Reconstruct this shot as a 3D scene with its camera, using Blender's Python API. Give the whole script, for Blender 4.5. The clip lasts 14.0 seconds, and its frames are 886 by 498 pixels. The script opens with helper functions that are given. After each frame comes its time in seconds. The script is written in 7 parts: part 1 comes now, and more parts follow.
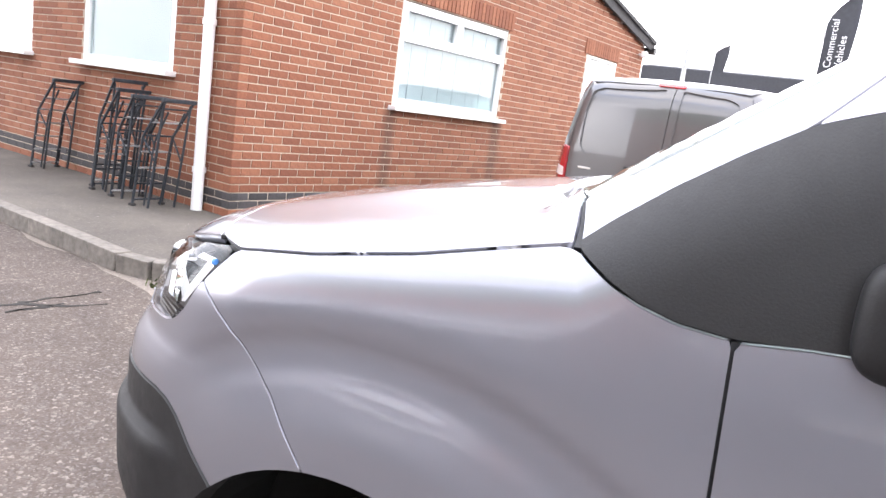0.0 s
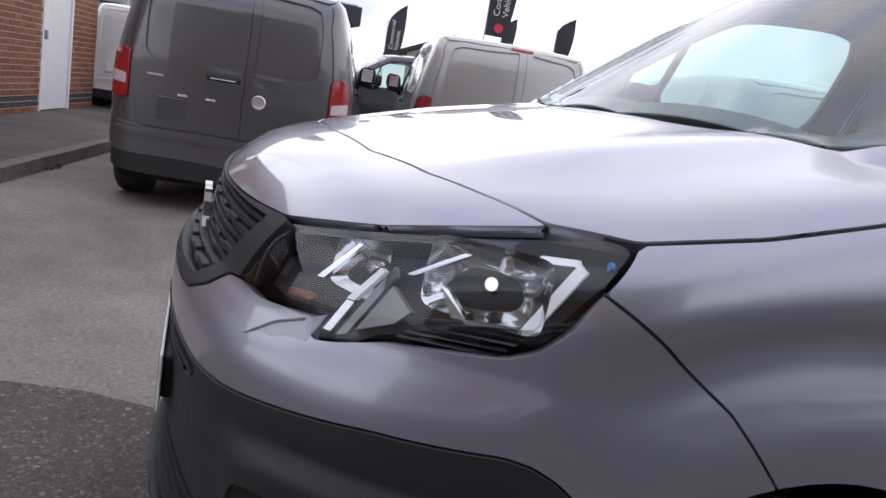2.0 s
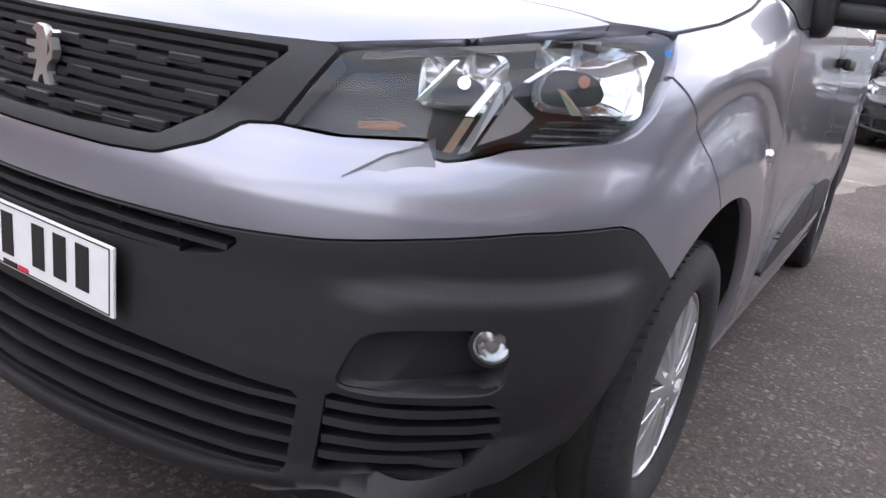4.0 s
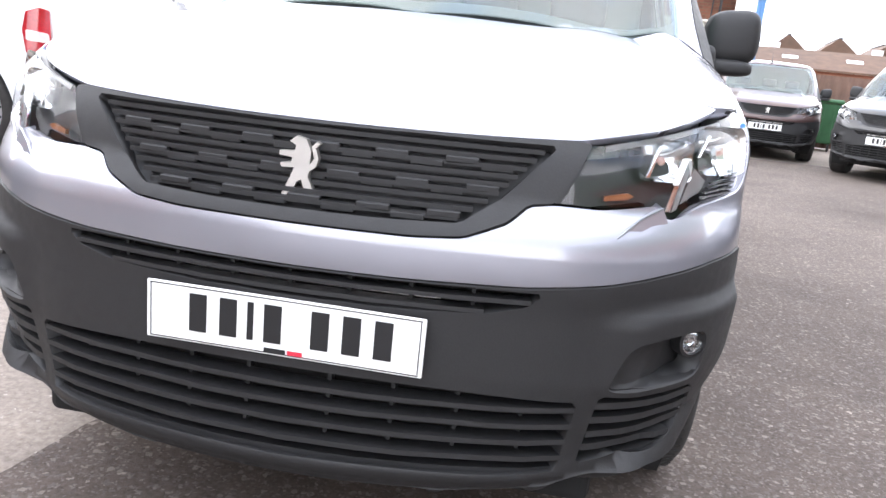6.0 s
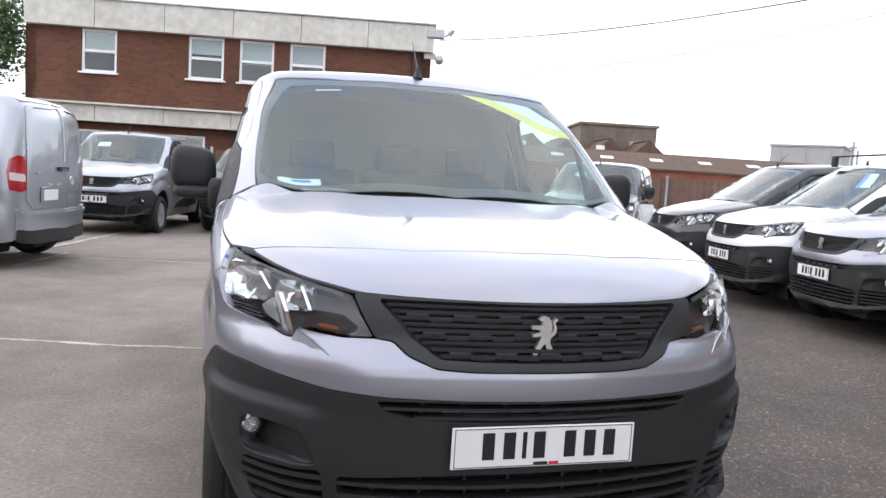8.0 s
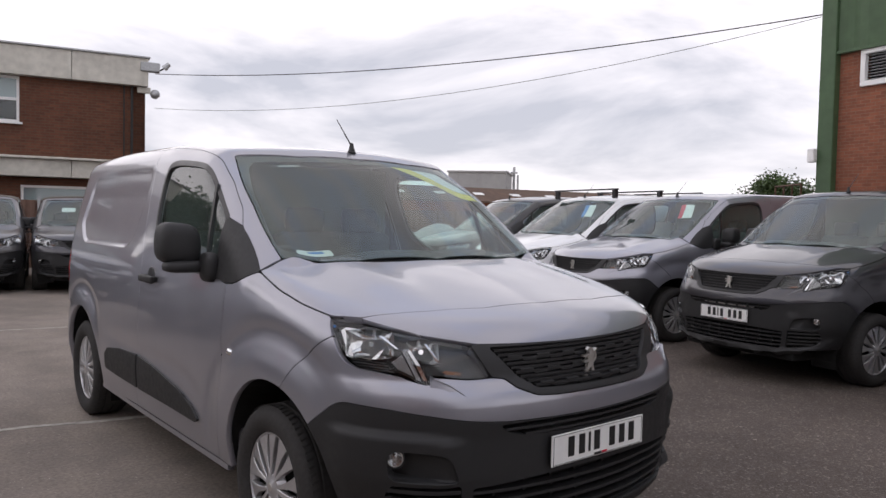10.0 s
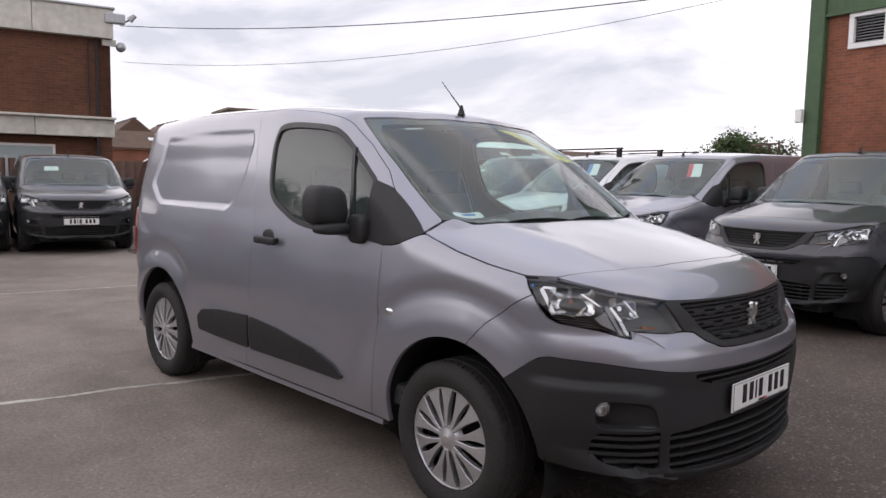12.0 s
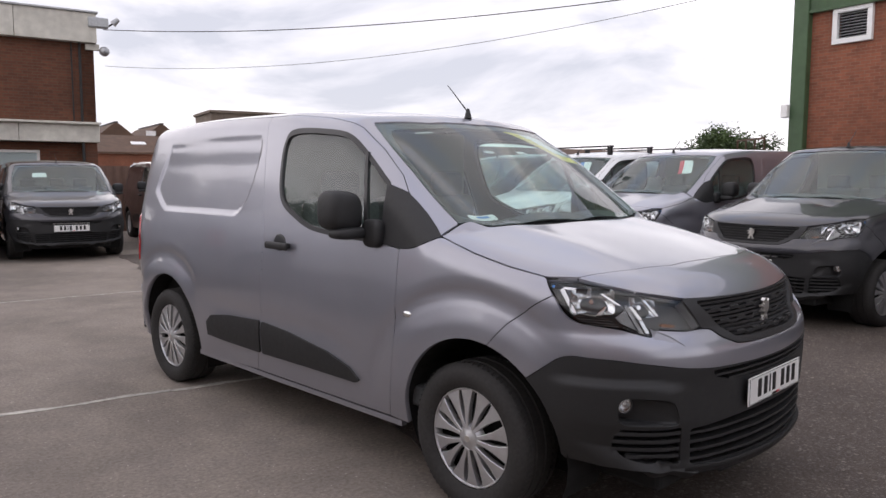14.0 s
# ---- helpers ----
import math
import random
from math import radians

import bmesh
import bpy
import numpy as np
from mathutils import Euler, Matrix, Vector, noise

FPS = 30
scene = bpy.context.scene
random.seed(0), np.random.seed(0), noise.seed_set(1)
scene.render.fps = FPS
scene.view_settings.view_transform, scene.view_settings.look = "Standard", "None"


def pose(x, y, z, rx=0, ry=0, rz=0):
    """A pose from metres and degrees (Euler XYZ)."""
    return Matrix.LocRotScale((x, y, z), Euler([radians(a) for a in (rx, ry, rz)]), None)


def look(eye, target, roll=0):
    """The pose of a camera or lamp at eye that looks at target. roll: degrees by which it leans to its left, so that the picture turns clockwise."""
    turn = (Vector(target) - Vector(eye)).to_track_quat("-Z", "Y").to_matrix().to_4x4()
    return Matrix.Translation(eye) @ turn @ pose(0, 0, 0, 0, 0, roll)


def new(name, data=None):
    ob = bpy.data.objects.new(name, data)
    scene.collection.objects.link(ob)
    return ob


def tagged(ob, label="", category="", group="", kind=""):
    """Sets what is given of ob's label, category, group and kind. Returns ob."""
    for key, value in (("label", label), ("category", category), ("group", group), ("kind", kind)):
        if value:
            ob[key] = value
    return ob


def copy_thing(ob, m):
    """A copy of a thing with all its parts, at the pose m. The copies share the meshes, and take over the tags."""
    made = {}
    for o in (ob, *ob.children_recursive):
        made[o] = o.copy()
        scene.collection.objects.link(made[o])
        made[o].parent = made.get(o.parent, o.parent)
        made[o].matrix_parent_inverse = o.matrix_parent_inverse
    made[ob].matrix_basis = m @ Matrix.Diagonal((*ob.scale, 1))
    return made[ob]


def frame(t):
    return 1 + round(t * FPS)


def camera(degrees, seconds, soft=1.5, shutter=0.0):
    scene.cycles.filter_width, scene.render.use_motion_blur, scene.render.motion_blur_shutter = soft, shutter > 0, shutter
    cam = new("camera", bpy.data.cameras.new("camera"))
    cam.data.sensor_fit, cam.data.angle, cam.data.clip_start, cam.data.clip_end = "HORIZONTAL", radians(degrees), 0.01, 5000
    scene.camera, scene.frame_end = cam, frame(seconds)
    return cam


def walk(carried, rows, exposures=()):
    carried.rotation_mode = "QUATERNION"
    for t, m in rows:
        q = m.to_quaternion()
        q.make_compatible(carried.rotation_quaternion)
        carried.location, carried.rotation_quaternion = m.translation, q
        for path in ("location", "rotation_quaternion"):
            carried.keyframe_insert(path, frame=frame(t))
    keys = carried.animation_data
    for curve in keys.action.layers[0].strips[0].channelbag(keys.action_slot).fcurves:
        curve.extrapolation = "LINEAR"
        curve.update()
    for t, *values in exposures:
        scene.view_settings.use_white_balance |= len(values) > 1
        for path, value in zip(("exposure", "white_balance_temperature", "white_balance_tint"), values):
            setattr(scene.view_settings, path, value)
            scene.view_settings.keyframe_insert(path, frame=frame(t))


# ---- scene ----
cam = camera(61.71, 14.0)
PATH = [
    (0.0, pose(1.760, 1.363, 1.296, 79.36, -7.59, 116.63)),
    (0.5, pose(1.759, 0.979, 1.312, 79.02, -8.42, 105.41)),
    (1.0, pose(1.699, 0.626, 1.289, 78.95, -7.91, 92.92)),
    (1.5, pose(1.659, 0.334, 1.234, 78.77, -7.97, 81.43)),
    (2.0, pose(1.594, 0.029, 1.165, 78.38, -9.33, 72.52)),
    (2.5, pose(1.479, -0.161, 1.069, 77.43, -6.31, 62.48)),
    (3.0, pose(1.365, -0.321, 1.003, 75.45, -6.28, 50.75)),
    (5.5, pose(0.691, -1.039, 1.033, 73.85, -6.60, 14.71)),
    (6.0, pose(0.434, -1.198, 1.069, 75.77, -5.77, 9.04)),
    (6.5, pose(0.142, -1.361, 1.114, 76.33, -5.21, 4.60)),
    (7.0, pose(-0.198, -1.510, 1.164, 79.11, -5.03, -2.00)),
    (7.5, pose(-0.517, -1.595, 1.220, 81.30, -5.11, -7.78)),
    (8.0, pose(-0.811, -1.753, 1.267, 84.54, -3.53, -15.44)),
    (8.5, pose(-1.137, -1.851, 1.285, 88.68, -2.88, -22.14)),
    (9.0, pose(-1.477, -1.868, 1.361, 89.57, -1.96, -28.57)),
    (11.5, pose(-2.875, -1.299, 1.389, 84.82, -1.92, -46.56)),
    (12.0, pose(-2.934, -1.211, 1.389, 84.44, -1.15, -43.49)),
    (12.5, pose(-3.020, -1.156, 1.398, 83.93, 0.45, -44.15)),
    (13.0, pose(-3.058, -1.143, 1.403, 83.36, 1.00, -44.19)),
    (13.5, pose(-3.064, -1.141, 1.413, 83.69, 0.44, -44.55)),
    (14.0, pose(-3.064, -1.146, 1.409, 84.37, -0.21, -44.78)),
]

EXPOSURES = [(0.0, 2.25, 6550, 15), (0.5, 1.75, 6450, 15), (1.0, 0.95, 6300, 17), (1.5, 0.45, 6200, 18), (2.5, 0.4, 6200, 18), (3.2, 0.65, 6200, 18), (5.3, 2.25, 6450, 14),
             (6.5, 1.98, 6350, 13), (7.5, 1.42, 6350, 13), (8.5, 0.5, 6400, 14), (9.0, -0.02, 6600, 17), (11.3, 0.22, 6700, 18), (14.0, 0.28, 6700, 18)]
walk(cam, PATH, EXPOSURES)

# ---------------------------------------------------------------- sky and sun
SUN_EL, SUN_AZ = radians(52), radians(-60)
world = bpy.data.worlds.new("overcast_sky")
scene.world = world
world.use_nodes = True
wn, wl = world.node_tree.nodes, world.node_tree.links
wn.clear()
w_out = wn.new("ShaderNodeOutputWorld")
w_bg = wn.new("ShaderNodeBackground")
w_sky = wn.new("ShaderNodeTexSky")
w_sky.sky_type = 'NISHITA'
w_sky.sun_disc = False
w_sky.sun_elevation, w_sky.sun_rotation = SUN_EL, SUN_AZ
w_co = wn.new("ShaderNodeTexCoord")
w_map = wn.new("ShaderNodeMapping")
w_map.inputs["Scale"].default_value = (1.0, 1.0, 3.2)
w_map.inputs["Location"].default_value = (0.35, 0.1, 0.4)
w_noise = wn.new("ShaderNodeTexNoise")
w_noise.inputs["Scale"].default_value = 2.1
w_noise.inputs["Detail"].default_value = 7
w_noise.inputs["Roughness"].default_value = 0.52
w_noise.inputs["Distortion"].default_value = 0.35
w_ramp = wn.new("ShaderNodeValToRGB")
w_ramp.color_ramp.elements[0].position = 0.36
w_ramp.color_ramp.elements[0].color = (4.8, 5.15, 5.7, 1)
w_ramp.color_ramp.elements[1].position = 0.645
w_ramp.color_ramp.elements[1].color = (10.5, 10.6, 10.7, 1)
w_el = w_ramp.color_ramp.elements.new(0.485)
w_el.color = (8.5, 8.65, 8.95, 1)
w_mix = wn.new("ShaderNodeMix")
w_mix.data_type = 'RGBA'
w_mix.inputs[0].default_value = 0.9
wl.new(w_co.outputs["Generated"], w_map.inputs["Vector"])
wl.new(w_map.outputs[0], w_noise.inputs["Vector"])
wl.new(w_noise.outputs["Fac"], w_ramp.inputs[0])
# blue gaps between the clouds, high up
w_sep = wn.new("ShaderNodeSeparateXYZ")
w_high = wn.new("ShaderNodeMapRange")
w_high.interpolation_type = 'SMOOTHSTEP'
w_high.inputs["From Min"].default_value, w_high.inputs["From Max"].default_value = 0.34, 0.72
w_gap = wn.new("ShaderNodeTexNoise")
w_gap.inputs["Scale"].default_value, w_gap.inputs["Detail"].default_value = 2.6, 5
w_gapr = wn.new("ShaderNodeMapRange")
w_gapr.interpolation_type = 'SMOOTHSTEP'
w_gapr.inputs["From Min"].default_value, w_gapr.inputs["From Max"].default_value = 0.47, 0.62
w_open = wn.new("ShaderNodeMath")
w_open.operation = 'MULTIPLY'
w_blue = wn.new("ShaderNodeMix")
w_blue.data_type = 'RGBA'
w_blue.inputs[7].default_value = (2.4, 3.6, 5.8, 1)
wl.new(w_co.outputs["Generated"], w_sep.inputs[0])
wl.new(w_sep.outputs["Z"], w_high.inputs["Value"])
wl.new(w_map.outputs[0], w_gap.inputs["Vector"])
wl.new(w_gap.outputs["Fac"], w_gapr.inputs["Value"])
wl.new(w_high.outputs[0], w_open.inputs[0])
wl.new(w_gapr.outputs[0], w_open.inputs[1])
wl.new(w_open.outputs[0], w_blue.inputs[0])
# the cloud cover is thicker and darker overhead
w_deep = wn.new("ShaderNodeMapRange")
w_deep.interpolation_type = 'SMOOTHSTEP'
for key, val in (("From Min", 0.22), ("From Max", 0.65), ("To Min", 1.0), ("To Max", 0.62)):
    w_deep.inputs[key].default_value = val
w_thick = wn.new("ShaderNodeMix")
w_thick.data_type, w_thick.blend_type = 'RGBA', 'MULTIPLY'
w_thick.inputs[0].default_value = 1.0
wl.new(w_sep.outputs["Z"], w_deep.inputs["Value"])
wl.new(w_ramp.outputs[0], w_thick.inputs[6])
wl.new(w_deep.outputs[0], w_thick.inputs[7])
wl.new(w_thick.outputs[2], w_blue.inputs[6])
wl.new(w_sky.outputs[0], w_mix.inputs[6])
wl.new(w_blue.outputs[2], w_mix.inputs[7])
wl.new(w_mix.outputs[2], w_bg.inputs[0])
w_bg.inputs[1].default_value = 0.125
wl.new(w_bg.outputs[0], w_out.inputs[0])

sun = new("sun", bpy.data.lights.new("sun", 'SUN'))
sun.data.energy, sun.data.angle, sun.data.color = 1.25, radians(165), (1.0, 0.96, 0.90)
sun_dir = Vector((math.sin(SUN_AZ) * math.cos(SUN_EL), math.cos(SUN_AZ) * math.cos(SUN_EL), math.sin(SUN_EL)))
sun.matrix_world = look(sun_dir * 60, (0, 0, 0))

# ---------------------------------------------------------------- materials
MATS = {}


def base_mat(name):
    m = bpy.data.materials.new(name)
    m.use_nodes = True
    nt = m.node_tree
    MATS[name] = m
    return m, nt, nt.nodes["Principled BSDF"]


def noise_node(nt, scale, detail=4, rough=0.55, co="Object", distort=0.0):
    tc = nt.nodes.new("ShaderNodeTexCoord")
    n = nt.nodes.new("ShaderNodeTexNoise")
    n.inputs["Scale"].default_value, n.inputs["Detail"].default_value = scale, detail
    n.inputs["Roughness"].default_value, n.inputs["Distortion"].default_value = rough, distort
    nt.links.new(tc.outputs[co], n.inputs["Vector"])
    return n.outputs["Fac"]


def ramp(nt, fac, stops):
    r = nt.nodes.new("ShaderNodeValToRGB")
    els = r.color_ramp.elements
    while len(els) < len(stops):
        els.new(0.5)
    for e, (p, c) in zip(els, stops):
        e.position = p
        e.color = (*c, 1) if len(c) == 3 else c
    nt.links.new(fac, r.inputs[0])
    return r.outputs[0]


def mixc(nt, fac, a, b, mode='MIX'):
    m = nt.nodes.new("ShaderNodeMix")
    m.data_type, m.blend_type = 'RGBA', mode
    for sock, v in ((m.inputs[0], fac), (m.inputs[6], a), (m.inputs[7], b)):
        if isinstance(v, (int, float)):
            sock.default_value = v
        elif isinstance(v, tuple):
            sock.default_value = (*v, 1)
        else:
            nt.links.new(v, sock)
    return m.outputs[2]


def bump(nt, bsdf, height, strength=0.3, dist=0.01, prev=None):
    b = nt.nodes.new("ShaderNodeBump")
    b.inputs["Strength"].default_value, b.inputs["Distance"].default_value = strength, dist
    nt.links.new(height, b.inputs["Height"])
    if prev is not None:
        nt.links.new(prev, b.inputs["Normal"])
    nt.links.new(b.outputs[0], bsdf.inputs["Normal"])
    return b.outputs[0]


def plain(name, col, rough=0.5, metal=0.0, grain=0.12, scale=30.0, bumps=0.0, coat=0.0, co="Object", emit=None, vary=0.0):
    """One colour with a mottled grain and uneven gloss."""
    m, nt, b = base_mat(name)
    n1 = noise_node(nt, scale, 5, co=co)
    n2 = noise_node(nt, scale * 0.13, 3, co=co)
    lo = tuple(c * (1 - grain) for c in col)
    hi = tuple(min(1, c * (1 + grain)) for c in col)
    c1 = ramp(nt, n1, [(0.3, lo), (0.7, hi)])
    c2 = ramp(nt, n2, [(0.35, (1 - grain,) * 3), (0.65, (1.0,) * 3)])
    c = mixc(nt, 1.0, c1, c2, 'MULTIPLY')
    if vary:
        oi = nt.nodes.new("ShaderNodeObjectInfo")
        v = ramp(nt, oi.outputs["Random"], [(0, (1 - vary,) * 3), (1, (1 + vary,) * 3)])
        c = mixc(nt, 1.0, c, v, 'MULTIPLY')
    nt.links.new(c, b.inputs["Base Color"])
    r = ramp(nt, n2, [(0.3, (max(rough - 0.06, 0.02),) * 3), (0.7, (min(rough + 0.06, 1),) * 3)])
    nt.links.new(r, b.inputs["Roughness"])
    b.inputs["Metallic"].default_value = metal
    b.inputs["Coat Weight"].default_value = coat
    b.inputs["Coat Roughness"].default_value = 0.04
    if bumps:
        bump(nt, b, n1, bumps, 0.003)
    if emit:
        b.inputs["Emission Color"].default_value = (*emit[0], 1)
        b.inputs["Emission Strength"].default_value = emit[1]
    return m


def car_paint(name, col, metal=0.55, rough=0.32):
    """Metallic lacquer under a clear coat, with a faint unevenness and road film."""
    m, nt, b = base_mat(name)
    flake = noise_node(nt, 4.0, 3)
    film = noise_node(nt, 3.0, 5)
    c = ramp(nt, flake, [(0.3, tuple(v * 0.98 for v in col)), (0.7, tuple(min(1, v * 1.02) for v in col))])
    nt.links.new(c, b.inputs["Base Color"])
    b.inputs["Metallic"].default_value = metal
    nt.links.new(ramp(nt, film, [(0.3, (rough - 0.02,) * 3), (0.7, (rough + 0.04,) * 3)]), b.inputs["Roughness"])
    b.inputs["Coat Weight"].default_value = 1.0
    b.inputs["Coat IOR"].default_value = 1.5
    nt.links.new(ramp(nt, film, [(0.35, (0.025,) * 3), (0.7, (0.055,) * 3)]), b.inputs["Coat Roughness"])
    return m


def glass(name, tint, rough=0.0, film=0.0, face=0.05):
    """Thin pane: lets light through, tinted, mirrors at its face and mixes in a thin pale diffuse film."""
    m, nt, b = base_mat(name)
    out = nt.nodes["Material Output"]
    tr = nt.nodes.new("ShaderNodeBsdfTransparent")
    tr.inputs[0].default_value = (*tint, 1)
    gl = nt.nodes.new("ShaderNodeBsdfGlossy")
    gl.inputs["Roughness"].default_value = max(rough, 0.01)
    lw = nt.nodes.new("ShaderNodeLayerWeight")
    lw.inputs[0].default_value = 0.5
    p5 = nt.nodes.new("ShaderNodeMath")
    p5.operation = 'POWER'
    nt.links.new(lw.outputs["Facing"], p5.inputs[0])
    p5.inputs[1].default_value = 4.6
    fr = nt.nodes.new("ShaderNodeMath")
    fr.operation = 'MULTIPLY_ADD'
    nt.links.new(p5.outputs[0], fr.inputs[0])
    fr.inputs[1].default_value, fr.inputs[2].default_value = 1 - face, face
    ms = nt.nodes.new("ShaderNodeMixShader")
    nt.links.new(fr.outputs[0], ms.inputs[0])
    if film:
        du = nt.nodes.new("ShaderNodeBsdfDiffuse")
        du.inputs[0].default_value = (0.74, 0.84, 0.80, 1)
        mf = nt.nodes.new("ShaderNodeMixShader")
        nt.links.new(ramp(nt, noise_node(nt, 2.5, 4), [(0.3, (film * 0.75,) * 3), (0.7, (film * 1.25,) * 3)]), mf.inputs[0])
        nt.links.new(tr.outputs[0], mf.inputs[1])
        nt.links.new(du.outputs[0], mf.inputs[2])
        nt.links.new(mf.outputs[0], ms.inputs[1])
    else:
        nt.links.new(tr.outputs[0], ms.inputs[1])
    nt.links.new(gl.outputs[0], ms.inputs[2])
    nt.links.new(ms.outputs[0], out.inputs[0])
    return m




def flutes(m, scale, strength):
    """Upright moulded facets, as in a lamp's reflector."""
    nt = m.node_tree
    b = nt.nodes["Principled BSDF"]
    tc = nt.nodes.new("ShaderNodeTexCoord")
    vo = nt.nodes.new("ShaderNodeTexVoronoi")
    vo.inputs["Scale"].default_value = scale
    mp = nt.nodes.new("ShaderNodeMapping")
    mp.inputs["Scale"].default_value = (1.0, 1.0, 0.32)
    nt.links.new(tc.outputs["Object"], mp.inputs["Vector"])
    nt.links.new(mp.outputs[0], vo.inputs["Vector"])
    bump(nt, b, vo.outputs["Distance"], strength, 0.004)


PAINT = car_paint("silver_grey_metallic_paint", (0.325, 0.327, 0.370), 0.66, 0.33)
PAINT_GREY = car_paint("mid_grey_metallic_paint", (0.118, 0.115, 0.118), 0.55, 0.35)
PAINT_DARK = car_paint("dark_grey_metallic_paint", (0.046, 0.045, 0.053), 0.5, 0.34)
PAINT_BLACK = car_paint("black_metallic_paint", (0.018, 0.018, 0.02), 0.3, 0.34)
PAINT_WHITE = car_paint("white_paint", (0.78, 0.79, 0.80), 0.0, 0.4)
PAINT_SILVER = car_paint("light_silver_paint", (0.40, 0.42, 0.45), 0.7, 0.34)
PAINT_BEIGE = car_paint("pale_warm_grey_paint", (0.42, 0.40, 0.37), 0.5, 0.34)
PAINT_MAROON = car_paint("dark_maroon_paint", (0.06, 0.03, 0.028), 0.3, 0.34)
CLAD = plain("black_grained_plastic", (0.016, 0.016, 0.017), 0.58, grain=0.15, scale=300, bumps=0.14)
TRIM = plain("black_smooth_plastic", (0.018, 0.018, 0.02), 0.36, grain=0.1, scale=120, bumps=0.05)
# near-black colour that paints the shade in hollows and under bodies
DARK = plain("void_shade_black", (0.006, 0.006, 0.006), 0.9, grain=0.1)
RUBBER = plain("tyre_rubber", (0.030, 0.028, 0.027), 0.8, grain=0.25, scale=60, bumps=0.2)
RIM = plain("silver_wheel_cover", (0.58, 0.58, 0.59), 0.37, 0.75, grain=0.05, scale=40)
CHROME = plain("chrome", (0.82, 0.82, 0.83), 0.12, 1.0, grain=0.03)
SATIN = plain("satin_silver", (0.70, 0.68, 0.65), 0.36, 0.9, grain=0.05)
REFLECTOR = plain("lamp_reflector", (0.75, 0.77, 0.78), 0.16, 1.0, grain=0.05)
FLUTED = plain("fluted_lamp_reflector", (0.72, 0.74, 0.75), 0.10, 1.0, grain=0.05)
LAMPBLACK = plain("lamp_black_bezel", (0.014, 0.014, 0.015), 0.40, grain=0.1)
AMBER = plain("amber_bulb_cap", (0.22, 0.085, 0.035), 0.3, grain=0.1)
DRL = plain("white_light_guide", (0.78, 0.79, 0.80), 0.15, grain=0.02, coat=1.0)
# the same guide with a weak glow added to whiten it
DRL_GLOW = plain("glowing_light_guide", (0.80, 0.81, 0.82), 0.15, grain=0.02, coat=1.0, emit=((1, 1, 1), 0.10))
REDLAMP = plain("red_lamp_lens", (0.42, 0.012, 0.02), 0.12, grain=0.2, scale=60, coat=1.0)
CLEARLAMP = plain("pale_lamp_lens", (0.7, 0.6, 0.58), 0.15, grain=0.1, coat=1.0)
PLATE = plain("white_plate", (0.82, 0.82, 0.80), 0.35, grain=0.03)
INK = plain("black_ink", (0.012, 0.012, 0.013), 0.5, grain=0.05)
REDINK = plain("red_ink", (0.65, 0.03, 0.06), 0.5, grain=0.05)
STEEL_TRIM = plain("grey_lamp_trim", (0.26, 0.265, 0.27), 0.36, 0.6, grain=0.06)
GLASS = glass("tinted_windscreen_glass", (0.74, 0.90, 0.86), film=0.055, face=0.075)
DOORGLASS = glass("tinted_door_glass", (0.66, 0.78, 0.75), film=0.03, face=0.10)
LENS = glass("clear_lamp_lens", (0.97, 0.975, 0.98), face=0.055)
flutes(FLUTED, 48, 0.22)
CABIN = plain("cabin_dark_plastic", (0.075, 0.078, 0.08), 0.6, grain=0.15, scale=80, bumps=0.1)
SEAT = plain("grey_seat_fabric", (0.13, 0.14, 0.142), 0.9, grain=0.3, scale=160, bumps=0.3)
BULK = plain("grey_bulkhead_panel", (0.20, 0.225, 0.22), 0.55, grain=0.06, scale=10)
PAPER = plain("white_paper", (0.80, 0.80, 0.79), 0.7, grain=0.03)
YELLOW = plain("yellow_banner", (0.80, 0.66, 0.10), 0.5, grain=0.05)
BLUEINK = plain("blue_print", (0.08, 0.25, 0.6), 0.5, grain=0.05)

# ---------------------------------------------------------------- mesh helpers
def mesh_ob(name, verts, faces, material, parent=None, label="", smooth=True, normals=None):
    me = bpy.data.meshes.new(name)
    me.from_pydata([tuple(map(float, v)) for v in verts], [], faces)
    if smooth:
        me.polygons.foreach_set("use_smooth", [True] * len(me.polygons))
    for mt in (material if isinstance(material, (list, tuple)) else [material]):
        me.materials.append(mt)
    if normals is not None:
        me.normals_split_custom_set_from_vertices([tuple(map(float, n)) for n in normals])
    ob = new(name, me)
    if parent is not None:
        ob.parent = parent
    if label:
        tagged(ob, label)
    return ob


def part(name, bm, material, parent=None, label="", smooth=False):
    me = bpy.data.meshes.new(name)
    bm.normal_update()
    bm.to_mesh(me)
    bm.free()
    if smooth:
        me.polygons.foreach_set("use_smooth", [True] * len(me.polygons))
        me.set_sharp_from_angle(angle=radians(38))
    for mt in (material if isinstance(material, (list, tuple)) else [material]):
        me.materials.append(mt)
    ob = new(name, me)
    if parent is not None:
        ob.parent = parent
    if label:
        tagged(ob, label)
    return ob


def thing(name, m, label, category, group="", kind=""):
    ob = new(name)
    ob.matrix_world = m
    return tagged(ob, label, category, group, kind)


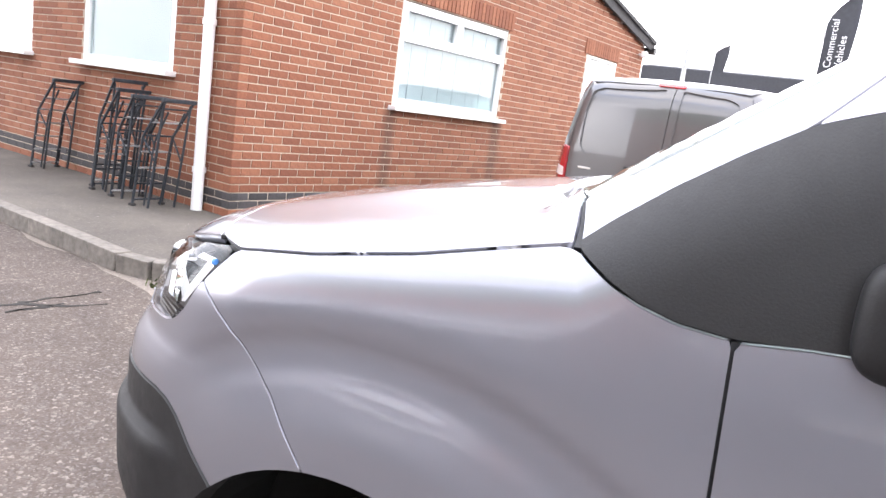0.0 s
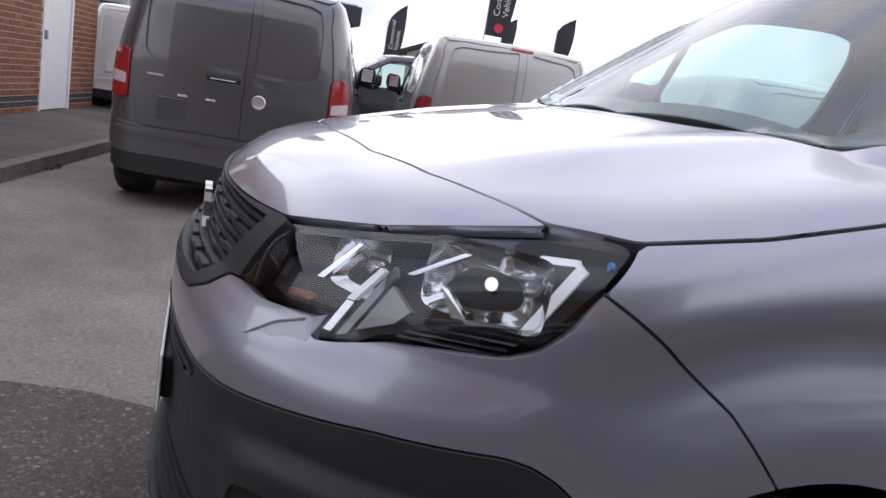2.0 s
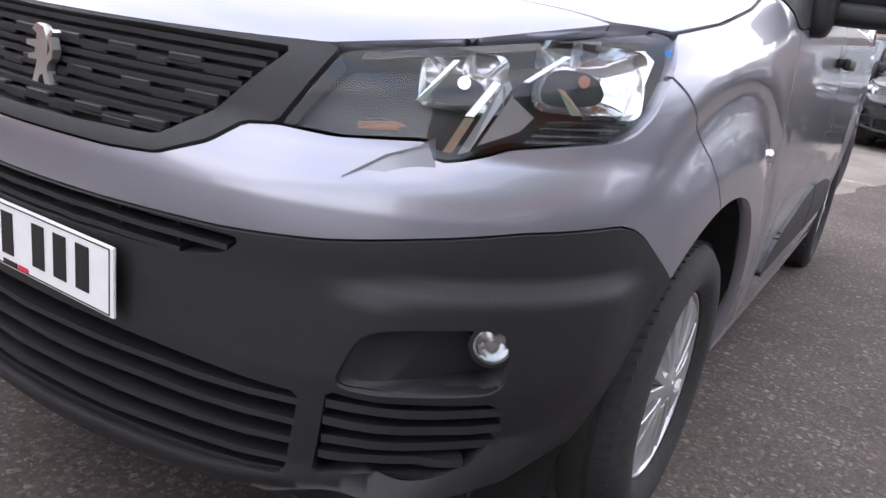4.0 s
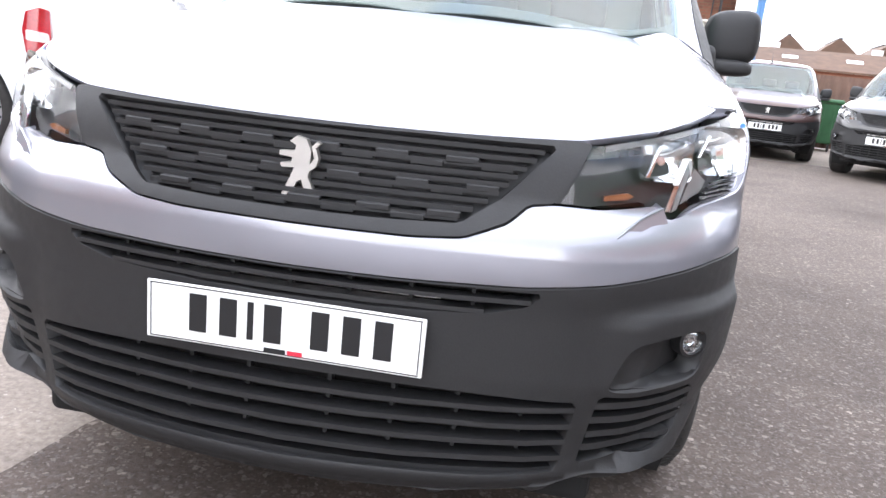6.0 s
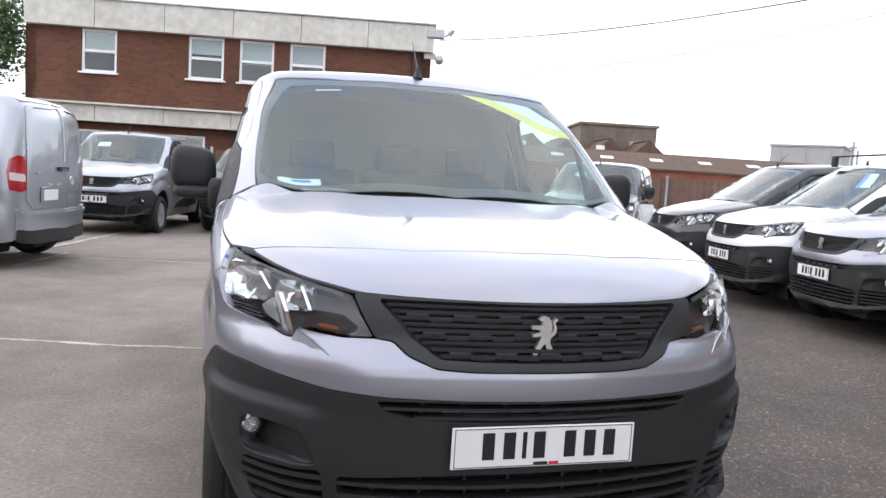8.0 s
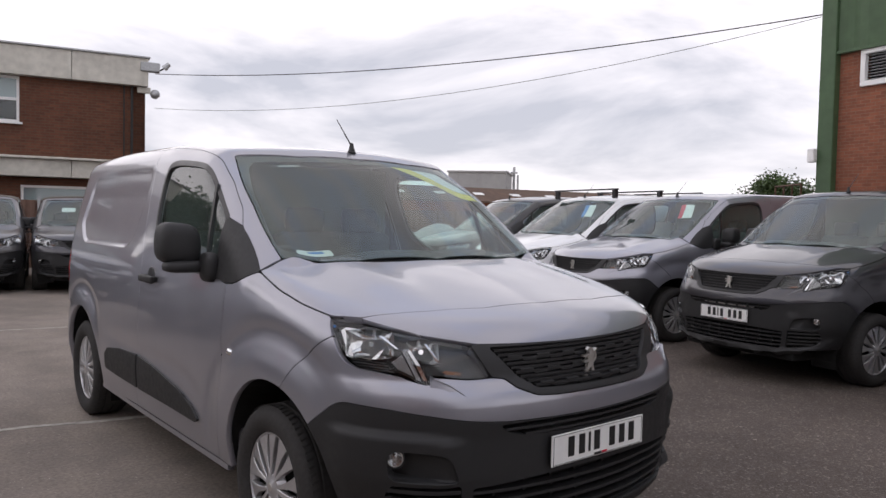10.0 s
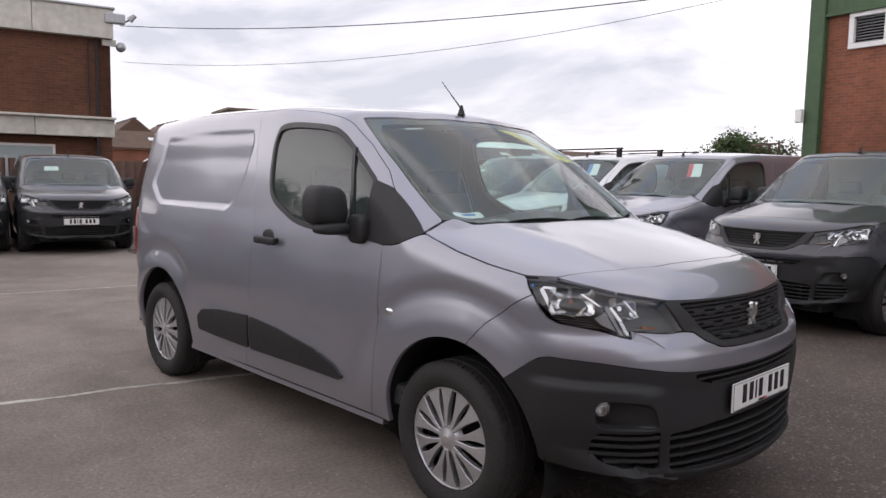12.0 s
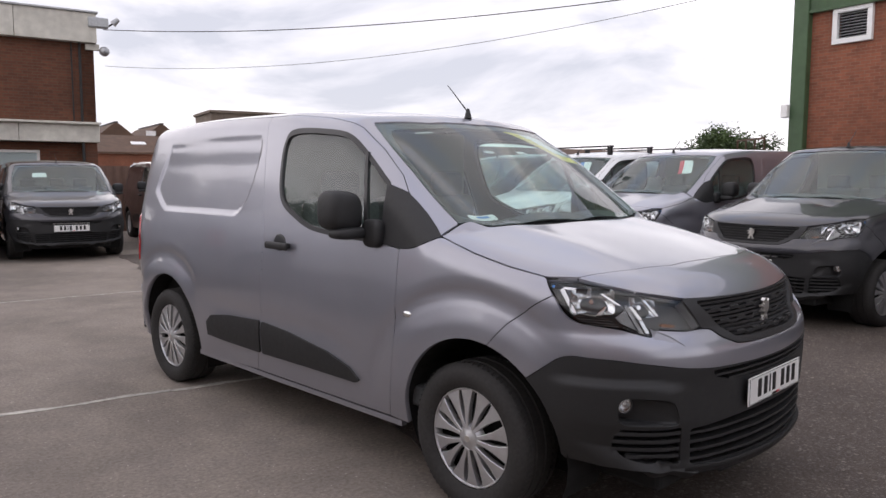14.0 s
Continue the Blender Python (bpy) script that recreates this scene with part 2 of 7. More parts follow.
def box_bm(cx, cy, cz, sx, sy, sz, bevel=0.0, m=None, bm=None, segs=2):
    """A bevelled box: centre and full sizes."""
    b = bmesh.new()
    bmesh.ops.create_cube(b, size=1.0)
    bmesh.ops.scale(b, vec=(sx, sy, sz), verts=b.verts)
    if bevel:
        bmesh.ops.bevel(b, geom=b.edges[:], offset=bevel, segments=segs, affect='EDGES', profile=0.5)
    bmesh.ops.translate(b, vec=(cx, cy, cz), verts=b.verts)
    if m is not None:
        bmesh.ops.transform(b, matrix=m, verts=b.verts)
    if bm is None:
        return b
    tmp = bpy.data.meshes.new("tmp")
    b.to_mesh(tmp)
    b.free()
    bm.from_mesh(tmp)
    bpy.data.meshes.remove(tmp)
    return bm


def cyl_bm(p, q, r, n=12, r2=None, bm=None):
    """A rod from p to q."""
    bm = bm or bmesh.new()
    p, q = Vector(p), Vector(q)
    m = Matrix.Translation((p + q) / 2) @ (q - p).to_track_quat('Z', 'Y').to_matrix().to_4x4()
    bmesh.ops.create_cone(bm, cap_ends=True, segments=n, radius1=r, radius2=r if r2 is None else r2, depth=(q - p).length, matrix=m)
    return bm


def lathe_bm(profile, n=48, bm=None):
    """Turns a profile of (radius, x) about the x axis; closed along the profile."""
    bm = bm or bmesh.new()
    rings = []
    for k in range(n):
        a = 2 * math.pi * k / n
        rings.append([bm.verts.new((x, r * math.cos(a), r * math.sin(a))) for r, x in profile])
    for k in range(n):
        u, v = rings[k], rings[(k + 1) % n]
        for i in range(len(profile) - 1):
            if profile[i][0] < 1e-6 and profile[i + 1][0] < 1e-6:
                continue
            bm.faces.new((u[i], u[i + 1], v[i + 1], v[i]))
    bmesh.ops.remove_doubles(bm, verts=bm.verts, dist=1e-5)
    bmesh.ops.recalc_face_normals(bm, faces=bm.faces)
    return bm


def prism_bm(outline, depth, bm=None, flip=False):
    """Extrudes an outline of (x, z) by depth along +y."""
    bm = bm or bmesh.new()
    a = [bm.verts.new((x, 0, z)) for x, z in outline]
    b = [bm.verts.new((x, depth, z)) for x, z in outline]
    n = len(a)
    try:
        bm.faces.new(a)
        bm.faces.new(b[::-1])
    except ValueError:
        pass
    for i in range(n):
        bm.faces.new((a[i], b[i], b[(i + 1) % n], a[(i + 1) % n]))
    bmesh.ops.recalc_face_normals(bm, faces=bm.faces)
    return bm


# ---------------------------------------------------------------- the van's shape
def curve(xs, ys):
    """Smooth curve through a few control values, without overshoot."""
    xs, ys = np.array(xs, float), np.array(ys, float)
    d = np.diff(ys) / np.diff(xs)
    m = np.zeros(len(xs))
    m[0], m[-1] = d[0], d[-1]
    for i in range(1, len(xs) - 1):
        m[i] = 0 if d[i - 1] * d[i] <= 0 else 2 * d[i - 1] * d[i] / (d[i - 1] + d[i])

    def g(x):
        x = np.asarray(x, float)
        i = np.clip(np.searchsorted(xs, x) - 1, 0, len(xs) - 2)
        h = xs[i + 1] - xs[i]
        t = (np.clip(x, xs[0], xs[-1]) - xs[i]) / h
        return ((2 * t**3 - 3 * t**2 + 1) * ys[i] + (t**3 - 2 * t**2 + t) * h * m[i]
                + (-2 * t**3 + 3 * t**2) * ys[i + 1] + (t**3 - t**2) * h * m[i + 1])
    return g


def smax(a, b, k):
    h = np.maximum(k - np.abs(a - b), 0) / k
    return np.maximum(a, b) + h * h * k * 0.25


def smooth01(v):
    v = np.clip(v, 0, 1)
    return v * v * (3 - 2 * v)


hood_line = curve([-.3, .0, .1, .25, .45, .7, 1.0, 1.4], [.80, .955, .995, 1.05, 1.10, 1.155, 1.21, 1.27])
roof_line = curve([-.5, .5, .95, 1.35, 1.68, 1.75, 1.95, 2.4, 3.2, 4.0, 4.5],
                  [-.3, .80, 1.19, 1.475, 1.70, 1.738, 1.765, 1.795, 1.80, 1.765, 1.72])
side_line = curve([.2, .30, .5, .75, .95, 1.10, 1.35, 1.65, 1.9], [.85, .872, .895, .903, .897, .885, .838, .762, .69])
nose_line = curve([.15, .24, .29, .335, .36, .42, .52, .64, .72, .76, .79, .82, .85, .97, 1.1],
                  [.15, .07, .018, -.008, .004, .01, .013, .012, .006, .008, .017, .037, .06, .078, .12])
AXLE_F, AXLE_R, WHEEL_Z = .913, 3.700, .322
ARCH_F, ARCH_R, ARCH_Z, ARCH_RADIUS = .87, 3.66, .345, .412

# corners (y, z) of the pressed field behind the door
PRESSING = [(2.605, 1.60), (2.63, 1.38), (2.685, 1.24), (2.78, 1.17), (3.75, 1.17), (3.935, 1.305), (3.89, 1.45), (3.80, 1.630), (2.65, 1.655)]


arch_step = curve([.38, .46, .53, .575, .600, .635, .67, .74], [.013, .011, .001, -.007, -.008, -.001, .001, 0])


def side_width(y, z):
    s = side_line(z) - .11 * np.clip(1.05 - y, 0, 2)**2 - .012 * np.clip(y - 3.3, 0, 2)**2
    # wheel arches: a creased shoulder, a groove under it, and the flare down to the arch
    for a, grow in ((ARCH_F, 0.0), (ARCH_R, .045)):
        r = np.hypot((y - a) * .92, z - ARCH_Z) + grow - .022 * np.clip(y - a, -.4, .4)
        low = smooth01((z - .28) / .2) * smooth01((y - a + .46) / .2)
        s = s + low * arch_step(r)
    # pressed panel behind the door
    q = -9.0 + 0 * (y + z)
    for (ya, za), (yb, zb) in zip(PRESSING, PRESSING[1:] + PRESSING[:1]):
        ln = math.hypot(yb - ya, zb - za)
        q = smax(q, ((zb - za) * (y - ya) - (yb - ya) * (z - za)) / ln, .04)
    s = s - .014 * (1 - .65 * smooth01((z - 1.46) / .12)) * (1 - smooth01((q + .032) / .03))
    # scallop above the door moulding
    ridge = .62 - .10 * np.clip((2.0 - y) / .5, 0, 1)**2
    s = s - .009 * np.exp(-((z - ridge) / .05)**2) * smooth01((y - 1.5) / .3) * smooth01((3.2 - y) / .3)
    return s


def body(x, y, z):
    """Below zero inside the van."""
    ax = np.abs(x)
    ye = y - .20 * x * x
    bonnet = z - (hood_line(ye) - .05 * x * x + .012 * np.exp(-((ax - .5) / .10)**2) * np.clip((y - .25) / .4, 0, 1))
    cab = z - (roof_line(ye) - .06 * x * x + .035 * np.exp(-((ax - .70) / .075)**2) * smooth01((1.75 - y) / .3))
    flank = ax - side_width(y, z) + .09 * np.clip((.56 - z) / .3, 0, 1.2)**2 * smooth01((.80 - y) / .4)
    nose = nose_line(z) + (.26 + .10 * np.clip((.52 - z) / .25, 0, 1.2)) * x * x - y
    tail = y - (4.38 - .15 * x * x - .10 * np.clip(z - 1.1, 0, 1)**1.5)
    # the bumper's corner stands proud round the fog lamps
    corner = .020 * smooth01((.688 - z - .10 * np.clip(.72 - ax, 0, .3)) / .042) * (1 - .55 * smooth01((.58 - z) / .22)) * smooth01((ax - .54) / .12) * smooth01((.53 - y) / .14)
    low = smax(smax(nose, flank, .34), bonnet, .12) - corner
    return smax(np.minimum(low, smax(cab, flank, .125 - .04 * smooth01((y - 2.0) / .5))), tail, .24)


def body_normal(P):
    e = 0.004
    g = np.stack([body(P[:, 0] + d[0], P[:, 1] + d[1], P[:, 2] + d[2]) - body(P[:, 0] - d[0], P[:, 1] - d[1], P[:, 2] - d[2])
                  for d in np.eye(3) * e], 1)
    return g / (np.linalg.norm(g, axis=1)[:, None] + 1e-12)


def outward(o, d, far=3.2, n=220):
    """From inside points o along d to the van's skin."""
    t = np.linspace(0, far, n)
    P = o[:, None, :] + d[:, None, :] * t[None, :, None]
    v = body(P[..., 0], P[..., 1], P[..., 2]) > 0
    i = np.maximum(np.argmax(v, 1), 1)
    a, b = t[i - 1], t[i]
    for _ in range(22):
        m = (a + b) / 2
        p = o + d * m[:, None]
        w = body(p[:, 0], p[:, 1], p[:, 2]) > 0
        a, b = np.where(w, a, m), np.where(w, m, b)
    return o + d * ((a + b) / 2)[:, None]


FRONT_C, REAR_C, AXIS_Z = np.array([0, 1.0, .75]), np.array([0, 3.2, .95]), .80


def to_flat(P, mode):
    P = np.atleast_2d(np.asarray(P, float))
    if mode == 'S':
        return np.stack([P[:, 1], np.arctan2(P[:, 0], P[:, 2] - AXIS_Z) * .8], 1)
    c, s = (FRONT_C, -1) if mode == 'F' else (REAR_C, 1)
    d = P - c
    return np.stack([np.arctan2(d[:, 0], s * d[:, 1]), np.arctan2(d[:, 2], np.hypot(d[:, 0], d[:, 1]))], 1)


def from_flat(U, mode):
    if mode == 'S':
        th = U[:, 1] / .8
        o = np.stack([0 * th, U[:, 0], 0 * th + AXIS_Z], 1)
        d = np.stack([np.sin(th), 0 * th, np.cos(th)], 1)
    else:
        c, s = (FRONT_C, -1) if mode == 'F' else (REAR_C, 1)
        o = np.repeat(c[None], len(U), 0)
        ce = np.cos(U[:, 1])
        d = np.stack([np.sin(U[:, 0]) * ce, s * np.cos(U[:, 0]) * ce, np.sin(U[:, 1])], 1)
    return outward(o, d)


def rounded(poly, times=2):
    """Rounds the corners of a closed outline a little."""
    p = dense(np.asarray(poly, float), .035)
    for _ in range(times):
        q = np.roll(p, -1, 0)
        p = np.stack([.75 * p + .25 * q, .25 * p + .75 * q], 1).reshape(-1, p.shape[1])
    return p


def dense(p, step):
    out = []
    for a, b in zip(p, np.roll(p, -1, 0)):
        n = max(1, int(math.ceil(np.linalg.norm(b - a) / step)))
        out.extend(a + (b - a) * k / n for k in range(n))
    return np.array(out)


def area2(p):
    q = np.roll(p, -1, 0)
    return float(np.sum(p[:, 0] * q[:, 1] - q[:, 0] * p[:, 1]))


def shrunk(p, gap):
    if area2(p) < 0:
        p = p[::-1]
    a = p - np.roll(p, 1, 0)
    b = np.roll(p, -1, 0) - p
    n = np.stack([-a[:, 1], a[:, 0]], 1) / (np.linalg.norm(a, axis=1)[:, None] + 1e-9) + \
        np.stack([-b[:, 1], b[:, 0]], 1) / (np.linalg.norm(b, axis=1)[:, None] + 1e-9)
    n /= np.linalg.norm(n, axis=1)[:, None] + 1e-9
    return p + n * gap


def inside(pts, poly):
    x, y = pts[:, 0:1], pts[:, 1:2]
    a, b = poly, np.roll(poly, -1, 0)
    c = ((a[:, 1] > y) != (b[:, 1] > y)) & (x < (b[:, 0] - a[:, 0]) * (y - a[:, 1]) / (b[:, 1] - a[:, 1] + 1e-15) + a[:, 0])
    return (c.sum(1) % 2) == 1


from mathutils.geometry import delaunay_2d_cdt


def arch_ring(axle, r, flat_mode, sign=1):
    a = np.linspace(0, 2 * math.pi, 64, endpoint=False)
    y, z = axle + r * np.cos(a), ARCH_Z + r * np.sin(a)
    x = side_width(y, z) * sign
    return to_flat(np.stack([x, y, z], 1), flat_mode)


def panel(name, outline, mode, material, parent, res=.03, gap=.0025, lift=0.0, depth=.02, holes=(), rings=(), mirror=False,
          both=False, round_times=1, label=""):
    """A body panel: an outline laid on the van's skin, cut out, with a turned-in edge.
    both: the outline is one half, from the middle round to the middle again, and is mirrored."""
    p = np.asarray(outline, float)
    if both:
        m = p[::-1] * [-1, 1, 1]
        p = np.concatenate([p, m[1:] if abs(m[0, 0]) < 1e-6 else m])
        if abs(p[-1, 0]) < 1e-6:
            p = p[:-1]
    U = rounded(to_flat(p, mode), round_times)
    U = dense(shrunk(U, gap), res)
    cut = []
    for h in holes:
        hu = rounded(to_flat(h, mode), round_times)
        cut.append(dense(shrunk(hu, -gap), res))
    for axle, r in rings:
        cut.append(arch_ring(axle, r, mode))
        if both:
            cut.append(arch_ring(axle, r, mode, -1))
    lo, hi = U.min(0), U.max(0)
    gx, gy = np.meshgrid(np.arange(lo[0] + res / 2, hi[0], res), np.arange(lo[1] + res / 2, hi[1], res))
    gx = gx + (np.arange(gx.shape[0]) % 2)[:, None] * res / 2
    G = np.stack([gx.ravel(), gy.ravel()], 1)
    ok = inside(G, U)
    for c in cut:
        ok &= ~inside(G, c)
    G = G[ok]
    edge_pts = np.concatenate([U] + cut)
    if len(G):
        far = np.min(np.linalg.norm(G[:, None, :] - edge_pts[None], axis=2), 1) > res * .45
        G = G[far]
    pts = np.concatenate([edge_pts, G])
    edges, k = [], 0
    for loop in [U] + cut:
        n = len(loop)
        edges += [(k + i, k + (i + 1) % n) for i in range(n)]
        k += n
    vs, _, fs, _, _, _ = delaunay_2d_cdt([Vector(v) for v in pts], edges, [], 0, 1e-7)
    V = np.array([(v.x, v.y) for v in vs])
    T = np.array([f for f in fs if len(f) == 3])
    C = V[T].mean(1)
    keep = inside(C, U)
    for c in cut:
        keep &= ~inside(C, c)
    T = T[keep]
    used, inv = np.unique(T, return_inverse=True)
    T = inv.reshape(-1, 3)
    P = from_flat(V[used], mode)
    N = body_normal(P)
    tri = P[T]
    nn = np.cross(tri[:, 1] - tri[:, 0], tri[:, 2] - tri[:, 0])
    flip = (nn * N[T[:, 0]]).sum(1) < 0
    T[flip] = T[flip][:, ::-1]
    P = P + N * lift
    # turned-in edge
    count = {}
    for t in T:
        for a, b in ((t[0], t[1]), (t[1], t[2]), (t[2], t[0])):
            count[(a, b)] = count.get((a, b), 0) + 1
    rim = [(a, b) for a, b in count if (b, a) not in count]
    rv = sorted({v for e in rim for v in e})
    at = {v: i for i, v in enumerate(rv)}
    n0, n1 = len(P), len(P) + len(rv)
    faces = [tuple(map(int, t)) for t in T]
    side_n = np.zeros((len(rv), 3))
    for a, b in rim:
        faces.append((n0 + at[b], n0 + at[a], n1 + at[a], n1 + at[b]))
        s = np.cross(P[b] - P[a], N[a])
        side_n[at[a]] += s
        side_n[at[b]] += s
    side_n /= np.linalg.norm(side_n, axis=1)[:, None] + 1e-12
    soft = side_n + N[rv] * .6
    soft /= np.linalg.norm(soft, axis=1)[:, None] + 1e-12
    verts = np.concatenate([P, P[rv], P[rv] - N[rv] * depth])
    norms = np.concatenate([N, soft, side_n])
    if mirror:
        verts, norms = verts * [-1, 1, 1], norms * [-1, 1, 1]
        faces = [f[::-1] for f in faces]
    return mesh_ob(name, verts, faces, material, parent, label, normals=norms)


def skin(x, z, lift=0.0):
    """A point of the nose or flank in front view."""
    d = np.array([[0., 1., 0.]])
    o = np.array([[x, -.6, z]])
    t = np.linspace(0, 1.6, 400)
    P = o[:, None, :] + d[:, None, :] * t[None, :, None]
    v = body(P[0, :, 0], P[0, :, 1], P[0, :, 2]) < 0
    i = int(np.argmax(v))
    return Vector((x, float(P[0, i, 1]) - lift, z))


# outlines of the panels on the van's left half (x > 0)
SEAM = [(0, .297, 1.06), (.314, .315, 1.058), (.525, .36, 1.055), (.649, .407, 1.048), (.752, .455, 1.033)]
LIP = [(0, .096, .949), (.148, .10, .950), (.353, .131, .954), (.483, .165, .959), (.64, .272, .988), (.756, .453, 1.030)]
LAMP = [(.505, .17, .955), (.64, .272, .982), (.727, .373, 1.004), (.768, .452, 1.018), (.80, .529, 1.032), (.823, .546, 1.024),
        (.833, .533, 1.010), (.846, .501, .970), (.846, .468, .919), (.836, .438, .891), (.821, .402, .876), (.793, .35, .870),
        (.732, .271, .858), (.684, .22, .838), (.657, .197, .832), (.645, .193, .846), (.640, .194, .857), (.532, .136, .846),
        (.452, .115, .848)]
SURROUND_LOW = [(.452, .115, .848), (.406, .10, .842), (.369, .077, .811), (.298, .05, .783), (.212, .036, .777), (0, .024, .776)]
GRILLE = [(0, .096, .940), (.2, .11, .942), (.439, .149, .944), (.402, .115, .903), (.352, .092, .848), (.287, .06, .806), (.15, .045, .801), (0, .041, .80)]
CLAD_LINE = [(0, .009, .701), (.205, .02, .702), (.416, .053, .706), (.56, .098, .718), (.666, .162, .735), (.764, .266, .752),
             (.842, .416, .758), (.851, .454, .750), (.858, .487, .733), (.875, .536, .693), (.893, .59, .650)]
FENDER_SEAM = [(.846, .503, .972), (.872, .579, .925), (.883, .694, .840), (.905, .776, .75), (.91, .83, .67)]
DOOR_F = [(.887, 1.325, 1.090), (.899, 1.338, .824), (.906, 1.363, .482), (.882, 1.404, .300)]
DOOR_R = [(.876, 2.563, .300), (.900, 2.485, .608), (.888, 2.453, 1.072), (.831, 2.524, 1.383), (.748, 2.60, 1.673), (.705, 2.62, 1.735)]
DOOR_TOP = [(.70, 2.35, 1.738), (.696, 2.075, 1.711), (.709, 1.778, 1.644), (.723, 1.592, 1.527), (.748, 1.43, 1.405), (.790, 1.355, 1.333)]
TRI_LOW = [(.829, 1.112, 1.156), (.846, 1.137, 1.139), (.868, 1.172, 1.122), (.880, 1.213, 1.106), (.885, 1.258, 1.096), (.886, 1.325, 1.092)]
TRI_TOP = [(.829, 1.112, 1.156), (.810, 1.155, 1.192), (.797, 1.219, 1.242), (.791, 1.290, 1.292), (.790, 1.355, 1.333)]
TRIANGLE = TRI_TOP[::-1] + TRI_LOW[1:] + [(.885, 1.40, 1.100), (.884, 1.452, 1.104), (.813, 1.468, 1.372)]
WINDOW = [(.812, 1.460, 1.374), (.773, 1.681, 1.529), (.758, 1.853, 1.621), (.752, 2.152, 1.654), (.757, 2.331, 1.651), (.772, 2.383, 1.614),
          (.801, 2.390, 1.506), (.851, 2.331, 1.291), (.871, 2.160, 1.190), (.881, 1.946, 1.132), (.884, 1.445, 1.105)]
SCREEN_SIDE = [(.725, 1.092, 1.196), (.704, 1.405, 1.413), (.657, 1.775, 1.680)]


def on_skin(pts, step=.05):
    """More points along a seam, all on the skin, so that the panels on both sides share one line."""
    U = to_flat(pts, 'S')
    out = [U[0]]
    for a, b in zip(U, U[1:]):
        n = max(1, int(math.ceil(np.linalg.norm(b - a) / step)))
        out.extend(a + (b - a) * k / n for k in range(1, n + 1))
    return [tuple(map(float, p)) for p in from_flat(np.array(out), 'S')]


SEAM, FENDER_SEAM = on_skin(SEAM), on_skin(FENDER_SEAM)
TRI_LOW = on_skin(TRI_LOW, .02)
SEAM[0] = (0.0, SEAM[0][1], SEAM[0][2])


def spline(pts, n=4):
    """A smooth open curve through the points."""
    P = [np.array(p, float) for p in pts]
    P = [2 * P[0] - P[1]] + P + [2 * P[-1] - P[-2]]
    out = []
    for a, b, c, d in zip(P, P[1:], P[2:], P[3:]):
        for k in range(n):
            t = k / n
            out.append(tuple(map(float, .5 * (2 * b + (c - a) * t + (2 * a - 5 * b + 4 * c - d) * t * t + (3 * b - a - 3 * c + d) * t**3))))
    out.append(tuple(map(float, P[-2])))
    return out


WINDOW = spline(WINDOW)


def mir(pts):
    return [(-x, y, z) for x, y, z in pts]


def ribbon(name, path, width, thick, material, parent, label="", up=(0, 0, 1)):
    """A flat bar along a path of points."""
    bm = bmesh.new()
    prev, first = None, None
    path = [Vector(p) for p in path]
    for i, p in enumerate(path):
        t = (path[min(i + 1, len(path) - 1)] - path[max(i - 1, 0)]).normalized()
        u = Vector(up)
        u = (u - t * u.dot(t)).normalized()
        s = t.cross(u)
        ring = [bm.verts.new(p + u * a * width / 2 + s * b * thick / 2) for a, b in ((-1, -1), (1, -1), (1, 1), (-1, 1))]
        if prev:
            for k in range(4):
                bm.faces.new((prev[k], prev[(k + 1) % 4], ring[(k + 1) % 4], ring[k]))
        else:
            first = ring
        prev = ring
    bm.faces.new(first[::-1])
    bm.faces.new(prev)
    bmesh.ops.recalc_face_normals(bm, faces=bm.faces)
    return part(name, bm, material, parent, label)


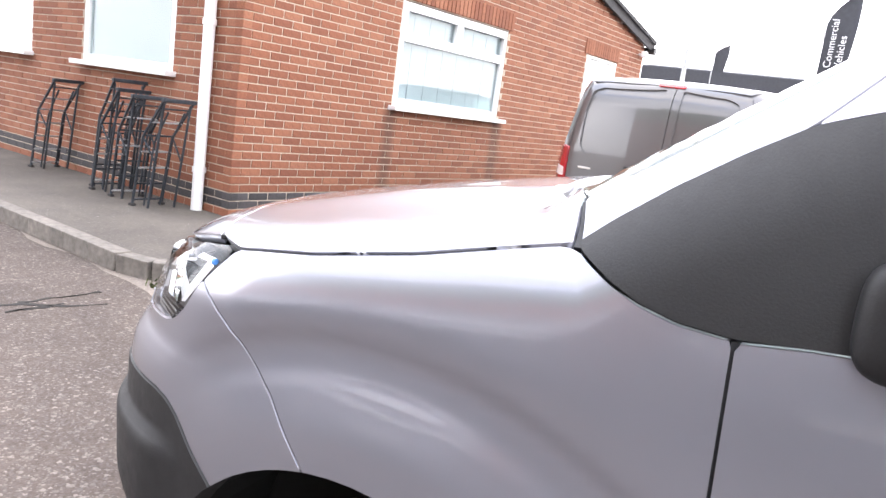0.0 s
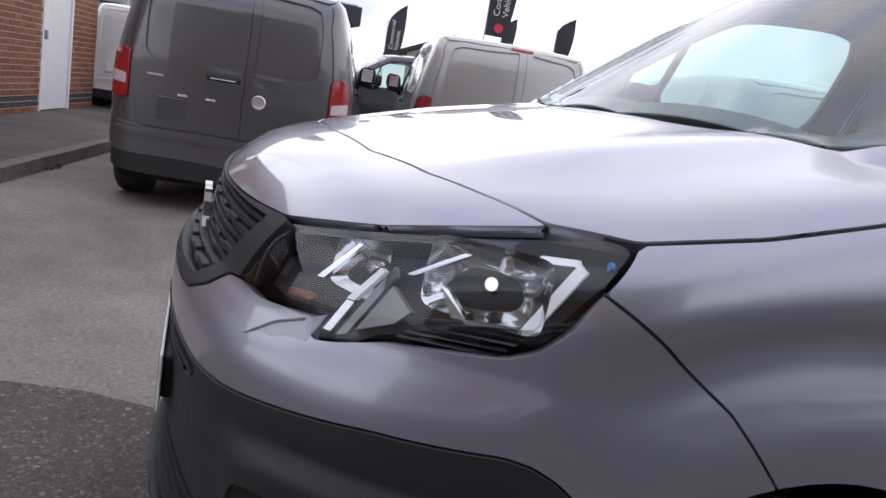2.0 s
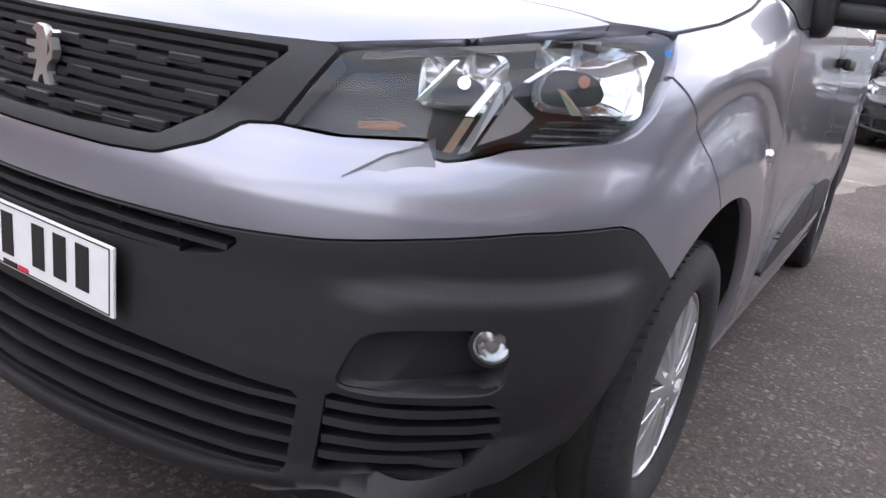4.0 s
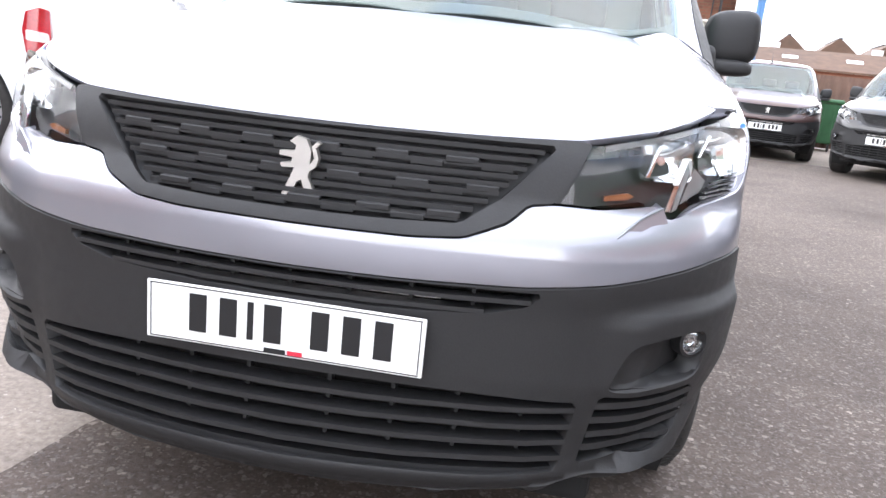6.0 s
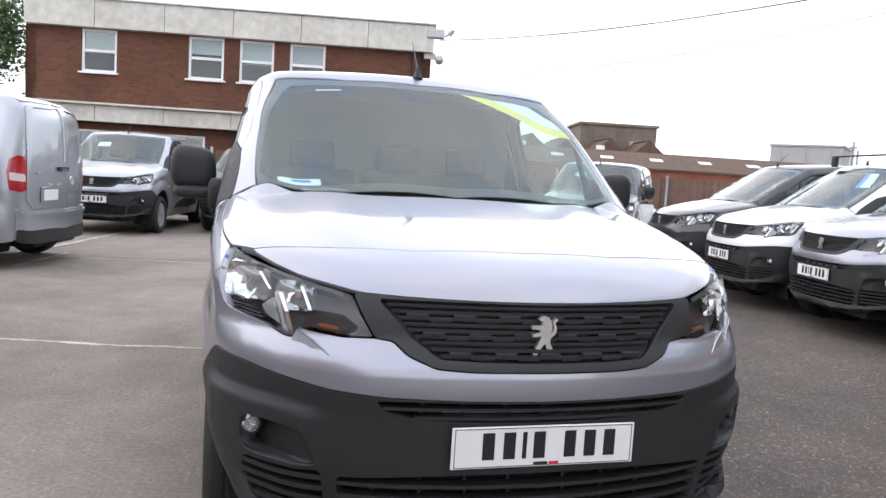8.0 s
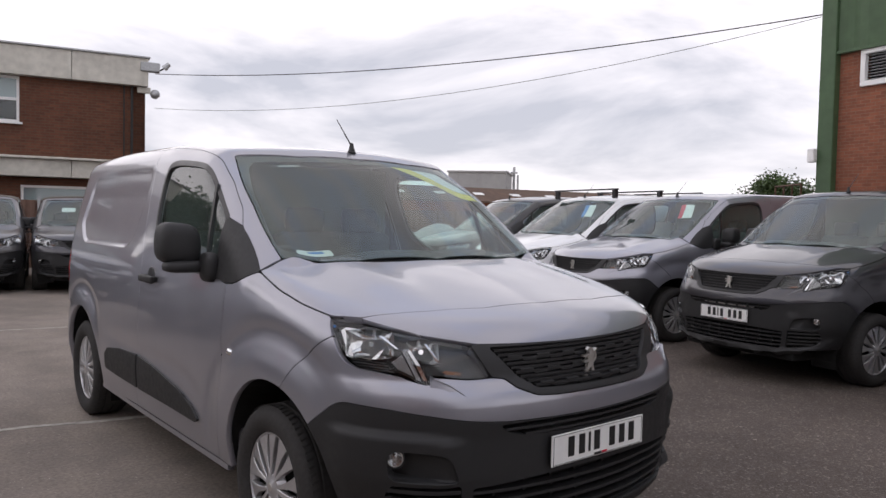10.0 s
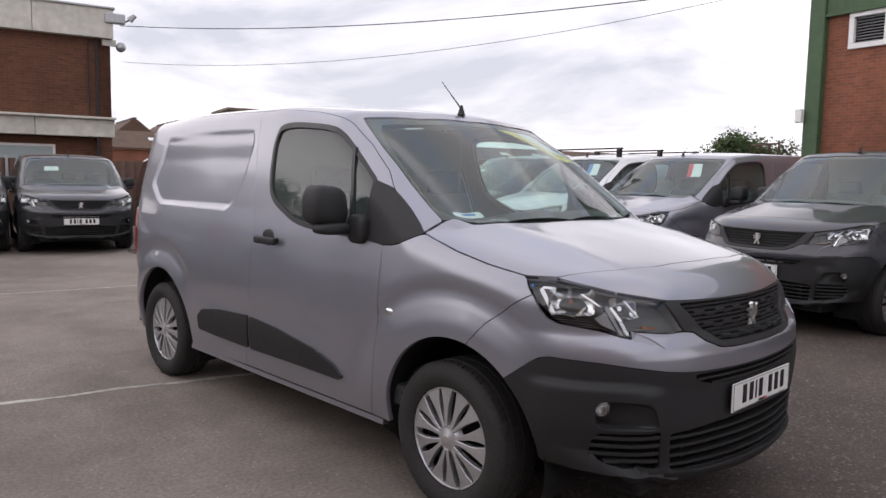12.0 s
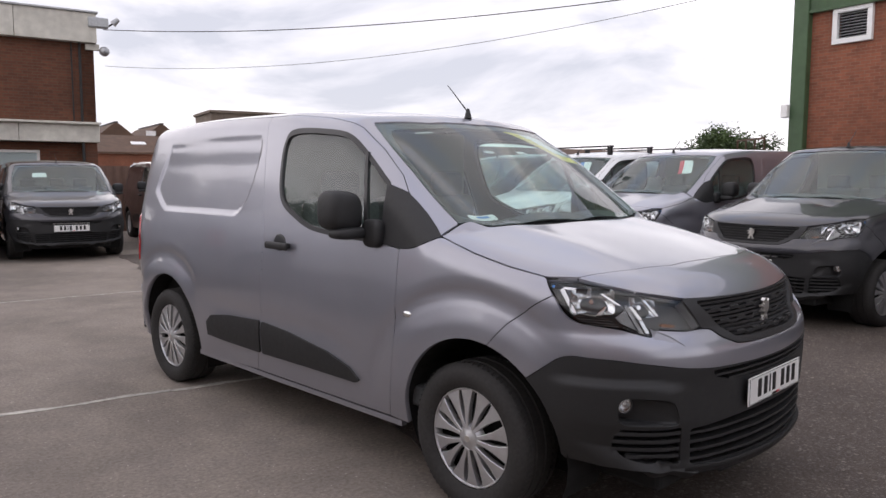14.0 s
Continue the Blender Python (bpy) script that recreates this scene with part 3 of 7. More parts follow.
def wheel(name, m, parent, fine=True):
    """Tyre with grooved tread and a silver cover of radial blades; its outer face looks along +x."""
    w = new(name)
    w.parent = parent
    w.matrix_local = m
    n = 96 if fine else 32
    tyre = lathe_bm([(.205, -.05), (.215, .012), (.235, .028), (.262, .034), (.290, .030), (.308, .016), (.3185, -.002), (.3195, -.030),
                     (.313, -.033), (.313, -.040), (.320, -.043), (.3215, -.085), (.314, -.088), (.314, -.096), (.3215, -.099), (.320, -.140),
                     (.313, -.143), (.313, -.150), (.3195, -.153), (.317, -.180), (.300, -.200), (.26, -.205), (.205, -.19)], n)
    part("tyre", tyre, RUBBER, w, smooth=True)
    if fine:
        bm = bmesh.new()
        for k in range(72):
            a = 2 * math.pi * k / 72
            for x0, s in ((.004, 1), (-.160, -1)):
                b = box_bm(0, 0, 0, .034, .009, .004)
                bmesh.ops.transform(b, matrix=Matrix.Rotation(a, 4, 'X') @ Matrix.Translation((x0 - .012 * s, 0, .3185)) @ Matrix.Rotation(s * .3, 4, 'Z'), verts=b.verts)
                me = bpy.data.meshes.new("t")
                b.to_mesh(me)
                b.free()
                bm.from_mesh(me)
                bpy.data.meshes.remove(me)
        tagged(part("tread_block", bm, RUBBER, w), kind="stuff")
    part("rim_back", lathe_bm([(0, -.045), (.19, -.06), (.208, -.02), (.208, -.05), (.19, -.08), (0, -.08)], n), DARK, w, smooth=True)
    part("rim_edge", lathe_bm([(.202, .002), (.206, .008), (.210, .008), (.212, .002), (.207, -.03), (.200, -.03), (.202, .002)], n), RIM, w, smooth=True)
    # seven pairs of blades, each pair leaving the hub together and spreading towards the rim
    meshes = []
    for lean in (1, -1):
        blade = bmesh.new()
        mid_line = [(.045, .006), (.085, .0155), (.125, .0265), (.165, .037), (.204, .0458)]
        half = (.0080, .0100, .0145, .0250, .0405)
        pts = [(r, lean * c - h) for (r, c), h in zip(mid_line, half)] + [(r, lean * c + h) for (r, c), h in zip(mid_line, half)][::-1]
        top = [blade.verts.new((.016 - .013 * (r / .2)**2 + .05 * lean * (c - lean * .2 * r), c, r)) for r, c in pts]
        bot = [blade.verts.new((v.co.x - .024, v.co.y, v.co.z)) for v in top]
        for i in range(4):
            blade.faces.new((top[i], top[i + 1], top[8 - i], top[9 - i]))
        for i in range(10):
            blade.faces.new((top[i], bot[i], bot[(i + 1) % 10], top[(i + 1) % 10]))
        bmesh.ops.recalc_face_normals(blade, faces=blade.faces)
        bmesh.ops.bevel(blade, geom=[e for e in blade.edges if e.is_manifold and e.calc_face_angle(0) > .6], offset=.002, segments=1, affect='EDGES')
        me = bpy.data.meshes.new("blade")
        blade.to_mesh(me)
        blade.free()
        me.materials.append(RIM)
        meshes.append(me)
    for k in range(7):
        for me in meshes:
            o = new("blade", me)
            o.parent = w
            o.matrix_local = Matrix.Rotation(2 * math.pi * k / 7, 4, 'X')
    part("hub_cap", lathe_bm([(0, .022), (.022, .022), (.030, .016), (.050, .013), (.058, .0), (.066, -.02), (0, -.02)], 40), RIM, w, smooth=True)
    part("hub_badge", lathe_bm([(0, .0235), (.014, .0235), (.018, .020), (0, .020)], 20), SATIN, w, smooth=True)
    return w


def lamp_unit(L, side, res, glow):
    """A headlamp: black housing, reflectors, light guides, bulb caps and a clear lens."""
    P = np.asarray(LAMP, float)
    lamp = new("headlamp")
    lamp.parent = L
    mr = side < 0

    panel("housing", P, 'F', LAMPBLACK, lamp, res, .006, -.048, .004, mirror=mr, round_times=1)
    # wall round the housing
    panel("bezel", P, 'F', LAMPBLACK, lamp, res, .0015, -.004, .07, holes=[P + (FRONT_C - P) * .022], mirror=mr, round_times=1)
    panel("lens", P, 'F', LENS, lamp, res, .003, -.001, .003, mirror=mr, round_times=1).visible_shadow = False

    def frame_at(x, z, back, lean=.6):
        """Where the lamp's parts sit: behind the lens, turned half-way to face the front."""
        v = skin(x, z)
        n = body_normal(np.array([[v.x, v.y, v.z]]))[0]
        n = Vector((side * n[0], n[1], n[2] * .4)) * lean + Vector((0, -1, 0)) * (1 - lean)
        n.normalize()
        u = Vector((0, 0, 1)).cross(n).normalized()
        w = n.cross(u)
        c = Vector((side * v.x, v.y, v.z)) - n * back
        return Matrix.Translation(c) @ Matrix((u, -n, w)).transposed().to_4x4()

    def bowl(name, cx, cz, rx, rz, back, deep, lean):
        m = frame_at(cx, cz, back, lean)
        bm = bmesh.new()
        n, rows = 28, 6
        prev = None
        for i in range(rows + 1):
            f = i / rows
            r = 1 - .8 * f
            ring = []
            for k in range(n):
                ck, sk = math.cos(2 * math.pi * k / n), math.sin(2 * math.pi * k / n)
                e = .28 + .5 * f
                ring.append(bm.verts.new((rx * r * math.copysign(abs(ck)**e, ck), deep * (1 - (1 - f)**2), rz * r * math.copysign(abs(sk)**e, sk))))
            if prev:
                for k in range(n):
                    bm.faces.new((prev[k], prev[(k + 1) % n], ring[(k + 1) % n], ring[k]))
            prev = ring
        bm.faces.new(prev)
        bmesh.ops.recalc_face_normals(bm, faces=bm.faces)
        bmesh.ops.reverse_faces(bm, faces=bm.faces)
        bmesh.ops.transform(bm, matrix=m, verts=bm.verts)
        part(name, bm, FLUTED, lamp, smooth=True)
        bulb = cyl_bm((0, deep * .9, 0), (0, deep * .45, 0), .009, 14)
        bmesh.ops.transform(bulb, matrix=m, verts=bulb.verts)
        part("bulb_cap", bulb, CHROME, lamp, smooth=True)

    bowl("main_reflector", .783, .957, .084, .049, .016, .045, .85)
    bowl("inner_reflector", .655, .937, .058, .040, .018, .040, .75)

    def plate(name, corners, mat, back, thick=.008):
        """A small plate whose corners follow the lens."""
        pts = [frame_at(x, z, back).translation for x, z in corners]
        ins = [frame_at(x, z, back + thick).translation for x, z in corners]
        bm = bmesh.new()
        a = [bm.verts.new(v) for v in pts]
        b2 = [bm.verts.new(v) for v in ins]
        bm.faces.new(a)
        bm.faces.new(b2[::-1])
        for i in range(len(a)):
            bm.faces.new((a[i], b2[i], b2[(i + 1) % len(a)], a[(i + 1) % len(a)]))
        bmesh.ops.recalc_face_normals(bm, faces=bm.faces)
        part(name, bm, mat, lamp)

    plate("light_guide", [(.816, 1.001), (.826, .992), (.829, .916), (.821, .912)], glow, .009)
    plate("guide_head", [(.790, 1.002), (.812, 1.005), (.818, .997), (.792, .993)], glow, .010)
    v = skin(.832, 1.004)
    part("lens_sticker", cyl_bm((side * .832, v.y - .004, 1.004), (side * .832, v.y + .001, 1.004), .0055, 12), BLUEINK, lamp, "small blue dot sticker")
    plate("guide_foot", [(.818, .912), (.829, .916), (.786, .902), (.784, .909)], REFLECTOR, .012)
    plate("fang", [(.686, .942), (.695, .939), (.679, .893), (.670, .893)], glow, .008)
    plate("fang_tail", [(.670, .891), (.680, .891), (.667, .845), (.657, .845)], REFLECTOR, .009)
    plate("fang_edge", [(.697, .948), (.708, .936), (.683, .848), (.672, .843)], STEEL_TRIM, .012)
    plate("clear_panel", [(.711, .925), (.740, .900), (.730, .880), (.690, .856)], STEEL_TRIM, .014)
    plate("chrome_chevron", [(.716, .945), (.722, .945), (.748, .985), (.741, .985)], REFLECTOR, .012)
    plate("inner_blade", [(.612, .905), (.620, .905), (.640, .962), (.633, .962)], REFLECTOR, .012)
    plate("top_strip", [(.53, .954), (.64, .980), (.765, 1.010), (.768, 1.003), (.645, .970), (.53, .945)], LAMPBLACK, .006)
    plate("reflector_cheek", [(.752, .942), (.760, .940), (.786, .908), (.774, .908)], REFLECTOR, .012)
    for k in range(4):
        z = .896 - .009 * k
        plate("lamp_rib", [(.755 - .006 * k, z), (.826 - .004 * k, z + .006), (.826 - .004 * k, z + .003), (.755 - .006 * k, z - .003)], LAMPBLACK, .012)
    # painted fin: a thin wedge that rises from the bumper towards the lamp
    fb = bmesh.new()

    def fin_at(x, z, out):
        v = skin(x, z)
        n = body_normal(np.array([[v.x, v.y, v.z]]))[0]
        return fb.verts.new((side * (v.x + n[0] * out), v.y + n[1] * out, v.z + n[2] * out))
    tip, mid_u, back_u = fin_at(.566, .800, .001), fin_at(.604, .830, .007), fin_at(.642, .852, .009)
    back_l, mid_l = fin_at(.660, .826, .001), fin_at(.612, .806, .001)
    root_u, root_m = fin_at(.648, .862, -.02), fin_at(.604, .836, -.02)
    for f in ((tip, mid_u, mid_l), (mid_u, back_u, back_l, mid_l), (tip, root_m, mid_u), (mid_u, root_m, root_u, back_u), (back_u, root_u, back_l)):
        fb.faces.new(f)
    fb.normal_update()
    bmesh.ops.reverse_faces(fb, faces=[f for f in fb.faces if f.normal.y > 0])
    edge = [tuple(v.co) for v in (tip, mid_u, back_u)]
    part("lamp_fin", fb, PAINT, lamp, "small painted fin below the lamp", smooth=True)
    # pale strip that paints the highlight along the fin's top edge
    ribbon("fin_edge", edge, .0035, .004, PAINT_SILVER, lamp)
    plate("indicator", [(.545, .866), (.590, .873), (.602, .868), (.592, .861), (.545, .857)], AMBER, .030)
    return lamp


def number_plate(parent, m, w=.52, h=.111, mat=None, bars=True):
    p = part("number_plate", box_bm(0, 0, 0, w, .006, h, .0025), mat or PLATE, parent, "pale plate with dark bars")
    p.matrix_local = m
    if bars:
        for zz in (.051, -.051):
            part("plate_border", box_bm(0, -.0036, zz, .505, .0012, .0016), INK, p)
        for xx in (-.2515, .2515):
            part("plate_border", box_bm(xx, -.0036, 0, .0016, .0012, .10), INK, p)
        part("dealer_mark", box_bm(-.012, -.0042, -.046, .040, .0014, .008), INK, p)
        part("dealer_mark", box_bm(.026, -.0042, -.046, .028, .0014, .008), REDINK, p)
        x = -.185
        for i, cw in enumerate((.05, .05, .018, .05, 0, .05, .05, .05)):
            if cw:
                o = part("plate_bar", box_bm(x + cw / 2, -.004, .004, cw * .66, .0016, .072, .0006), INK, p)
            x += (cw + .008) if cw else .03
    return p


def soft_block(a, b, c, e, n=28, rows=16):
    """A block with soft, swelling sides; half sizes a, b, c."""
    bm = bmesh.new()
    bmesh.ops.create_uvsphere(bm, u_segments=n, v_segments=rows, radius=1)

    def p(v):
        return math.copysign(abs(v)**e, v)
    for v in bm.verts:
        q = v.co.normalized()
        h = math.hypot(q.x, q.y)
        k = 0 if h < 1e-6 else p(h) / h
        ang = math.atan2(q.y, q.x)
        v.co = Vector((a * p(math.cos(ang)) * h * k, b * p(math.sin(ang)) * h * k, c * p(q.z)))
    return bm


def dividers(name, xs, z0, z1, back, thick, material, parent):
    for x in xs:
        v0, v1 = skin(x, z0), skin(x, z1)
        ribbon(name, [(x, v0.y + back, z0), (x, (v0.y + v1.y) / 2 + back, (z0 + z1) / 2), (x, v1.y + back, z1)], thick, .02, material, parent, up=(1, 0, 0))


def van(name, m, paint, label, front="lion", fine=True, res=.03, rear_badge=True, seats=True, cover=None, group="parked vans"):
    """A small panel van. Its front stands at y = 0 and looks along -y; its own left side is at +x."""
    L = thing(name, m, label, "van", group)
    # ---- skin
    panel("nose_panel", LIP + SEAM[::-1], 'F', paint, L, res * (.6 if fine else 1), .0018, 0, .02, both=True)
    hood_o = SEAM + [(.80, .515, 1.035), (.823, .552, 1.034), (.848, .72, 1.062), (.851, .9, 1.10), (.832, 1.10, 1.152), (.829, 1.111, 1.155), (.78, 1.099, 1.176), (.725, 1.088, 1.190),
                     (.66, 1.073, 1.197), (.60, 1.02, 1.195), (.5, .972, 1.195), (.25, .937, 1.195), (0, .928, 1.195)]
    panel("bonnet", hood_o, 'S', paint, L, res, .0028, 0, .03, both=True)
    panel("cowl", [(0, .93, 1.19), (.5, .98, 1.19), (.72, 1.04, 1.18), (.80, 1.075, 1.16), (.77, 1.12, 1.2), (.5, 1.05, 1.21), (0, 1.0, 1.21)], 'S', TRIM, L, res, .002, -.026, .01, both=True)
    panel("front_bumper", CLAD_LINE + [(.905, .70, .55)] + FENDER_SEAM[::-1] + LAMP[7:19] + SURROUND_LOW[1:], 'F', paint, L, res * (.5 if fine else 1), .0015, 0, .025, both=True, rings=[(ARCH_F, ARCH_RADIUS)])
    panel("grille_surround", LIP[:4] + [LAMP[0]] + [LAMP[18]] + SURROUND_LOW[1:], 'F', CLAD, L, res, .002, .004, .05, both=True,
          holes=[np.concatenate([np.array(GRILLE), np.array(mir(GRILLE))[::-1][1:-1]])])
    for s in (1, -1):
        lamp_unit(L, s, res, DRL_GLOW if fine else DRL)
    def laid(pts):
        return [tuple(skin(x, z)) for x, z in pts]
    pocket = laid([(.778, .575), (.777, .603), (.766, .616), (.735, .618), (.69, .615), (.645, .608), (.626, .598), (.612, .575), (.592, .522), (.600, .514), (.68, .516), (.76, .520), (.774, .532)])
    vents = laid([(.765, .500), (.770, .47), (.762, .43), (.745, .396), (.715, .380), (.67, .370), (.61, .360), (.556, .354), (.562, .40), (.572, .45), (.580, .500), (.68, .500)])

    slot_full = laid([(.450, .696), (.30, .697), (0, .695), (-.30, .697), (-.450, .696), (-.425, .672), (-.36, .655), (-.2, .648), (0, .646), (.2, .648), (.36, .655), (.425, .672)])
    low_full = [(.54, .095, .485), (.3, .037, .499), (0, .012, .505), (-.3, .037, .499), (-.54, .095, .485), (-.527, .088, .340), (-.3, .03, .345), (0, .01, .348), (.3, .03, .345), (.527, .088, .340)]
    bottom = [(.90, .64, .56), (.885, .56, .36), (.86, .44, .335)] + laid([(.80, .346), (.76, .350), (.70, .344), (.62, .328), (.5, .302), (.3, .288), (0, .285)])
    # near-black box, painting the shade tucked under the bumper
    part("undertray", box_bm(0, .44, .275, 1.20, .52, .09, .02), DARK, L)
    panel("lower_bumper", CLAD_LINE + bottom, 'F', CLAD, L, res * (.56 if fine else .8), .002, .003, .05, both=True, rings=[(ARCH_F, ARCH_RADIUS)],
          holes=[slot_full, low_full, pocket, mir(pocket), vents, mir(vents)])
    for s in (1, -1):
        mr = s < 0
        panel("wing", [(.823, .552, 1.034), (.848, .72, 1.062), (.851, .9, 1.10), (.832, 1.10, 1.152)] + TRI_LOW[1:] + DOOR_F[1:] +
              [(.875, 1.20, .290), (.87, 1.1, .29), (.9, .87, .40)] + FENDER_SEAM[::-1] + [(.835, .533, 1.008)], 'S', paint, L, res * (.48 if fine else 1), .0028, 0, .025, rings=[(ARCH_F, ARCH_RADIUS)], mirror=mr)
        door = panel("door", DOOR_F[::-1] + TRIANGLE[-3:] + DOOR_TOP[::-1] + DOOR_R[::-1], 'S', paint, L, res, .0018, 0, .03,
                     holes=[WINDOW], mirror=mr)
        panel("mirror_triangle", TRIANGLE, 'S', CLAD, L, res * .7, .0012, .002, .02, mirror=mr)
        panel("window_seal", WINDOW, 'S', TRIM, door, res, -.004, .001, .02, holes=[rounded_in(WINDOW, .011)], mirror=mr)
        panel("door_glass", WINDOW, 'S', DOORGLASS, door, res, .008, -.010, .002, mirror=mr).visible_shadow = False
        ribbon("window_bar", [(s * .872, 1.565, 1.11), (s * .842, 1.605, 1.29), (s * .783, 1.665, 1.525)], .022, .018, TRIM, door, up=(0, 1, 0))
        rear_edge = [(.66, 4.20, 1.69), (.70, 4.265, 1.55), (.79, 4.285, 1.20), (.835, 4.27, 1.0), (.84, 4.27, .62), (.84, 4.26, .28)]
        panel("side_panel", DOOR_R + [(.70, 2.9, 1.745), (.70, 3.6, 1.745), (.68, 4.1, 1.715)] + rear_edge, 'S', paint, L, res * (.6 if fine else 1), .0015, 0, .03, rings=[(ARCH_R, ARCH_RADIUS)], mirror=mr)
        # mouldings, handle, repeater
        panel("side_moulding", [(.897, 2.475, .598), (.899, 2.2, .58), (.897, 1.86, .537), (.894, 1.678, .489), (.889, 1.60, .440), (.887, 1.63, .420), (.888, 2.06, .42), (.888, 2.475, .416)],
              'S', CLAD, door, res, .001, .012, .014, mirror=mr)
        panel("side_moulding", [(.897, 2.50, .60), (.897, 2.85, .585), (.897, 3.05, .56), (.888, 3.118, .515), (.881, 3.11, .43), (.888, 2.9, .42), (.888, 2.50, .416)],
              'S', CLAD, L, res, .001, .012, .014, mirror=mr)
        hx = float(side_width(np.array(2.28), np.array(1.036)))
        b = box_bm(s * (hx + .030), 2.275, 1.04, .024, .21, .040, .012, segs=3)
        b = box_bm(s * (hx + .012), 2.20, 1.042, .03, .03, .03, .008, bm=b)
        b = box_bm(s * (hx + .012), 2.35, 1.042, .03, .03, .03, .008, bm=b)
        part("door_handle", b, CLAD, door, smooth=True)
        # cup behind the handle, black to paint the shade in its recess
        cup = bmesh.new()
        bmesh.ops.create_uvsphere(cup, u_segments=20, v_segments=10, radius=1, matrix=Matrix.Translation((s * (hx - .004), 2.29, 1.04)) @ Matrix.Diagonal((.007, .066, .062, 1)))
        part("handle_cup", cup, TRIM, door, smooth=True)
        rx = float(side_width(np.array(1.255), np.array(.806)))
        rep = bmesh.new()
        bmesh.ops.create_uvsphere(rep, u_segments=18, v_segments=10, radius=1, matrix=Matrix.Translation((s * rx, 1.262, .805)) @ Matrix.Diagonal((.010, .028, .016, 1)))
        part("side_repeater", rep, CHROME, L, smooth=True)
        # arch liner, near-black for the shade inside the arch, and sill
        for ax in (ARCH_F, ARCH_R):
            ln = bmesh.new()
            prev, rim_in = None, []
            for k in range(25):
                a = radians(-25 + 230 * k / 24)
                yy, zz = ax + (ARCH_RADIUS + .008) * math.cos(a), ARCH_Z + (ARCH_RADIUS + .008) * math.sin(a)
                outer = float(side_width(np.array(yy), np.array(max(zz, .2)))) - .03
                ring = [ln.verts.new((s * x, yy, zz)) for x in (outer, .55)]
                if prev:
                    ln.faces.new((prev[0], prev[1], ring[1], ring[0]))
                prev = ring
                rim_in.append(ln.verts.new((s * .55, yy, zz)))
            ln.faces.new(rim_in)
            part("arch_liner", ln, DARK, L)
        ribbon("sill", [(s * .852, 1.33, .284), (s * .856, 2.4, .284), (s * .852, 3.28, .284)], .026, .03, paint, L)
        wh = Matrix.Rotation(0 if s > 0 else math.pi, 4, 'Z')
        for ax in (AXLE_F, AXLE_R):
            wheel("wheel", Matrix.Translation((s * .852, ax, WHEEL_Z)) @ wh @ Matrix.Rotation(.35 * ax, 4, 'X'), L, fine)
        # mirror
        mb = soft_block(.094, .082, .094, .55)
        for v in mb.verts:
            v.co.y = min(v.co.y, .062)
            v.co.x *= 1 - .9 * max(v.co.z, 0)
            v.co.z += .10 * v.co.x * s
        bmesh.ops.translate(mb, vec=(s * .990, 1.62, 1.250), verts=mb.verts)
        mirror = part("door_mirror", mb, CLAD, L, smooth=True)
        part("mirror_glass", box_bm(s * .990, 1.684, 1.250, .12, .004, .13, .0015), CHROME, mirror)
        arm = soft_block(.100, .062, .028, .6)
        bmesh.ops.translate(arm, vec=(s * .968, 1.575, 1.150), verts=arm.verts)
        part("mirror_base", arm, CLAD, mirror, smooth=True)
        foot = soft_block(.034, .062, .066, .6)
        bmesh.ops.translate(foot, vec=(s * .892, 1.495, 1.150), verts=foot.verts)
        part("mirror_foot", foot, CLAD, mirror, smooth=True)
    roof_o = [(0, 1.675, 1.70), (.35, 1.70, 1.695), (.62, 1.765, 1.69)] + SCREEN_SIDE[::-1][:] + [(.78, 1.107, 1.178), (.829, 1.119, 1.157)] + \
        DOOR_TOP[::-1] + [(.705, 2.62, 1.738), (.70, 2.9, 1.747), (.70, 3.6, 1.747), (.68, 4.1, 1.717), (.64, 4.19, 1.70), (.3, 4.24, 1.72), (0, 4.25, 1.725)]
    panel("roof", roof_o, 'S', paint, L, res, .0015, 0, .03, both=True)
    scr = [(0, 1.672, 1.70), (.35, 1.697, 1.695), (.61, 1.758, 1.69)] + SCREEN_SIDE[::-1] + [(.5, 1.015, 1.205), (0, .966, 1.205)]
    panel("windscreen", scr, 'S', GLASS, L, res, .003, -.004, .003, both=True).visible_shadow = False
    inner = [(0, 1.635, 1.67), (.35, 1.66, 1.665), (.585, 1.70, 1.64), (.62, 1.66, 1.61), (.668, 1.40, 1.42), (.700, 1.15, 1.24), (.66, 1.10, 1.22), (.5, 1.065, 1.215), (0, 1.02, 1.215)]
    inner_full = np.concatenate([np.array(inner), np.array(mir(inner))[::-1][1:-1]])
    panel("screen_border", scr, 'S', TRIM, L, res, .004, -.009, .002, both=True, holes=[inner_full])
    # ---- black strips sunk in the joints between the panels, painting the gaps' shade
    side_edge = [(.80, .515, 1.035), (.823, .552, 1.034), (.848, .72, 1.062), (.851, .9, 1.10), (.832, 1.10, 1.152)]
    foot_edge = [(.832, 1.114, 1.154), (.78, 1.103, 1.177), (.725, 1.089, 1.193)]
    for s in (1, -1):
        for line in (SEAM, side_edge, foot_edge, FENDER_SEAM, DOOR_F, DOOR_R, DOOR_TOP):
            P = np.array(on_skin(line, .03))
            P = P[np.hypot(P[:, 1] - ARCH_F, P[:, 2] - ARCH_Z) > ARCH_RADIUS + .012]
            P = P - body_normal(P) * .0085
            ribbon("panel_seal", [(s * p[0], p[1], p[2]) for p in P], .008, .010, INK, L)
    # ---- grille
    back = np.concatenate([np.array(GRILLE), np.array(mir(GRILLE))[::-1][1:-1]])
    panel("grille_back", back, 'F', CLAD, L, res, -.006, -.026, .002)
    rows = 9 if fine else 6
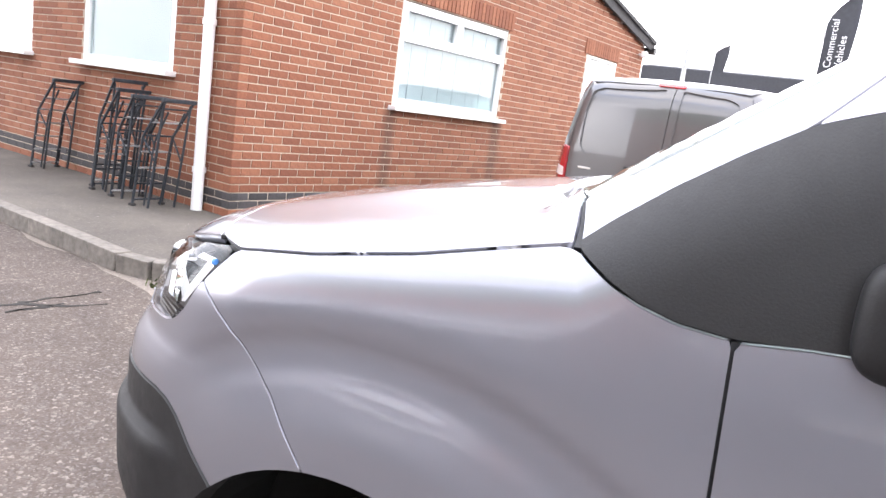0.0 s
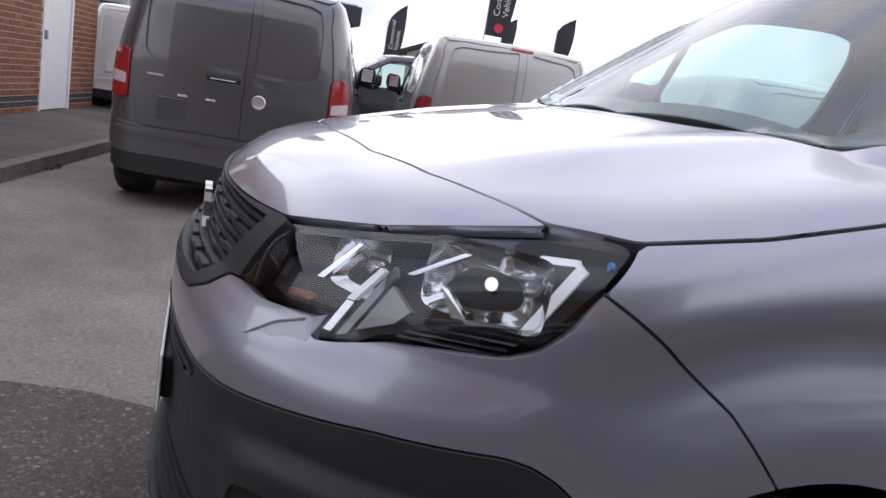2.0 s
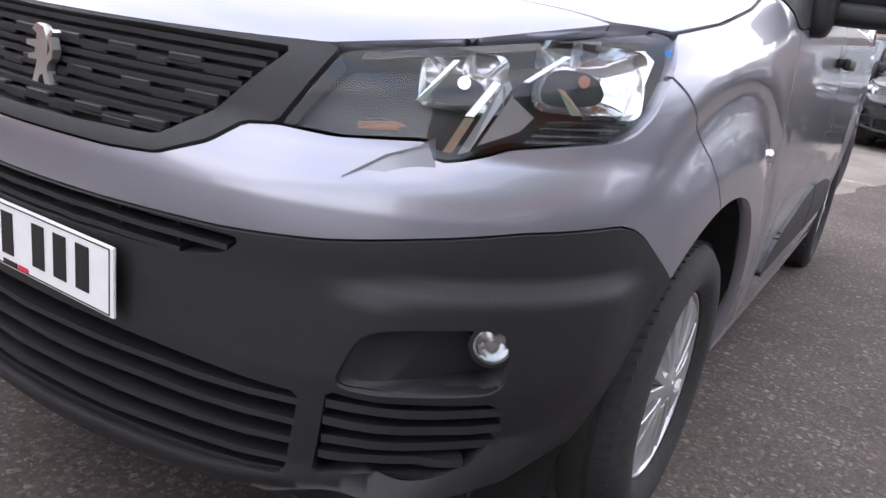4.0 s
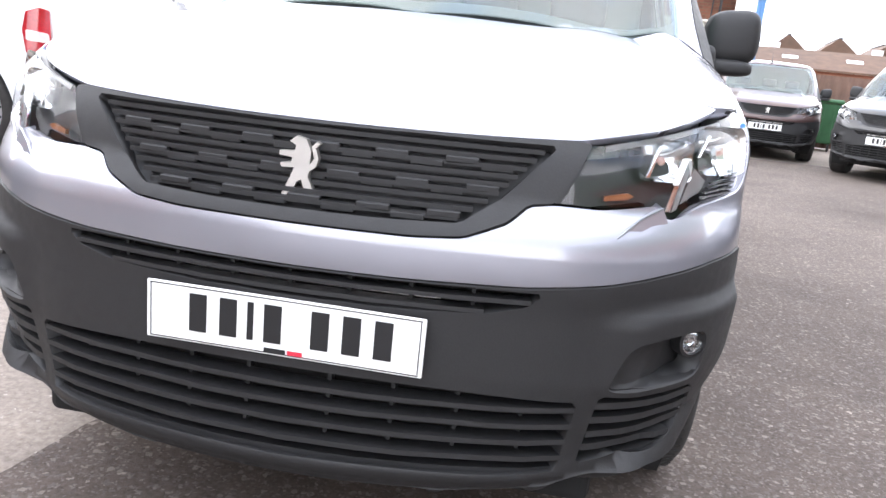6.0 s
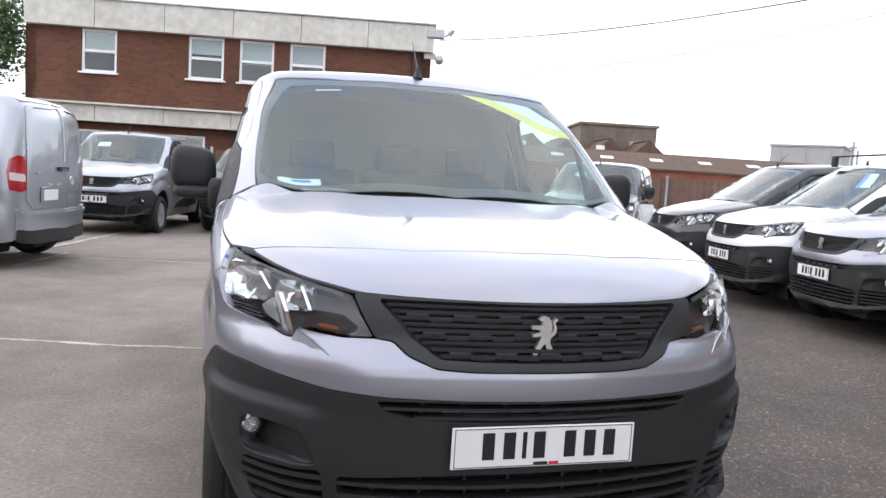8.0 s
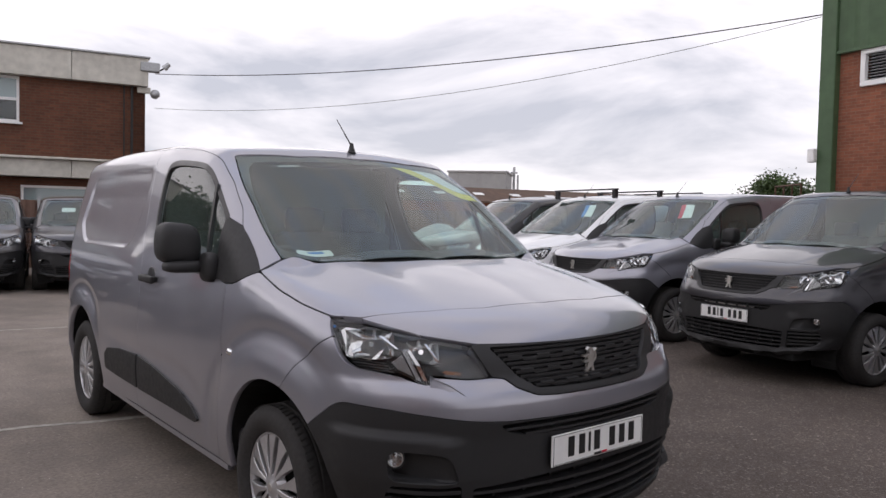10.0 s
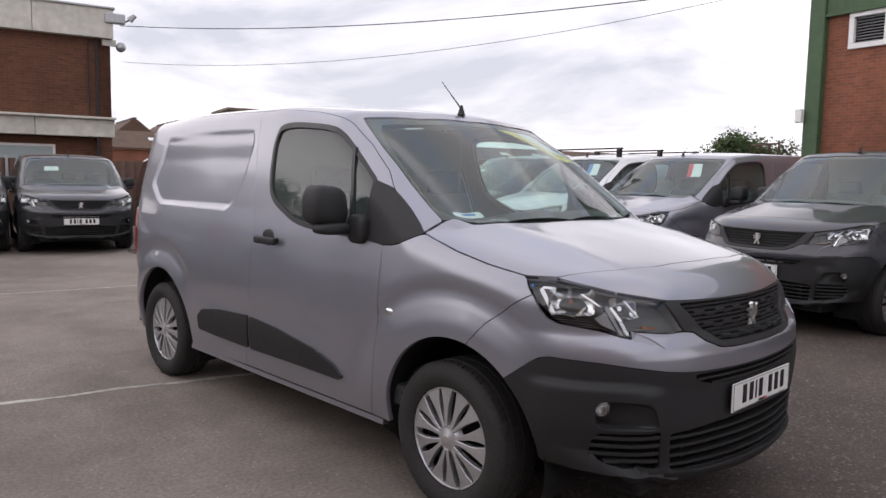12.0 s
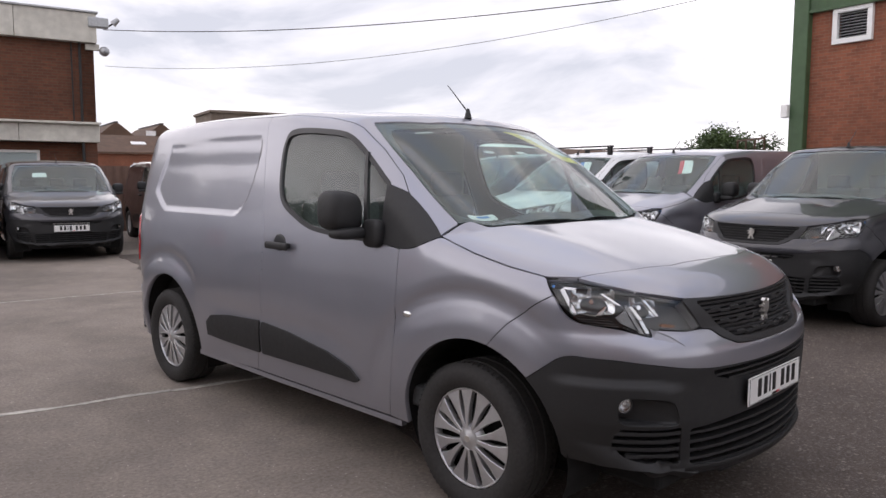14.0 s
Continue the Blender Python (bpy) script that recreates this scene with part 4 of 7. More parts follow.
    for r in range(rows):
        z = .812 + (.934 - .812) * r / (rows - 1)
        half = float(np.interp(z, [.80, .806, .848, .903, .944], [.20, .280, .345, .395, .432])) - .004
        pts = []
        n = 18
        for k in range(n + 1):
            x = -half + 2 * half * k / n
            v = skin(x, z)
            pts.append((x, v.y + .014, z))
        ribbon("grille_slat", pts, .0085, .02, CLAD, L)
        if r % 3 == 0 and fine:
            xs = np.arange(-half + .02, half - .05, .062)
            for i, x in enumerate(xs):
                hi = (i + (0 if r % 3 else 1)) % 2
                v = skin(x + .03, z)
                b = box_bm(0, 0, 0, .060, .014, .012, .002, segs=1)
                sl_a = math.atan(2 * .26 * (x + .03))
                bmesh.ops.transform(b, matrix=Matrix.Translation((x + .03, v.y + .011, z + (.0055 if hi else -.0045))) @ Matrix.Rotation(sl_a, 4, 'Z'), verts=b.verts)
                part("grille_tooth", b, CLAD, L)
    # emblem: a plain upright shape
    if front:
        em = [(-.034, -.052), (-.018, -.052), (-.006, -.026), (.002, -.022), (.012, -.052), (.030, -.052), (.014, -.016), (.016, -.006), (.028, .004), (.032, .018),
              (.026, .036), (.034, .044), (.028, .048), (.018, .038), (.024, .018), (.016, .006), (.018, .030), (.008, .050), (-.010, .054), (-.022, .044), (-.010, .038),
              (-.012, .028), (-.040, .026), (-.040, .018), (-.016, .016), (-.018, .008), (-.038, .004), (-.036, -.003), (-.012, -.002), (-.020, -.022)]
        b = prism_bm(em, .014)
        bmesh.ops.triangulate(b, faces=[f for f in b.faces if len(f.verts) > 4])
        o = part("emblem", b, SATIN, L, "satin silver emblem shape")
        o.matrix_local = pose(0, skin(0, .868).y - .012, .868)
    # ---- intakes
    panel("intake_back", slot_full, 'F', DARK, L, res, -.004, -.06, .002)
    for z, hw in ((.679, .43), (.656, .35)):
        ribbon("intake_vane", [(x, skin(x, z).y + .010, z) for x in np.linspace(-hw, hw, 15)], .008, .03, CLAD, L)
    dividers("intake_rib", (-.33, -.22, -.11, 0, .11, .22, .33), .652, .696, .026, .007, CLAD, L)
    ribbon("radiator_bar", [(x, skin(x, .666).y + .042, .666) for x in np.linspace(-.27, .27, 9)], .011, .012, SATIN, L)
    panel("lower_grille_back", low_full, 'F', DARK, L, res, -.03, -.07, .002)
    for i, z in enumerate((.470, .436, .402, .368)):
        hw = .535 - .004 * i
        ribbon("lower_vane", [(x, skin(x, z).y + .018, z) for x in np.linspace(-hw, hw, 15)], .010, .042, CLAD, L)
    ribbon("grille_floor", [(x, skin(x, .345).y + .056, .338) for x in np.linspace(-.51, .51, 17)], .012, .08, CLAD, L)
    dividers("lower_rib", (-.44, -.32, -.2, -.08, .08, .2, .32, .44), .346, .492, .045, .008, CLAD, L)
    for s in (1, -1):
        # a scoop that deepens towards the lamp
        rim_p = rounded(np.array(pocket), 1)
        mid_p = rim_p.mean(0)
        scoop = bmesh.new()
        loops = []
        for shrink, sink in ((1.03, .0), (.97, .12), (.86, .75), (.80, 1.0)):
            ring = []
            for q in rim_p:
                dp = .018 + .055 * float(smooth01((q[0] - .60) / .15))
                w = mid_p + (q - mid_p) * [shrink, 1, shrink]
                ring.append(scoop.verts.new((s * w[0], q[1] - .002 + dp * sink + .002 * (shrink > 1), w[2])))
            loops.append(ring)
        nr = len(rim_p)
        for u, w in zip(loops, loops[1:]):
            for k in range(nr):
                scoop.faces.new((u[k], u[(k + 1) % nr], w[(k + 1) % nr], w[k]))
        scoop.faces.new(loops[-1])
        bmesh.ops.recalc_face_normals(scoop, faces=scoop.faces)
        part("fog_pocket", scoop, CLAD, L, smooth=True)
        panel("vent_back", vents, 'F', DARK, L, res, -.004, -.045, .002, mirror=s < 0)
        for zl, zr, x1 in ((.478, .484, .768), (.447, .452, .764), (.414, .420, .756), (.384, .394, .732)):
            x0 = .572 - .16 * (.478 - zl)
            ribbon("fog_louvre", [(s * (x0 + (x1 - x0) * k / 6), skin(x0 + (x1 - x0) * k / 6, zl + (zr - zl) * k / 6).y + .013, zl + (zr - zl) * k / 6) for k in range(7)], .013, .026, CLAD, L)
        v = skin(.738, .578)
        turn = Matrix.Translation((s * .752, v.y + .044, .590)) @ Matrix.Scale(.88, 4) @ Matrix.Rotation(s * .55, 4, 'Z') @ Matrix.Rotation(-math.pi / 2, 4, 'Z')
        fog = part("fog_lamp", lathe_bm([(0, -.016), (.014, -.013), (.024, -.002), (.027, .008), (.032, .008), (.032, -.02), (0, -.02)], 24), FLUTED, L, "round clear fog lamp", smooth=True)
        fog.matrix_local = turn
        part("fog_bulb", lathe_bm([(0, .004), (.008, .002), (.010, -.006), (.010, -.016), (0, -.016)], 14), CHROME, fog, smooth=True)
        part("fog_ring", lathe_bm([(.031, .012), (.038, .010), (.040, -.02), (.031, -.02), (.031, .012)], 24), CLAD, fog, smooth=True)
        part("fog_lens", lathe_bm([(0, .016), (.016, .014), (.030, .008), (.030, .006), (0, .012)], 24), LENS, fog, smooth=True).visible_shadow = False
        ribbon("vent_floor", [(s * x, skin(x, z).y + .038, z - .004) for x, z in ((.575, .354), (.61, .358), (.67, .368), (.72, .382), (.745, .394))], .008, .05, CLAD, L)
    part("plate_holder", box_bm(0, .022, .584, .46, .034, .085, .008), CLAD, L)
    number_plate(L, pose(0, .004, .584))
    # ---- rear
    panel("rear_bumper", [(0, 4.37, .60), (.6, 4.34, .60), (.80, 4.29, .62), (.84, 4.26, .60), (.84, 4.26, .28), (.5, 4.33, .27), (0, 4.35, .27)], 'R', paint if cover is None else cover, L, res, .002, .025, .05, both=True)
    panel("rear_valance", [(0, 4.37, .395), (.6, 4.34, .395), (.80, 4.29, .40), (.83, 4.26, .395), (.83, 4.26, .27), (.5, 4.33, .262), (0, 4.35, .262)], 'R', CLAD, L, res, .002, .029, .05, both=True)
    panel("bumper_step", [(0, 4.37, .575), (.6, 4.34, .575), (.79, 4.29, .585), (.80, 4.29, .545), (.6, 4.34, .535), (0, 4.37, .535)], 'R', paint if cover is None else cover, L, res, .002, .042, .03, both=True)
    part("name_badge", box_bm(.52, 4.345, .985, .13, .012, .016, .002), SATIN, L)
    rd = [(0, 4.36, .61), (.62, 4.33, .61), (.72, 4.31, .70), (.72, 4.31, 1.12), (.68, 4.27, 1.45), (.62, 4.22, 1.64), (.5, 4.21, 1.68), (0, 4.22, 1.70)]
    split = .10
    d1 = [(-split, y, z) if x == 0 else (x, y, z) for x, y, z in rd]
    d2 = [(-split, y, z) if x == 0 else (-x, y, z) for x, y, z in rd]
    for dd, (x0, x1) in ((d1, (-split + .07, .60)), (d2, (-split - .06, -.60))):
        xm = x1 * .97
        press = [(x0, 4.32, 1.10), (x1 * .9, 4.3, 1.10), (x1, 4.3, 1.16), (x1 * .98, 4.25, 1.44), (x1 * .92, 4.22, 1.58), (x1 * .8, 4.22, 1.61), (x0, 4.22, 1.625)]
        rdoor = panel("rear_door", dd, 'R', paint, L, res, .003, .004, .03, holes=[press])
        panel("rear_pressing", press, 'R', paint, rdoor, res, -.012, -.016, .004)
    panel("tail_frame", [(0, 4.15, 1.76), (.50, 4.12, 1.74), (.66, 4.12, 1.69), (.73, 4.2, 1.55), (.82, 4.2, 1.20), (.86, 4.2, 1.0), (.86, 4.2, .62), (0, 4.37, .60)], 'R', paint, L, res, -.004, -.010, .03, both=True)
    for s in (1, -1):
        panel("tail_lamp", [(.735, 4.31, 1.14), (.80, 4.27, 1.16), (.862, 4.20, 1.12), (.872, 4.17, .98), (.868, 4.2, .80), (.80, 4.29, .78), (.735, 4.32, .80)], 'R', REDLAMP, L, res, .002, .012, .03, mirror=s < 0)
        panel("tail_lamp_clear", [(.75, 4.31, .965), (.865, 4.2, .985), (.866, 4.2, .90), (.75, 4.32, .885)], 'R', CLEARLAMP, L, res, .002, .015, .01, mirror=s < 0)
    panel("brake_light", [(-.17, 4.25, 1.712), (.05, 4.25, 1.714), (.05, 4.26, 1.685), (-.17, 4.26, 1.683)], 'R', REDLAMP, L, .03, .001, .014, .02)
    part("rear_handle", box_bm(.04, 4.402, 1.03, .24, .035, .046, .014, segs=3), CLAD, L, smooth=True)
    part("handle_trim", box_bm(.04, 4.422, 1.022, .18, .008, .012, .003), CHROME, L)
    part("plate_recess", box_bm(.22, 4.362, .76, .56, .02, .16, .006), paint, L)
    for x in (.12, .32):
        part("plate_light", box_bm(x, 4.378, .865, .07, .025, .018, .004), CLEARLAMP, L)
    rp = number_plate(L, pose(.22, 4.378, .755, 0, 0, 180), bars=False)
    rp.name = "rear_plate"
    if rear_badge:
        part("rear_badge", lathe_bm([(0, .006), (.03, .006), (.045, .010), (.052, .004), (.052, -.01), (0, -.01)], 28), SATIN, L, smooth=True).matrix_local = pose(-.22, 4.38, .90, 0, 0, 90)
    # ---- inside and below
    # near-black blocks hold the shade below and inside the body
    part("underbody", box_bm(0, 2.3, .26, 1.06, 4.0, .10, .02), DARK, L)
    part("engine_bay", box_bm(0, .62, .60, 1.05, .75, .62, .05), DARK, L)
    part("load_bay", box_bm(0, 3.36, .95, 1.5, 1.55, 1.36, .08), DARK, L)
    part("cab_floor", box_bm(0, 1.85, .42, 1.68, 1.35, .10, .02), CABIN, L)
    part("bulkhead", box_bm(0, 2.50, 1.08, 1.50, .04, 1.24, .015), BULK, L, "grey steel bulkhead behind the seats")
    dash = box_bm(0, 1.27, 1.02, 1.55, .44, .30, .08, segs=4)
    part("dashboard", dash, CABIN, L, smooth=True)
    if seats:
        for cx, w in ((-.42, .50), (.26, .82)):
            part("seat_cushion", box_bm(cx, 2.05, .66, w, .50, .20, .06, segs=3), SEAT, L, smooth=True)
            part("seat_back", box_bm(cx, 2.36, .98, w, .16, .62, .06, m=None, segs=3), SEAT, L, smooth=True)
            for hx in ((cx,) if w < .6 else (cx - .2, cx + .2)):
                part("headrest", box_bm(hx, 2.37, 1.36, .25, .10, .16, .04, segs=3), SEAT, L, smooth=True)
        sw = bmesh.new()
        prev = None
        rings = []
        for k in range(28):
            a = 2 * math.pi * k / 28
            c = Vector((.18 * math.cos(a), 0, .18 * math.sin(a)))
            rings.append([sw.verts.new(c * (1 + .085 * math.cos(j * math.pi / 3)) + Vector((0, .015 * math.sin(j * math.pi / 3), 0))) for j in range(6)])
        for k in range(28):
            for j in range(6):
                sw.faces.new((rings[k][j], rings[k][(j + 1) % 6], rings[(k + 1) % 28][(j + 1) % 6], rings[(k + 1) % 28][j]))
        box_bm(0, .0, -.02, .34, .02, .05, .01, bm=sw)
        bmesh.ops.recalc_face_normals(sw, faces=sw.faces)
        part("steering_wheel", sw, CABIN, L, smooth=True).matrix_local = pose(-.42, 1.62, 1.06, -25)
    # ---- aerial and wipers
    ab = lathe_bm([(0, .05), (.008, .045), (.02, .0), (.026, -.005), (0, -.01)], 16)
    a = part("aerial_base", ab, CLAD, L, smooth=True)
    a.matrix_local = pose(0, 1.745, 1.742, 0, -90, 0)
    part("aerial", cyl_bm((0, 1.75, 1.775), (0, 1.905, 1.93), .0045, 8, .002), TRIM, L)
    for x in (-.60, .08):
        ribbon("wiper", [(x, .955 + .2 * x * x, 1.186), (x + .25, .96 + .2 * (x + .25)**2, 1.190), (x + .5, .965 + .2 * (x + .5)**2, 1.190)], .005, .008, INK, L)
    return L


def rounded_in(pts, d):
    """The outline moved in towards its middle by about d."""
    P = np.asarray(pts, float)
    U = to_flat(P, 'S')
    c = area2(U) > 0
    V = shrunk(U, d)
    if not c:
        V = V[::-1]
    return from_flat(V, 'S')

# ---------------------------------------------------------------- the place
SITE = -11.3
E1 = Vector((math.cos(radians(SITE)), math.sin(radians(SITE)), 0))
E2 = Vector((-E1.y, E1.x, 0))


def ground_mat(name, stops, stone, scale, stain, bump_h):
    """Yard surface: grit, ragged chippings of two sizes, and broad stains. stone: cells a metre, share, colour, size."""
    m, nt, b = base_mat(name)
    fine_n = noise_node(nt, scale, 6, 0.7)
    broad = noise_node(nt, 0.55, 5, 0.6, distort=0.6)
    mid = noise_node(nt, 3.5, 4, 0.6)
    col = ramp(nt, fine_n, stops)
    tc = nt.nodes.new("ShaderNodeTexCoord")
    rag = nt.nodes.new("ShaderNodeTexNoise")
    rag.inputs["Scale"].default_value, rag.inputs["Detail"].default_value = stone[0] * 1.7, 2
    nt.links.new(tc.outputs["Object"], rag.inputs["Vector"])
    off = nt.nodes.new("ShaderNodeVectorMath")
    off.operation = 'MULTIPLY_ADD'
    nt.links.new(rag.outputs["Color"], off.inputs[0])
    off.inputs[1].default_value = (0.9 / stone[0],) * 3
    nt.links.new(tc.outputs["Object"], off.inputs[2])
    heights = []
    for cells, share, size, fade in ((stone[0], stone[1], stone[3], 1.0), (stone[0] * 2.1, stone[1] * 1.5, stone[3] * 1.15, 0.78), (stone[0] * 0.55, stone[1] * 0.12, stone[3] * 0.62, 1.3)):
        vo = nt.nodes.new("ShaderNodeTexVoronoi")
        vo.inputs["Scale"].default_value = cells
        nt.links.new(off.outputs[0], vo.inputs["Vector"])
        bw = nt.nodes.new("ShaderNodeSeparateColor")
        nt.links.new(vo.outputs["Color"], bw.inputs[0])
        pick = nt.nodes.new("ShaderNodeMath")
        pick.operation = 'GREATER_THAN'
        nt.links.new(bw.outputs[0], pick.inputs[0])
        pick.inputs[1].default_value = 1 - share
        near = nt.nodes.new("ShaderNodeMath")
        near.operation = 'LESS_THAN'
        nt.links.new(vo.outputs["Distance"], near.inputs[0])
        near.inputs[1].default_value = size
        both_n = nt.nodes.new("ShaderNodeMath")
        both_n.operation = 'MULTIPLY'
        nt.links.new(pick.outputs[0], both_n.inputs[0])
        nt.links.new(near.outputs[0], both_n.inputs[1])
        tone = ramp(nt, bw.outputs[1], [(0.1, tuple(c * fade * 0.62 for c in stone[2])), (0.9, tuple(min(1, c * fade * 1.2) for c in stone[2]))])
        col = mixc(nt, both_n.outputs[0], col, tone)
        heights.append(both_n.outputs[0])
    col = mixc(nt, 1.0, col, ramp(nt, broad, [(0.32, (stain,) * 3), (0.62, (1.06,) * 3)]), 'MULTIPLY')
    col = mixc(nt, 1.0, col, ramp(nt, mid, [(0.3, (0.86, 0.86, 0.87)), (0.7, (1.05, 1.05, 1.03))]), 'MULTIPLY')
    nt.links.new(col, b.inputs["Base Color"])
    b.inputs["Roughness"].default_value = 0.9
    b.inputs["Specular IOR Level"].default_value = 0.25
    b1 = bump(nt, b, fine_n, bump_h, 0.006)
    b2 = bump(nt, b, heights[0], bump_h * 0.6, 0.004, b1)
    bump(nt, b, heights[1], bump_h * 0.5, 0.003, b2)
    return m


CONCRETE = ground_mat("worn_concrete", [(0.3, (0.186, 0.156, 0.134)), (0.7, (0.350, 0.300, 0.260))], (60, 0.09, (0.40, 0.355, 0.32), 0.28), 46, 0.70, 0.35)
TARMAC = ground_mat("chipped_tarmac", [(0.3, (0.070, 0.055, 0.047)), (0.7, (0.150, 0.121, 0.105))], (44, 0.36, (0.215, 0.182, 0.163), 0.40), 70, 0.74, 0.6)
PAVING = ground_mat("pavement_asphalt", [(0.3, (0.105, 0.092, 0.080)), (0.7, (0.165, 0.147, 0.130))], (70, 0.06, (0.36, 0.34, 0.32), 0.25), 45, 0.7, 0.35)
KERB = plain("kerb_concrete", (0.20, 0.18, 0.157), 0.9, grain=0.25, scale=22, bumps=0.4, vary=.08)
LINE = plain("worn_white_line", (0.50, 0.47, 0.42), 0.85, grain=0.3, scale=18, bumps=0.2)
MOSS = plain("moss_and_weeds", (0.06, 0.075, 0.02), 0.95, grain=0.4, scale=40)
UPVC = plain("white_upvc", (0.80, 0.80, 0.79), 0.35, grain=0.04, scale=8)
OLDWHITE = plain("weathered_white_board", (0.58, 0.56, 0.50), 0.7, grain=0.14, scale=5, bumps=0.1)
MORTAR = plain("pale_mortar", (0.47, 0.40, 0.32), 0.9, grain=0.15, scale=60)
SOOT = plain("blue_black_brick", (0.055, 0.05, 0.052), 0.75, grain=0.25, scale=30, bumps=0.2, vary=.25)
BLIND = plain("pale_blind", (0.60, 0.61, 0.60), 0.8, grain=0.05, scale=3)
WINGLASS = glass("window_glass", (0.80, 0.85, 0.86))
ROOFTILE = plain("dark_roof_tile", (0.05, 0.048, 0.05), 0.8, grain=0.25, scale=12, bumps=0.3)
BROWNROOF = plain("brown_sheet_roof", (0.115, 0.068, 0.045), 0.8, grain=0.2, scale=2.0, bumps=0.1)
FENCE = plain("brown_fence_sheet", (0.15, 0.085, 0.062), 0.7, grain=0.15, scale=4, bumps=0.1)
GREEN = plain("green_sheet_cladding", (0.055, 0.105, 0.048), 0.55, grain=0.14, scale=5, bumps=0.05)
GREENBIN = plain("green_bin_plastic", (0.035, 0.125, 0.05), 0.5, grain=0.1, scale=8)
STEEL = plain("galvanised_steel", (0.42, 0.43, 0.44), 0.45, 0.7, grain=0.12, scale=20)
RACKSTEEL = plain("dark_rack_steel", (0.035, 0.042, 0.052), 0.5, 0.4, grain=0.3, scale=25, bumps=0.2)
CABLE = plain("black_cable", (0.02, 0.02, 0.02), 0.7, grain=0.05)
GREYBLOCK = plain("grey_cladding_block", (0.34, 0.34, 0.335), 0.75, grain=0.08, scale=1.0)
BROWNBLOCK = plain("old_brown_tower", (0.17, 0.135, 0.105), 0.85, grain=0.2, scale=1.0)
FLAGCLOTH = plain("charcoal_flag_cloth", (0.045, 0.047, 0.055), 0.85, grain=0.12, scale=10)
WHITEINK = plain("white_print", (0.75, 0.75, 0.75), 0.6, grain=0.03)
BLUEPOST = plain("blue_painted_post", (0.06, 0.17, 0.36), 0.5, grain=0.1)
SHEETING = plain("white_plastic_sheeting", (0.75, 0.76, 0.76), 0.5, grain=0.05, scale=2)
BARK = plain("bark", (0.09, 0.07, 0.05), 0.95, grain=0.4, scale=12, bumps=0.5)
LEAF = plain("leaf_green", (0.060, 0.105, 0.028), 0.6, grain=0.35, scale=1.2)


WC = Vector((-3.30, -3.17, 0))
WD = Vector((-.982, .187, 0)).normalized()
WN = Vector((.187, .982, 0)).normalized()


def brick_mat(name, per_island):
    m, nt, b = base_mat(name)
    if per_island:
        rnd = nt.nodes.new("ShaderNodeNewGeometry").outputs["Random Per Island"]
    else:
        rnd = nt.nodes.new("ShaderNodeObjectInfo").outputs["Random"]
    tone = ramp(nt, rnd, [(0, (0.19, 0.066, 0.036)), (0.35, (0.225, 0.082, 0.043)), (0.7, (0.25, 0.094, 0.050)), (1, (0.285, 0.118, 0.066))])
    n = noise_node(nt, 45, 5)
    c = mixc(nt, 1.0, tone, ramp(nt, n, [(0.3, (0.78,) * 3), (0.7, (1.12,) * 3)]), 'MULTIPLY')
    # soot runs below the ends of the window sill
    geo = nt.nodes.new("ShaderNodeNewGeometry")
    along = nt.nodes.new("ShaderNodeVectorMath")
    along.operation = 'DOT_PRODUCT'
    nt.links.new(geo.outputs["Position"], along.inputs[0])
    along.inputs[1].default_value = WD
    xyz = nt.nodes.new("ShaderNodeSeparateXYZ")
    nt.links.new(geo.outputs["Position"], xyz.inputs[0])
    for s_run, wide in ((2.02, .13), (4.12, .17)):
        d = nt.nodes.new("ShaderNodeMath")
        d.operation = 'SUBTRACT'
        nt.links.new(along.outputs["Value"], d.inputs[0])
        d.inputs[1].default_value = WC.dot(WD) + s_run
        ab = nt.nodes.new("ShaderNodeMath")
        ab.operation = 'ABSOLUTE'
        nt.links.new(d.outputs[0], ab.inputs[0])
        side_f = ramp(nt, ab.outputs[0], [(wide * .3, (0.55,) * 3), (wide, (0.0,) * 3)])
        under = nt.nodes.new("ShaderNodeMapRange")
        for key, val in (("From Min", 1.22), ("From Max", 1.30), ("To Min", 1.0), ("To Max", 0.0)):
            under.inputs[key].default_value = val
        nt.links.new(xyz.outputs["Z"], under.inputs["Value"])
        run = nt.nodes.new("ShaderNodeMath")
        run.operation = 'MULTIPLY'
        nt.links.new(side_f, run.inputs[0])
        nt.links.new(under.outputs[0], run.inputs[1])
        c = mixc(nt, run.outputs[0], c, (0.045, 0.030, 0.024))
    nt.links.new(c, b.inputs["Base Color"])
    b.inputs["Roughness"].default_value = 0.86
    bump(nt, b, n, 0.35, 0.004)
    return m


BRICK = brick_mat("red_brick", False)
BRICK_MASS = brick_mat("red_brick_mass", True)


